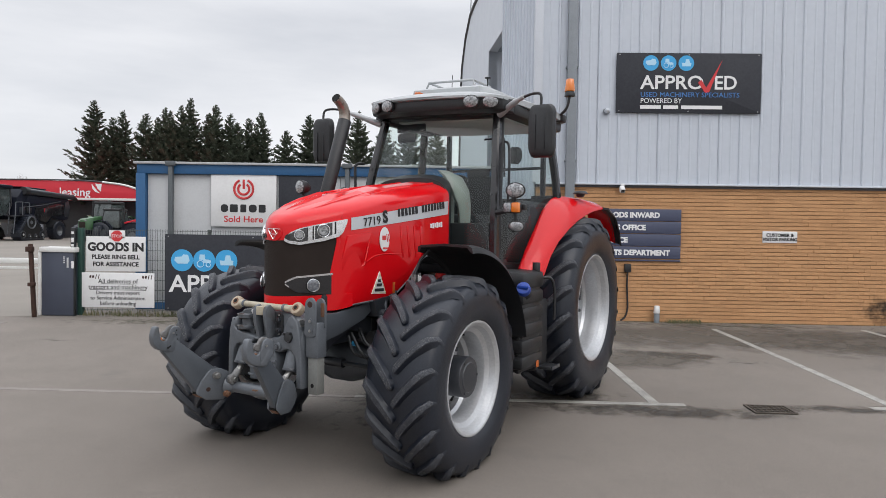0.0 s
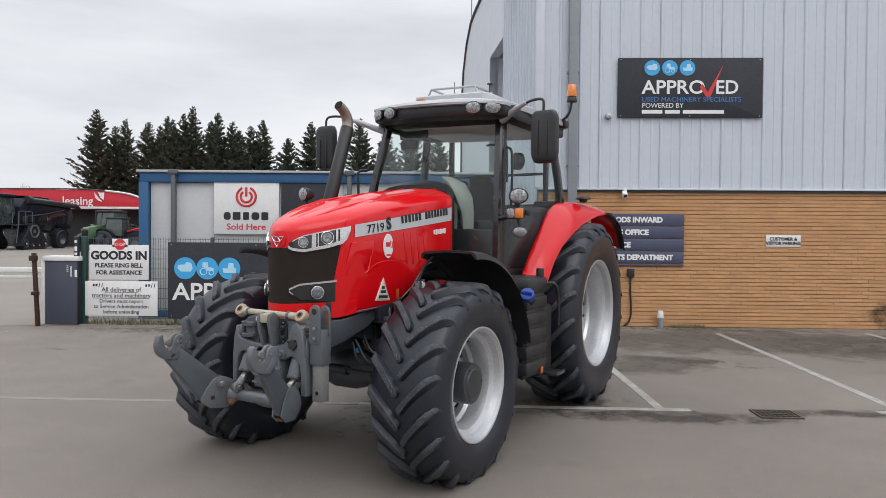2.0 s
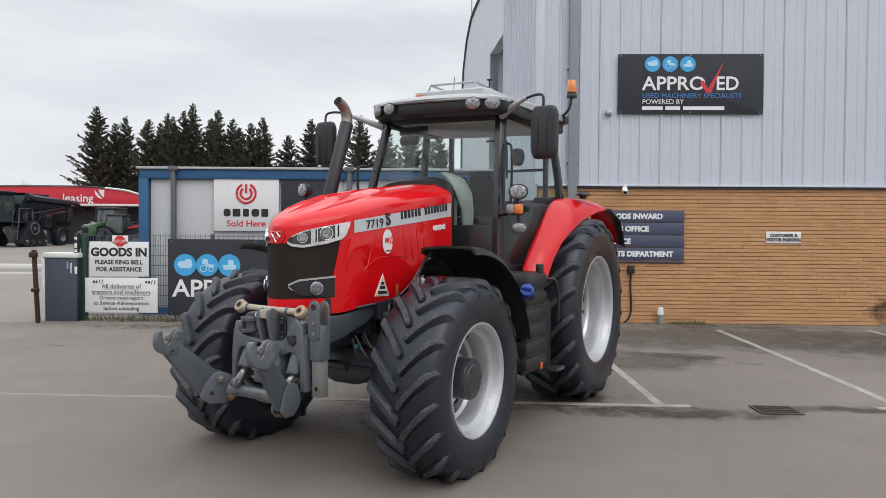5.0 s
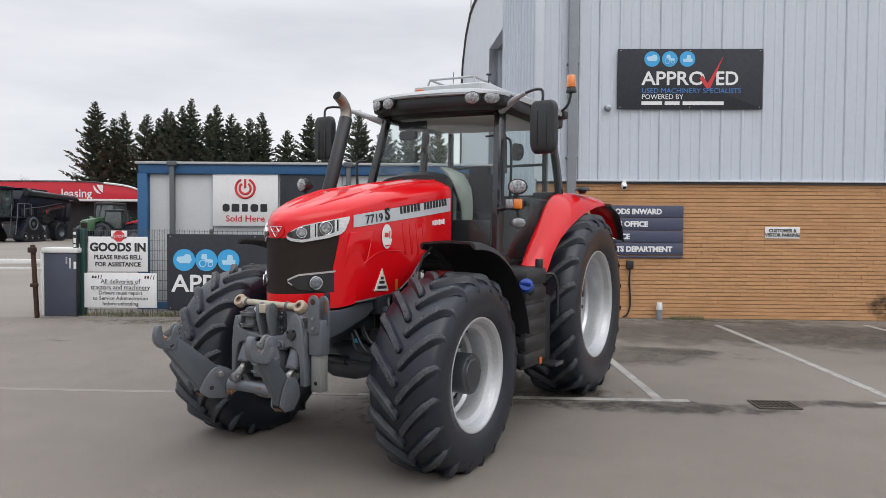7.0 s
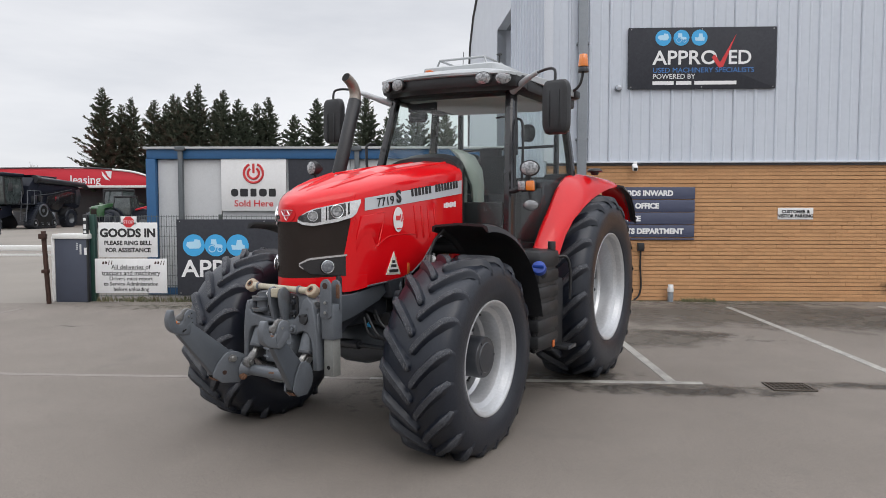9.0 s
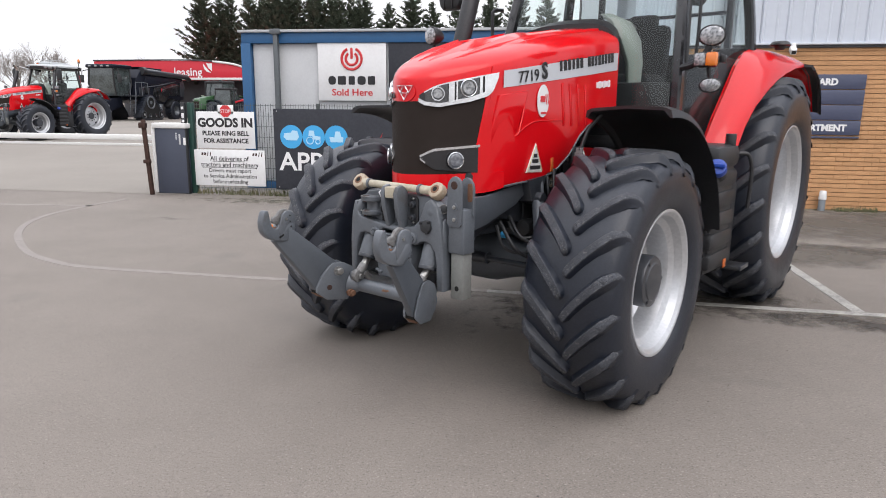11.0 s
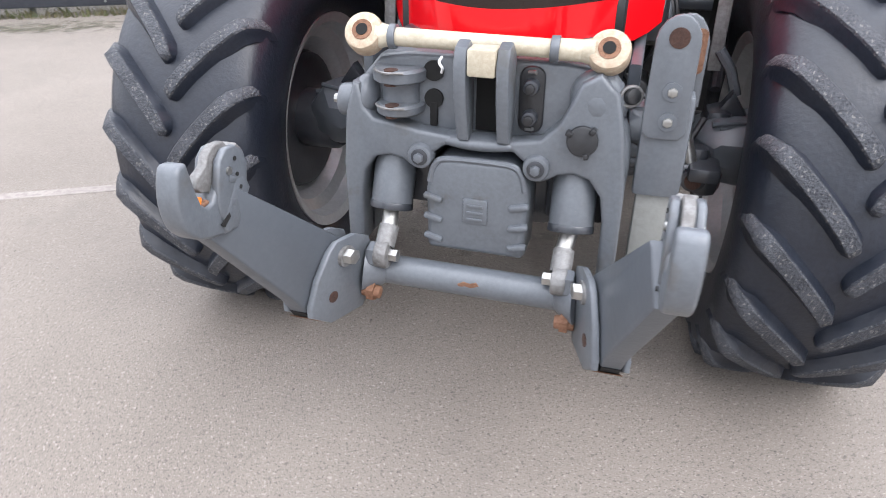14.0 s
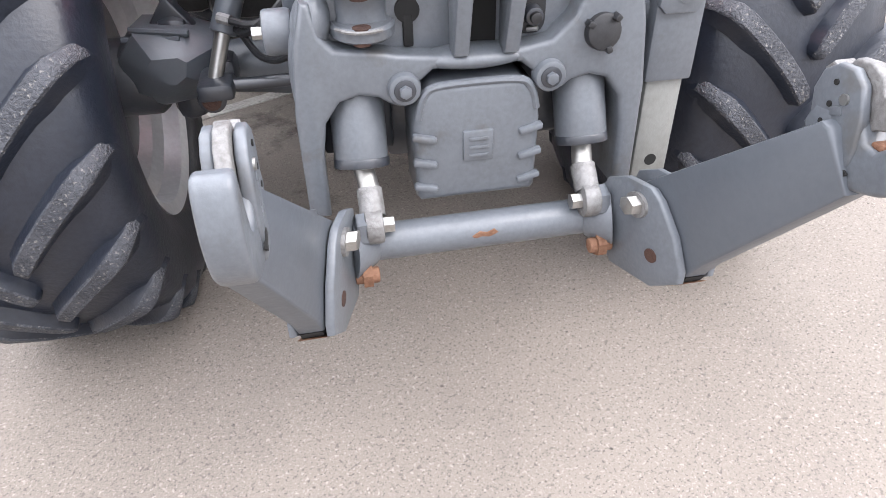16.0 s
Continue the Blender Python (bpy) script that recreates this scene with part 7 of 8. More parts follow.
part("plug_ring", sweep([(0.330 + 0.022 * math.cos(a), -0.856 + 0.010 * math.cos(a), 1.118 + 0.022 * math.sin(a)) for a in [2 * math.pi * k / 16 for k in range(16)]], 0.004, seg=6, closed=True), M_LATCH, housing, "pale ring")

def bulge(name, c, radii, turn=0.0):
    """A rounded swelling of the casting, half sunk into it."""
    bm = bmesh.new()
    bmesh.ops.create_uvsphere(bm, u_segments=28, v_segments=16, radius=1.0, matrix=Matrix.Translation(c) @ pose(0, 0, 0, 0, turn, 0) @ Matrix.Diagonal((*radii, 1)))
    return part(name, bm, M_CAST, housing, sharp=80)


bulge("shoulder", (0.262, -0.838, 1.098), (0.064, 0.055, 0.072), -25)
bulge("shoulder", (0.318, -0.835, 0.955), (0.030, 0.050, 0.11))
bulge("shoulder", (-0.318, -0.835, 0.955), (0.030, 0.050, 0.11))
bulge("shoulder", (-0.297, -0.838, 1.06), (0.036, 0.050, 0.060), 12)
bulge("web", (0.0, -0.86, 0.985), (0.11, 0.045, 0.022))
# top link
L, R = Vector((-0.280, -0.862, 1.215)), Vector((0.272, -0.842, 1.204))
d = (R - L).normalized()
link = part("top_link", cyl(L + d * 0.07, R - d * 0.10, 0.021, seg=20, bevel=0.003), M_CREAM, tractor, "cream painted top link with rusty eyes")
part("collar", cyl(L + d * 0.058, L + d * 0.075, 0.028, seg=20, bevel=0.003), M_CAST, link)
part("thread", cyl(R - d * 0.11, R - d * 0.055, 0.024, seg=20, bevel=0.003), M_CREAM, link)
part("collar", cyl(R - d * 0.125, R - d * 0.105, 0.029, seg=20, bevel=0.003), M_CAST, link)
for c, sgn in ((L, 1), (R, -1)):
    up = Vector((0, -0.82, 0.57))
    eyep = part("eye", cyl(c - up * 0.026, c + up * 0.026, 0.046, seg=26, bevel=0.010), M_CREAM_WORN, link, "rust-stained cream forged eye")
    part("bore", cyl(c - up * 0.028, c + up * 0.028, 0.024, seg=20), M_RUST_PIN, eyep, "rusty bore")
    part("bore_hole", cyl(c - up * 0.0295, c + up * 0.0295, 0.014, seg=16), M_HOLE, eyep)
    part("shank", cyl(c + d * sgn * 0.03, c + d * sgn * 0.075, 0.030, 0.020, seg=18), M_CREAM, eyep)

# cross tube and arms
tube = part("cross_tube", cyl((-0.27, -0.927, 0.630), (0.27, -0.927, 0.630), 0.039, seg=28), M_CAST, tractor, "grey linkage cross tube")
part("paint_rub", prism([(-0.026, 0.640), (-0.010, 0.648), (0.006, 0.645), (0.022, 0.650), (0.030, 0.643), (0.012, 0.634), (-0.006, 0.637), (-0.020, 0.632)], "y", -0.9655, -0.955), M_RUST_PIN, tube, "worn orange rub mark")
cheek = [(-0.935, 0.690), (-0.955, 0.738), (-1.005, 0.766), (-1.070, 0.772), (-1.095, 0.757), (-1.142, 0.702), (-1.172, 0.640), (-1.172, 0.612), (-1.112, 0.563), (-0.995, 0.548), (-0.945, 0.595)]
blade = [(-1.03, 0.764), (-1.315, 1.014), (-1.330, 1.008), (-1.380, 0.925), (-1.192, 0.668), (-1.166, 0.622), (-1.06, 0.60), (-1.0, 0.66)]
for s in (1, -1):
    span = lambda a, b: sorted((s * a, s * b))
    arm = part("lower_arm", splay(prism(cheek, "x", *span(0.262, 0.279), 0.004), s), M_CAST, tractor, "folded grey lower link arm")
    part("outer_cheek", splay(prism([(y + 0.006, z + 0.004) for y, z in cheek], "x", *span(0.332, 0.346), 0.004), s), M_CAST, arm)
    part("blade", splay(prism(blade, "x", *span(0.2815, 0.3295), 0.006), s), M_ARM, arm, "slate grey flat arm")
    part("open_end", splay(prism([(-1.168, 0.622), (-1.158, 0.603), (-1.13, 0.590), (-1.12, 0.615)], "x", *span(0.286, 0.326)), s), M_HOLE, arm, "dark open end of the arm")
    part("foot_plate", splay(prism([(-1.165, 0.606), (-1.160, 0.600), (-1.130, 0.576), (-1.122, 0.580)], "x", *span(0.279, 0.333)), s), M_RUST_PIN, arm, "rusty foot plate")
    part("tube_socket", cyl((s * 0.228, -0.927, 0.630), (s * 0.285, -0.945, 0.638), 0.042, 0.072, seg=28, bevel=0.005), M_CAST, arm)
    part("eye_lug", prism([(-0.90, 0.64), (-0.925, 0.70), (-0.955, 0.722), (-0.985, 0.712), (-0.99, 0.675), (-0.96, 0.63)], "x", *span(0.236, 0.262), 0.006), M_CAST, arm)
    part("arm_bolt", splay(cyl((s * 0.236, -1.047, 0.724), (s * 0.270, -1.047, 0.724), 0.020, seg=6, bevel=0.002), s), M_STEEL, arm, "bright bolt head")
    part("washer", splay(cyl((s * 0.2555, -1.047, 0.724), (s * 0.270, -1.047, 0.724), 0.027, seg=20), s), M_LATCH, arm)
    part("pin_hole", splay(cyl((s * 0.2605, -1.100, 0.634), (s * 0.275, -1.100, 0.634), 0.015, seg=16), s), M_RUST, arm, "rusty hole")
    part("old_pin", cyl((s * 0.225, -0.985, 0.590), (s * 0.275, -0.985, 0.592), 0.017, seg=12, bevel=0.004), M_RUST_PIN, arm, "rusted pin")
    part("old_pin_nut", cyl((s * 0.240, -0.985, 0.591), (s * 0.259, -0.985, 0.591), 0.026, seg=6), M_RUST_PIN, arm)
    # claw, open at the top
    hx = HOOK_X[s]
    wide = lambda a, b: sorted((s * (hx + a), s * (hx + b)))
    claw = bend([(y, z, 0.0) for y, z in ((-1.462, 1.108), (-1.490, 1.107), (-1.508, 1.062), (-1.511, 1.020), (-1.500, 0.978), (-1.470, 0.944), (-1.425, 0.924), (-1.375, 0.914), (-1.325, 0.914))], 3)
    claw = [(p.x, p.y) for p in claw] + [(-1.298, 0.950), (-1.288, 1.000), (-1.300, 1.035), (-1.375, 1.040), (-1.392, 1.016), (-1.404, 1.000), (-1.424, 0.996), (-1.440, 1.010), (-1.449, 1.040)]
    claw = [(y + 0.022, z + 0.005) for y, z in claw]
    hook = part("hook", prism(claw, "x", *wide(-0.027, 0.027), 0.009, seg=3), M_CAST, arm, "grey forged hook claw", sharp=50)
    hook.matrix_basis = Matrix.Translation((s * hx, -1.29, 0.975)) @ Matrix.Diagonal((0.86, 0.90, 0.89, 1)) @ Matrix.Translation((-s * hx, 1.29, -0.975))
    shoulder = [(y + 0.022, z + 0.005) for y, z in [(-1.286, 0.985), (-1.272, 1.040), (-1.282, 1.074), (-1.308, 1.093), (-1.342, 1.096), (-1.368, 1.078), (-1.386, 1.034), (-1.395, 0.985), (-1.390, 0.948), (-1.330, 0.936), (-1.298, 0.952)]]
    part("shoulder", prism(shoulder, "x", *wide(-0.032, -0.013), 0.005), M_CAST, hook, sharp=50)
    part("shoulder", prism(shoulder, "x", *wide(0.013, 0.032), 0.005), M_CAST, hook, sharp=50)
    tongue = [(y + 0.022, z + 0.005) for y, z in [(-1.310, 1.000), (-1.300, 1.080), (-1.318, 1.102), (-1.350, 1.106), (-1.378, 1.094), (-1.392, 1.072), (-1.424, 1.060), (-1.430, 1.038), (-1.418, 1.024), (-1.398, 1.018), (-1.380, 1.000)]]
    part("latch", prism(tongue, "x", *wide(-0.0115, 0.0115), 0.004), M_LATCH, hook, "worn pale latch tongue", sharp=50)
    part("latch_ear", prism([(-1.256, 1.050), (-1.248, 1.077), (-1.263, 1.093), (-1.280, 1.085), (-1.278, 1.055)], "x", *wide(-0.020, 0.020), 0.004), M_LATCH, hook, "worn pale latch ear")
    part("latch_pin", cyl((s * (hx - 0.036), -1.323, 1.053), (s * (hx + 0.036), -1.323, 1.053), 0.009, seg=12), M_STEEL, hook)
    part("rust_seat", box((s * hx, -1.399, 1.006), (0.036, 0.030, 0.010), 0.004), M_RUST_PIN, hook, "rusty seat of the claw")
    part("yellow_tag", box((s * (hx - 0.010), -1.415, 1.019), (0.020, 0.008, 0.020), 0.002, pose(0, 0, 0, -25)), M_AMBER, hook, "amber plastic tag in the claw")
    part("hook_socket", prism([(-1.250, 0.985), (-1.265, 1.028), (-1.305, 1.033), (-1.373, 0.950), (-1.365, 0.920), (-1.318, 0.913)], "x", *wide(-0.033, 0.033), 0.010), M_CAST, hook, sharp=50)
    part("drain_slot", prism([(-1.378, 0.950), (-1.346, 0.965), (-1.344, 0.955), (-1.370, 0.941)], "x", *wide(-0.0345, -0.030)), M_HOLE, hook, "dark slot")
    for yy, z in ((-1.313, 1.030), (-1.323, 0.980)):
        part("cast_plate", box((s * (hx - 0.0325), yy, z), (0.003, 0.024, 0.014), 0.001, pose(0, 0, 0, -20)), M_CAST, hook)
    for yy, z in ((-1.296, 1.071), (-1.296, 1.035), (-1.290, 1.003)):
        part("hole", cyl((s * (hx - 0.0345), yy, z), (s * (hx - 0.028), yy, z), 0.005, seg=10), M_HOLE, hook)

M_LEG = material("pale_grey_leg_paint", (0.20, 0.205, 0.195), 0.55, 0.1, (0.15, 0.15, 0.14), 0.4, 6, 60, 0.15)
# support stand on the tractor's left of the housing
stand = part("support_stand", box((0.414, -0.845, 1.005), (0.104, 0.095, 0.235), 0.008), M_CAST, tractor, "grey support stand with a pale leg")
part("leg", box((0.414, -0.842, 0.775), (0.082, 0.076, 0.27), 0.006), M_LEG, stand, "pale grey inner leg")
part("leg_hole", cyl((0.414, -0.8805, 0.70), (0.414, -0.879, 0.70), 0.014, seg=16), M_HOLE, stand)
rows = prism([(0.362, 1.085), (0.364, 1.235), (0.368, 1.256), (0.380, 1.275), (0.397, 1.287), (0.411, 1.290), (0.425, 1.287), (0.440, 1.275), (0.451, 1.256), (0.454, 1.235), (0.454, 1.045), (0.440, 1.030), (0.376, 1.030), (0.362, 1.045)], "y", -0.905, -0.885, 0.004)
ear = part("ear_plate", rows, M_CAST, stand)
part("ear_hole", cyl((0.41, -0.907, 1.245), (0.41, -0.903, 1.245), 0.021, seg=18), M_RUST, ear, "rusty hole")
ear = part("ear_plate", prism([(0.384, 1.085), (0.386, 1.225), (0.392, 1.250), (0.406, 1.270), (0.424, 1.280), (0.438, 1.280), (0.454, 1.271), (0.468, 1.250), (0.475, 1.225), (0.476, 1.085)], "y", -0.83, -0.81, 0.004), M_CAST, stand)
part("rust_patch", prism(rounded(0.455, 1.205, 0.030, 0.095, 0.012), "y", -0.833, -0.829), M_RUST_PIN, ear, "rust where the paint has worn off")
for z in (1.135, 1.070):
    part("bolt", cyl((0.414, -0.892, z), (0.414, -0.916, z), 0.011, seg=6, bevel=0.002), M_STEEL, stand, "steel bolt")
    part("washer", cyl((0.414, -0.892, z), (0.414, -0.909, z), 0.020, seg=16), M_CAST, stand)
part("mount_arm", box((0.365, -0.80, 1.035), (0.07, 0.07, 0.09), 0.01), M_CAST, stand)
stand.location = (-0.002, 0.032, 0.004)

# ---- the yard beyond ----
yard_tractor = copy_thing(tractor, pose(-21.8, 25.4, yard_z(26.5), 0, 0, -10))
tagged(yard_tractor, "red farm tractor parked on the concrete yard", "tractor")


def far_wheel(parent, x, y, r, w, ground=0.0, mat=M_CAST):
    t = part("wheel", lathe([(r * 0.55, -w / 2), (r * 0.9, -w / 2), (r, -w * 0.4), (r, w * 0.4), (r * 0.9, w / 2), (r * 0.55, w / 2)], x, ground + r, y, 28, closed=True), M_RUBBER, parent, "black tyre")
    part("rim", lathe([(0.0, 0.0), (r * 0.3, 0.02), (r * 0.5, w * 0.3), (r * 0.57, w * 0.45), (r * 0.57, -w * 0.45), (0, -w * 0.4)], x, ground + r, y, 20), mat, t)
    bm = bmesh.new()
    for k in range(18):
        for s in (-1, 1):
            a = 2 * math.pi * (k + (s > 0) * 0.5) / 18
            box((x + s * w * 0.24, y + math.cos(a) * r, ground + r + math.sin(a) * r), (w * 0.5, 0.05, 0.08), m=pose(0, 0, 0, math.degrees(a)) @ pose(0, 0, 0, 0, s * 25), bm=bm)
    part("tread", bm, M_RUBBER, t)
    return t


def far_tractor(m, paint, label, front_loader=False):
    """A smaller farm tractor that heads along its own -y."""
    t = empty("tractor", m, label, "tractor", "parked machines")
    part("bonnet", loft([[(w * a, y, z0 + (z1 - z0) * b) for a, b in ((-1, 0), (-1, 0.75), (-0.7, 1), (0.7, 1), (1, 0.75), (1, 0))] for y, w, z0, z1 in ((-1.1, 0.30, 0.95, 1.55), (-1.0, 0.36, 0.9, 1.65), (0.9, 0.40, 1.0, 1.9))]), paint, t, "painted bonnet")
    part("chassis", box((0, 0.8, 0.85), (0.6, 3.4, 0.5), 0.05), M_DARKBODY, t)
    part("grille", box((0, -1.105, 1.22), (0.46, 0.02, 0.45), 0.01), M_GRILLE, t)
    part("cab_glass", loft([[(x * w, 1.55 + y * d, z) for x, y in ((-1, -1), (1, -1), (1, 1), (-1, 1))] for z, w, d in ((1.3, 0.72, 0.68), (2.0, 0.80, 0.72), (2.72, 0.68, 0.62))]), M_FAR_GLASS, t, "dark glazing")
    for x in (-1, 1):
        for y in (-1, 1):
            part("pillar", sweep([(x * 0.73, 1.55 + y * 0.69, 1.3), (x * 0.81, 1.55 + y * 0.73, 2.0), (x * 0.69, 1.55 + y * 0.63, 2.72)], 0.04, seg=6), M_BLACK, t)
        part("mudguard", loft([[(x * xx, 2.4 + math.cos(radians(a)) * 1.02, 0.9 + math.sin(radians(a)) * 1.02 + dz) for xx, dz in ((0.62, 0), (1.1, 0), (1.1, -0.05), (0.62, -0.05))] for a in range(30, 171, 20)]), paint, t)
        far_wheel(t, x * 0.85, 2.4, 0.88, 0.5)
        far_wheel(t, x * 0.82, -0.3, 0.62, 0.42)
        part("lamp", box((x * 0.25, -1.10, 1.52), (0.16, 0.03, 0.07), 0.01), M_LENS, t)
    part("roof", box((0, 1.55, 2.82), (1.5, 1.45, 0.18), 0.07), M_BLACK, t)
    part("exhaust", cyl((-0.55, 0.6, 1.6), (-0.55, 0.6, 2.9), 0.05, seg=12), M_BLACK, t)
    if front_loader:
        for x in (-0.5, 0.5):
            part("loader_arm", sweep([(x, 0.6, 1.7), (x, -0.9, 2.1), (x, -1.7, 1.1), (x, -1.9, 0.5)], 0.08, seg=6), M_FAR_RED, t, "red loader arm")
        part("bucket", box((0, -2.1, 0.4), (1.7, 0.5, 0.5), 0.05), M_FAR_RED, t)
    return t


def harvester(m):
    """A dark combine harvester; it heads along its own -y and shows its +x flank."""
    h = empty("combine_harvester", m, "charcoal combine harvester with rubber tracks and folded unloading auger", "combine harvester", "parked machines")
    hull = [(-0.9, 1.5), (-0.9, 3.1), (-0.3, 3.75), (2.2, 3.72), (4.9, 3.30), (5.15, 2.7), (4.9, 1.62), (4.2, 1.45), (3.0, 1.75), (2.3, 1.2), (0.9, 1.3)]
    part("body", prism(hull, "x", -1.42, 1.42, 0.08), M_DARKBODY, h, "charcoal painted hull")
    for x in (-1, 1):
        lo, hi = sorted((x * 1.40, x * 1.50))
        part("side_panel", prism([(0.75, 1.55), (1.0, 2.42), (3.4, 2.86), (4.3, 2.75), (4.25, 1.95), (2.8, 1.85), (2.2, 1.35)], "x", lo, hi, 0.04), M_BLACK_GLOSS, h, "glossy navy side panel")
        part("upper_panel", prism([(-0.2, 2.55), (0.1, 3.25), (3.6, 3.25), (4.4, 3.0), (3.6, 2.98)], "x", lo, hi, 0.04), M_DARKBODY, h)
        part("rear_hood", prism([(4.35, 1.9), (4.4, 2.95), (4.85, 3.1), (5.05, 2.6), (4.8, 1.8)], "x", lo, hi, 0.03), M_CAST_DARK, h)
        part("crease_trim", sweep([(x * 1.505, -0.45, 2.42), (x * 1.505, 1.5, 2.62), (x * 1.505, 3.8, 3.02)], 0.03, seg=6), M_CAST, h, "grey crease line")
        # triangular rubber track with its drive wheel and rollers
        outline = [(-1.35, 0.25), (-1.05, 0.02), (1.15, 0.02), (1.42, 0.28), (1.30, 0.62), (0.30, 1.78), (-0.15, 1.92), (-0.60, 1.70), (-1.35, 0.62)]
        lo, hi = sorted((x * 1.25, x * 1.92))
        track = part("track", prism(outline, "x", lo, hi, 0.06), M_RUBBER, h, "black rubber track")
        inner = [(y * 0.82 + 0.01, 0.16 + z * 0.83) for y, z in outline]
        part("track_recess", prism(inner, "x", *sorted((x * 1.90, x * 1.935))), M_HOLE, track)
        bm = bmesh.new()
        for (y0, z0), (y1, z1) in zip(outline, outline[1:] + outline[:1]):
            n = max(1, int(math.hypot(y1 - y0, z1 - z0) / 0.17))
            for k in range(n):
                u = (k + 0.5) / n
                box((0, 0, 0), (0.66, 0.07, 0.07), 0, pose(x * 1.585, y0 + (y1 - y0) * u, z0 + (z1 - z0) * u, math.degrees(math.atan2(z1 - z0, y1 - y0))), bm)
        part("track_lugs", bm, M_RUBBER, track)
        for y, z, r, mat in ((-1.02, 0.42, 0.30, M_CAST_DARK), (1.02, 0.42, 0.30, M_CAST_DARK), (-0.3, 0.30, 0.19, M_CAST_DARK), (0.35, 0.30, 0.19, M_CAST_DARK)):
            roller = part("roller", lathe([(r, -0.10), (r, 0.0), (r * 0.8, 0.02), (r * 0.7, -0.03), (r * 0.35, -0.03), (r * 0.3, 0.03), (0.0, 0.03)], x * 1.95, z, y, 20), mat, h)
            part("hub_cap", cyl((x * 1.95, y, z), (x * 1.99, y, z), r * 0.3, seg=12), M_RIM, roller)
        part("drive_wheel", lathe([(0.48, -0.06), (0.48, 0.03), (0.40, 0.05), (0.36, -0.04), (0.16, -0.06), (0.12, 0.02), (0.0, 0.02)], x * 1.95, 1.32, -0.12, 28), M_CAST, h, "grey drive wheel")
        far_wheel(h, x * 1.42, 3.4, 0.74, 0.62)
        part("rear_mudguard", loft([[(x * xx, 3.4 + math.cos(radians(a)) * 0.86, 0.74 + math.sin(radians(a)) * 0.86 + dz) for xx, dz in ((1.1, 0), (1.72, 0), (1.72, -0.04), (1.1, -0.04))] for a in range(20, 161, 20)]), M_BLACK, h)
    part("grain_tank", prism([(0.2, 3.7), (0.0, 3.95), (2.6, 3.92), (2.4, 3.68)], "x", -1.2, 1.2, 0.04), M_DARKBODY, h)
    auger = part("auger", cyl((1.48, -0.15, 3.62), (1.52, 5.3, 3.42), 0.23, 0.19, seg=18), M_CAST_DARK, h, "grey unloading auger")
    part("spout", cyl((1.52, 5.25, 3.45), (1.52, 5.75, 3.22), 0.22, 0.17, seg=14), M_BLACK, auger)
    part("auger_collar", cyl((1.48, -0.35, 3.63), (1.48, 0.05, 3.61), 0.29, seg=16), M_BLACK, auger)
    # cab with its platform, mirrors and ladder
    part("cab_glass", loft([[(x * w, -1.95 + y * d, z) for x, y in ((-1, -1), (1, -1), (1, 1), (-1, 1))] for z, w, d in ((1.75, 0.90, 0.6), (2.6, 1.05, 0.92), (3.7, 0.98, 0.85))]), M_FAR_GLASS, h, "dark glazing")
    for x in (-1, 1):
        for y in (-1, 1):
            part("pillar", sweep([(x * 0.91, -1.95 + y * 0.61, 1.75), (x * 1.06, -1.95 + y * 0.93, 2.6), (x * 0.99, -1.95 + y * 0.86, 3.7)], 0.06, seg=6), M_BLACK, h)
        part("mirror_arm", sweep([(x * 1.0, -2.8, 3.6), (x * 1.5, -2.9, 3.5), (x * 1.55, -2.9, 3.2)], 0.03, seg=6), M_BLACK, h)
        part("mirror", box((x * 1.55, -2.9, 2.95), (0.28, 0.10, 0.55), 0.03), M_BLACK, h)
    part("cab_roof", box((0, -1.95, 3.84), (2.3, 2.1, 0.26), 0.09), M_DARKBODY, h)
    for k in range(4):
        part("work_lamp", box((-0.75 + 0.5 * k, -3.01, 3.84), (0.22, 0.04, 0.12), 0.01), M_LENS, h)
    part("feeder", box((0, 0, 0), (1.3, 2.0, 0.8), 0.06, pose(0, -2.6, 1.15, 14)), M_DARKBODY, h)
    part("platform", box((1.2, -1.0, 1.78), (1.0, 1.3, 0.08), 0.02), M_CAST_DARK, h)
    for dx in (1.30, 1.75):
        part("ladder_rail", sweep([(dx, -1.75, 0.5), (dx, -1.55, 1.8), (dx, -1.5, 2.7)], 0.03, seg=6), M_CAST, h)
    for k in range(5):
        part("ladder_rung", box((1.525, -1.72 + 0.04 * k, 0.6 + 0.28 * k), (0.45, 0.16, 0.04), 0.01), M_CAST_DARK, h)
    for y in (-1.4, -0.7, 0.0):
        part("rail_post", cyl((1.68, y, 1.8), (1.68, y, 2.75), 0.025, seg=6), M_CAST, h)
    part("handrail", sweep([(1.68, -1.4, 2.75), (1.68, -0.7, 2.78), (1.68, 0.0, 2.75)], 0.025, seg=6), M_CAST, h)
    for k, (y, z, w, hh) in enumerate(((-0.45, 2.15, 0.55, 0.5), (0.25, 2.2, 0.5, 0.4), (4.65, 2.4, 0.3, 0.6))):
        part("hatch", box((1.45, y, z), (0.12, w, hh), 0.03), M_BLACK if k % 2 else M_CAST_DARK, h, "dark service hatch")
    for k in range(3):
        part("badge_mark", prism([(1.85 + 0.14 * k, 2.40), (1.99 + 0.14 * k, 2.40), (1.90 + 0.14 * k, 2.10)], "x", 1.500, 1.512), M_CHROME if k else M_FAR_RED, h)
    return h


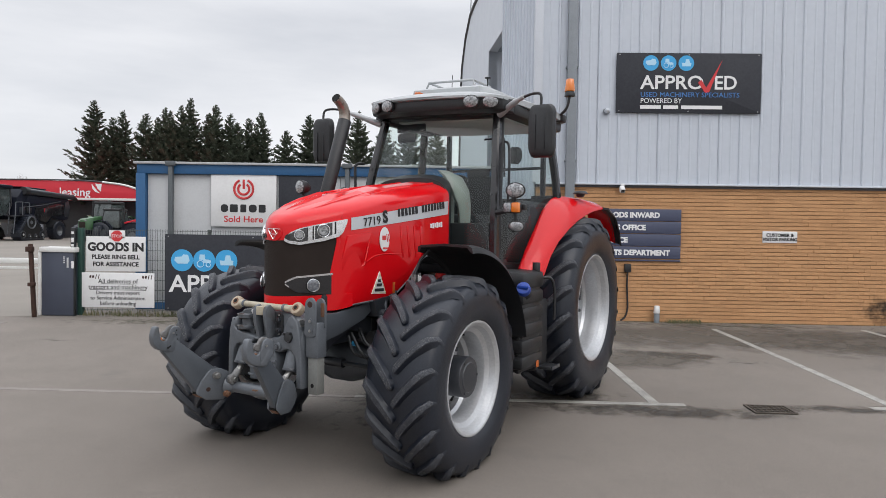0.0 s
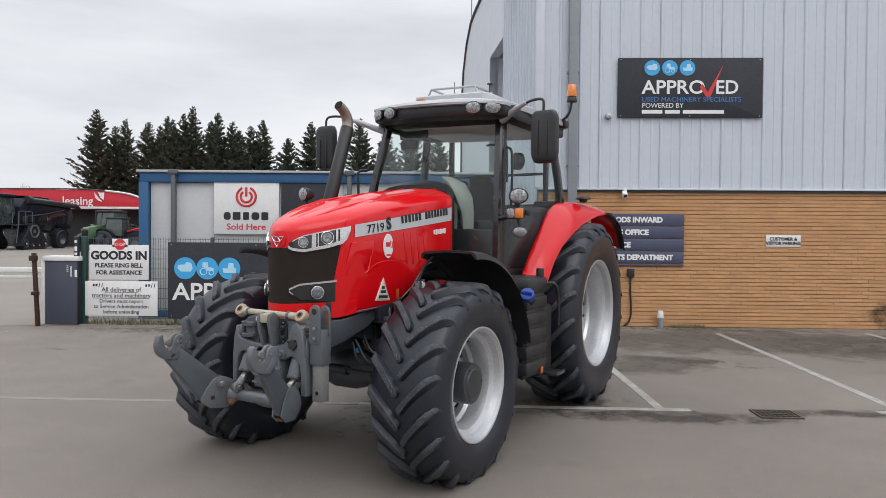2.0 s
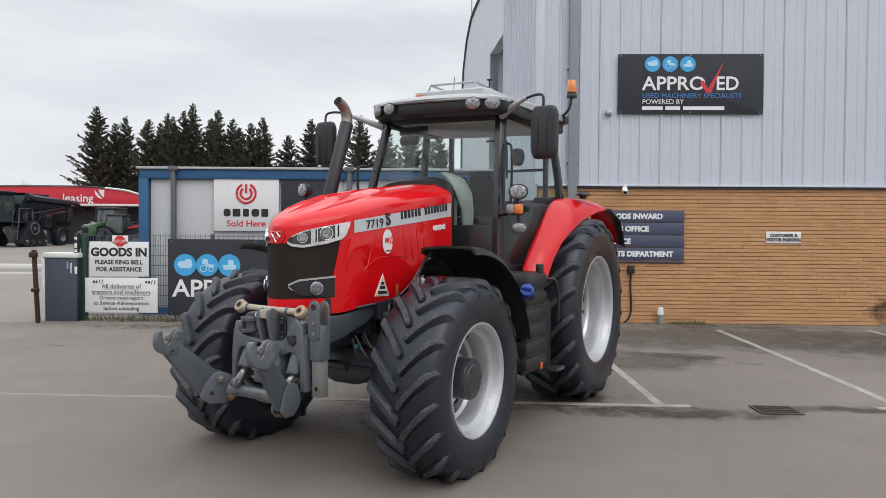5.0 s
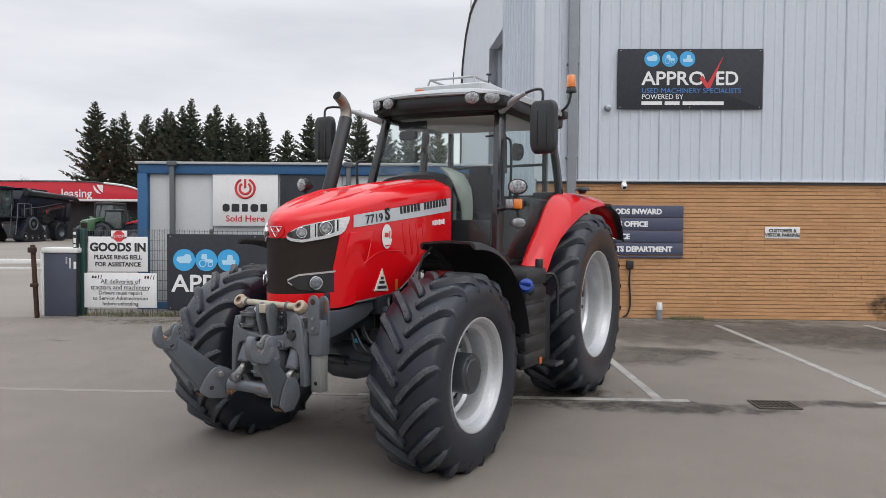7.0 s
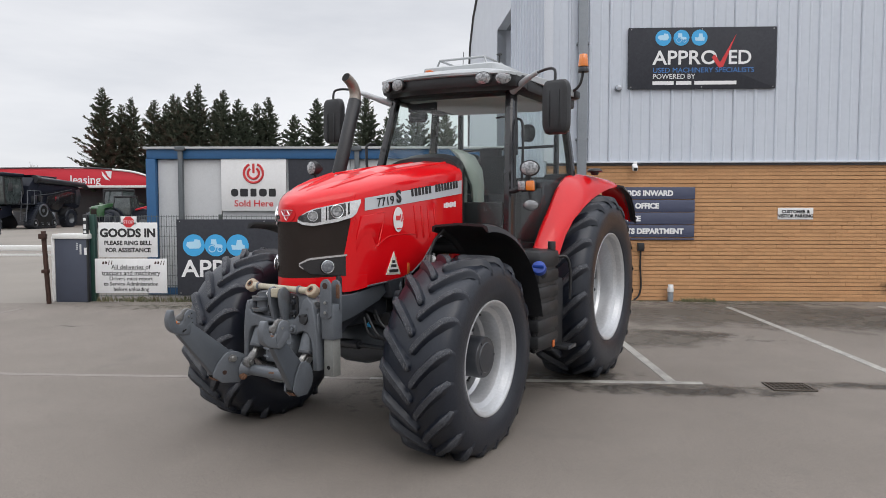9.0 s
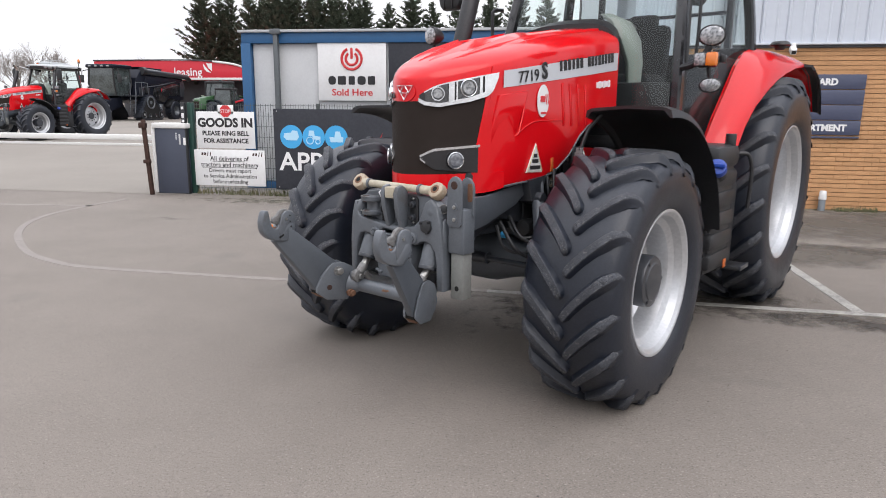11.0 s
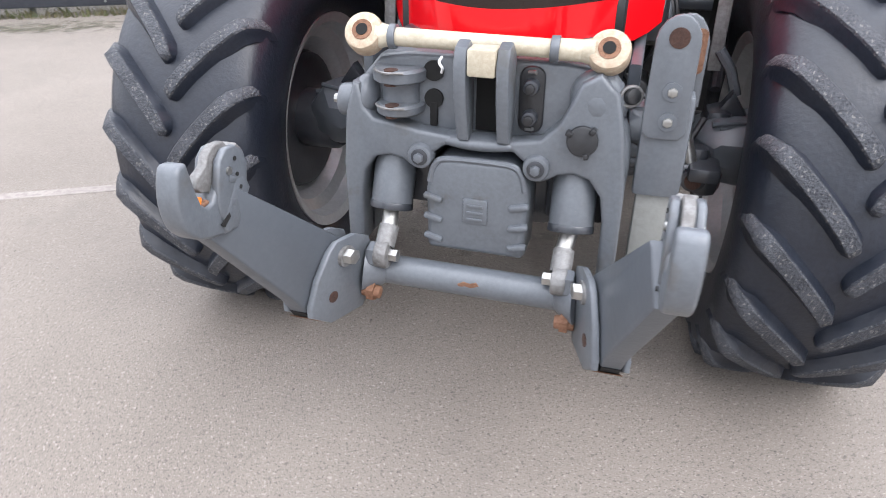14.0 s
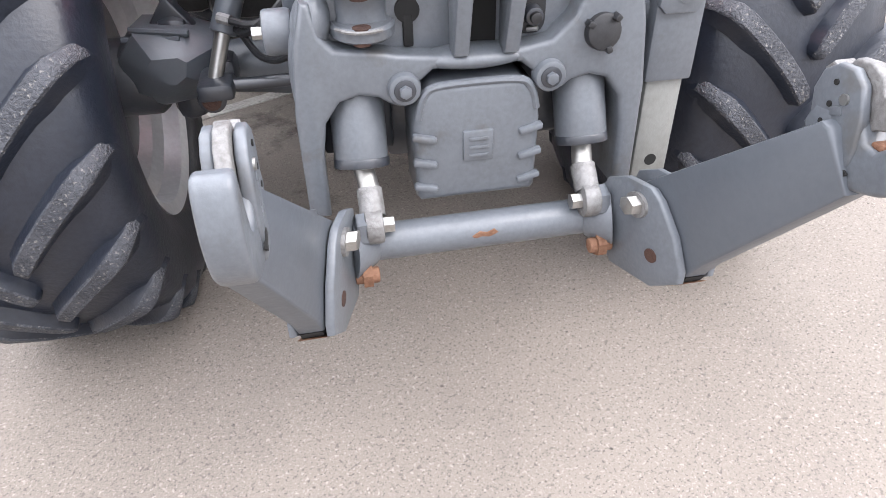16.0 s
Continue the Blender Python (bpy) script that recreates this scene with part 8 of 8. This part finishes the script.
harvester(pose(-32.11, 48.32, yard_z(48.5), 0, 0, -3.5))
far_tractor(pose(-24.3, 45.6, yard_z(45.6), 0, 0, -11), M_GREEN_PAINT, "green farm tractor parked in the yard")
far_tractor(pose(-21.7, 46.0, yard_z(46), 0, 0, 92) @ Matrix.Scale(0.82, 4), M_DARKBODY, "low dark loader tractor with a red loader arm", True)
far_tractor(pose(-25.4, 50.0, yard_z(51), 0, 0, 40), M_GREEN_PAINT, "green farm tractor parked behind the loader")

# long red awning with a bowed top, open in front
AWN_Y = 56.0
awn = empty("awning", pose(-43.0, AWN_Y, yard_z(AWN_Y)), "long red awning with white lettering behind the machines", "awning")
AZ = -yard_z(AWN_Y)
pts = [(2.6, AZ + 4.1), (20.5, AZ + 4.1), (20.5, AZ + 4.1), (17.6, AZ + 4.75), (15.8, AZ + 5.28), (14.0, AZ + 5.52), (12.0, AZ + 5.64), (8.0, AZ + 5.66), (2.6, AZ + 5.62)]
part("canopy", prism([q for k, q in enumerate(pts) if k != 2], "y", 0, 4.0, 0.04), M_FAR_RED, awn, "red canopy")
part("roof_edge", sweep(bend([(14.4, -0.02, AZ + 5.54), (12.0, -0.02, AZ + 5.69), (8.0, -0.02, AZ + 5.71), (2.6, -0.02, AZ + 5.67)]), 0.06, seg=6), M_DARK_TRIM, awn, "dark roof edge")
part("white_edge", sweep(bend([(20.4, -0.02, AZ + 4.15), (17.6, -0.02, AZ + 4.80), (15.8, -0.02, AZ + 5.33), (13.9, -0.02, AZ + 5.57)]), 0.09, seg=6), M_BOOM, awn, "pale weathered roof edge")
part("white_band", box((14.6, -0.03, AZ + 4.11), (11.0, 0.06, 0.20), 0.02), M_BOOM, awn, "white lower band")
# added sheet, dark so that its colour gives the awning's shade
part("back_shade", box((11.5, 3.9, (AZ + 4.1) / 2), (17.8, 0.1, AZ + 4.1), 0.01), M_DARK_TRIM, awn, "added dark sheet for the shade under the awning")
lettering("lettering", "leasing", 1.0, Matrix.Translation((12.87, -0.03, AZ + 4.36)) @ FRONT, M_LETTER, awn, "RIGHT", bold=0.012)
part("printed_leaf", prism([(12.98, AZ + 5.42), (13.05, AZ + 5.0), (13.3, AZ + 4.72), (13.68, AZ + 4.62), (13.42, AZ + 4.88), (13.22, AZ + 5.12)], "y", -0.04, -0.03), M_LETTER, awn)
part("printed_leaf", prism([(13.28, AZ + 5.45), (13.5, AZ + 5.40), (13.84, AZ + 5.42), (13.78, AZ + 4.75), (13.5, AZ + 5.0)], "y", -0.04, -0.03), M_LETTER, awn)
for x in (2.8, 8.5, 14.3, 20.2):
    part("post", box((x, 0.4, (AZ + 4.1) / 2), (0.2, 0.2, AZ + 4.1), 0.02), M_PIPE, awn)


# ---- trees ----
def conifer(m, height, spread, slope, seed, label):
    """A ragged cypress: a tapered trunk, upswept limbs of uneven reach, each a plume of small flat sprays, so that gaps stay between them."""
    r = random.Random(seed)
    t = empty("conifer_tree", m, label, "tree", "conifer row")
    part("trunk", sweep([(0, 0, 0), (0.05, 0, height * 0.5), (0, 0.05, height * 0.985)], [0.26, 0.13, 0.02], seg=8), M_BARK, t)
    v, f = [], []

    def spray(px, py, pz, da, el, ln, w):
        dx, dy, dz = math.cos(da) * math.cos(el) * ln, math.sin(da) * math.cos(el) * ln, math.sin(el) * ln
        sx, sy, sz = -math.sin(da) * w, math.cos(da) * w, r.uniform(-0.9, 0.9) * w
        j = len(v)
        v.extend(((px, py, pz), (px + dx * 0.45 + sx, py + dy * 0.45 + sy, pz + dz * 0.45 + sz), (px + dx, py + dy, pz + dz), (px + dx * 0.45 - sx, py + dy * 0.45 - sy, pz + dz * 0.45 - sz)))
        f.append((j, j + 1, j + 2, j + 3))

    lean = r.uniform(-0.025, 0.025)
    limbs = int(height * 11)
    for k in range(limbs):
        down = ((k + r.random()) / limbs) ** 1.1
        z = height * (1 - 0.80 * down) - 0.15
        reach = min(spread, 0.06 + slope * (height - z)) * r.choice((0.62, 0.78, 0.9, 0.96, 1.05))
        a = k * 2.399 + r.uniform(-0.5, 0.5)
        rise = r.uniform(0.12, 0.50) * (1 - 0.14 * reach)
        n = int(reach * 22) + 6
        for i in range(n):
            u = (i + r.random()) / n
            px, py = math.cos(a) * reach * u + lean * z, math.sin(a) * reach * u
            pz = z + reach * (rise * u + 0.22 * u * u) - 0.30 * reach
            ln = min(0.30 + 0.30 * (1 - u), 0.16 + 0.35 * reach) * r.uniform(0.7, 1.3)
            side = r.choice((-1, 1)) * r.uniform(0.1, 0.9)
            spray(px, py, pz + r.uniform(-0.10, 0.06), a + side, r.uniform(0.1, 0.9), ln, ln * r.uniform(0.16, 0.30))
    # the leader, a thin broken spire
    for k in range(60):
        u = k / 60
        z = height * (0.84 + 0.165 * u)
        spray(lean * z, 0, z - 0.15, r.uniform(0, 6.28), r.uniform(0.5, 1.2), 0.16 + 0.26 * (1 - u) * r.uniform(0.5, 1.2), 0.05)
    raw("crown", v, f, M_LEAF, t, "dark green crown with ragged tips")
    return t


rng = random.Random(11)
TREE_Y = 63.0
# (x, height of the tip over the yard's datum, reach, slope)
spots = [(-33.3, 13.9, 4.0, 0.44), (-31.8, 12.3, 2.6, 0.42), (-30.85, 13.0, 2.6, 0.36), (-28.85, 12.7, 2.8, 0.44), (-27.7, 12.35, 2.6, 0.36), (-27.0, 13.3, 2.4, 0.34), (-26.2, 12.95, 2.6, 0.36),
         (-25.05, 13.55, 2.8, 0.36), (-24.15, 14.25, 2.8, 0.33), (-22.6, 12.9, 2.8, 0.40), (-22.0, 13.55, 2.8, 0.36), (-20.6, 12.75, 2.6, 0.42), (-19.7, 11.9, 2.6, 0.40), (-18.6, 12.45, 2.8, 0.46),
         (-17.5, 13.0, 2.8, 0.40), (-15.2, 11.2, 2.8, 0.46), (-13.3, 12.9, 2.8, 0.44), (-11.1, 11.4, 2.8, 0.46), (-8.4, 13.2, 3.0, 0.44), (-6.0, 12.1, 3.0, 0.46), (-3.4, 12.6, 3.0, 0.46), (-0.6, 11.8, 3.0, 0.46)]
for i, (x, tip, reach, slope) in enumerate(spots):
    z = yard_z(TREE_Y)
    conifer(pose(x, TREE_Y + rng.uniform(-0.6, 0.6), z), tip - z, reach, slope, 100 + i, "tall dark green cypress in a dense row")


def bare_tree(m, height, spread, seed, label):
    r = random.Random(seed)
    t = empty("bare_tree", m, label, "tree")
    bm = sweep([(0, 0, 0), (0.1, 0, height * 0.25), (0, 0.1, height * 0.45)], [0.25, 0.18, 0.12], seg=6)
    part("trunk", bm, M_BARK, t)
    v, f = [], []
    def twig(p, d, ln, rad, depth):
        q = p + d * ln
        s = d.orthogonal().normalized()
        u = d.cross(s)
        j = len(v)
        for c, k in ((p, rad), (q, rad * 0.6)):
            for a in (0, 2.094, 4.189):
                v.append(tuple(c + (s * math.cos(a) + u * math.sin(a)) * k))
        for k in range(3):
            f.append((j + k, j + (k + 1) % 3, j + 3 + (k + 1) % 3, j + 3 + k))
        if depth:
            for _ in range(4 if depth > 1 else 5):
                nd = (d + Vector((r.uniform(-1, 1), r.uniform(-1, 1), r.uniform(-0.3, 0.8))) * 0.75).normalized()
                twig(p + d * ln * r.uniform(0.45, 1.0), nd, ln * r.uniform(0.5, 0.8), rad * 0.55, depth - 1)
    for _ in range(17):
        a = r.uniform(0, 6.28)
        twig(Vector((0, 0, height * r.uniform(0.2, 0.45))), Vector((math.cos(a) * 0.8, math.sin(a) * 0.8, r.uniform(0.5, 1.2))).normalized(), spread * 0.5, 0.06, 3)
    raw("branches", v, f, M_TWIG, t, "pale leafless twigs")
    return t


bare_tree(pose(-61, 75, yard_z(75)), 10.0, 4.6, 21, "pale leafless tree beyond the yard")
bare_tree(pose(-66.5, 77, yard_z(77)), 9.6, 4.6, 22, "pale leafless tree beyond the yard")
bare_tree(pose(-48.6, 76, yard_z(76)), 8.6, 3.4, 23, "pale leafless tree beyond the yard")
verts, faces = [], []
for k in range(60):
    x = -300 + 10 * k
    h = rng.uniform(1.5, 3.5)
    j = len(verts)
    verts += [(x, 190, 0), (x + 10, 190, 0), (x + 10, 190, h + rng.uniform(-0.5, 0.5)), (x + 5, 190, h + rng.uniform(0, 1.2)), (x, 190, h)]
    faces.append((j, j + 1, j + 2, j + 3, j + 4))
tagged(raw("backdrop", verts, faces, M_TWIG), "distant hedge line on the horizon", "hedge", "", "structure")

# ---- bricks ----
BL, BH, JOINT, BED = 0.2235, 0.0645, 0.0015, 0.0105
def brick_mesh(length, name):
    bm = box((length / 2, 0, BH / 2), (length, 0.030, BH), 0.004, seg=1)
    me = bpy.data.meshes.new(name)
    bm.to_mesh(me)
    bm.free()
    me.materials.append(M_BRICK)
    return me


whole, half_b = brick_mesh(BL, "brick"), brick_mesh(BL / 2 - JOINT / 2, "half_brick")
rng = random.Random(8)
verts, faces = [], []
near = []
for row in range(36):
    z = 0.012 + row * (BH + BED)
    if z + BH > CLAD_Z - 0.03:
        break
    x = LEFT + 0.03 - (BL + JOINT) * (0.5 if row % 2 else 0)
    while x < 5.6:
        if x >= LEFT:
            near.append((row, x, z))
        x += BL + JOINT
chosen = [b for b in near if -0.2 < b[1] < 4.3 and 5 <= b[0] < 21]
chosen = set(sorted(chosen, key=lambda b: (abs(b[0] - 13), b[1]))[:300])
for b in near:
    row, x, z = b
    y = 0.004 + rng.uniform(-0.002, 0.002)
    if b in chosen:
        ob = new("brick", whole)
        ob.parent = wall
        ob.location = (x, y, z)
    else:
        j = len(verts)
        x1 = x + BL
        verts += [(x, y - 0.015, z), (x1, y - 0.015, z), (x1, y - 0.015, z + BH), (x, y - 0.015, z + BH), (x, y + 0.012, z), (x1, y + 0.012, z), (x1, y + 0.012, z + BH), (x, y + 0.012, z + BH)]
        faces += [(j, j + 1, j + 2, j + 3), (j, j + 4, j + 5, j + 1), (j + 1, j + 5, j + 6, j + 2), (j + 2, j + 6, j + 7, j + 3), (j + 3, j + 7, j + 4, j)]
tagged(raw("brickwork", verts, faces, M_BRICK, wall), "", "", "", "stuff")
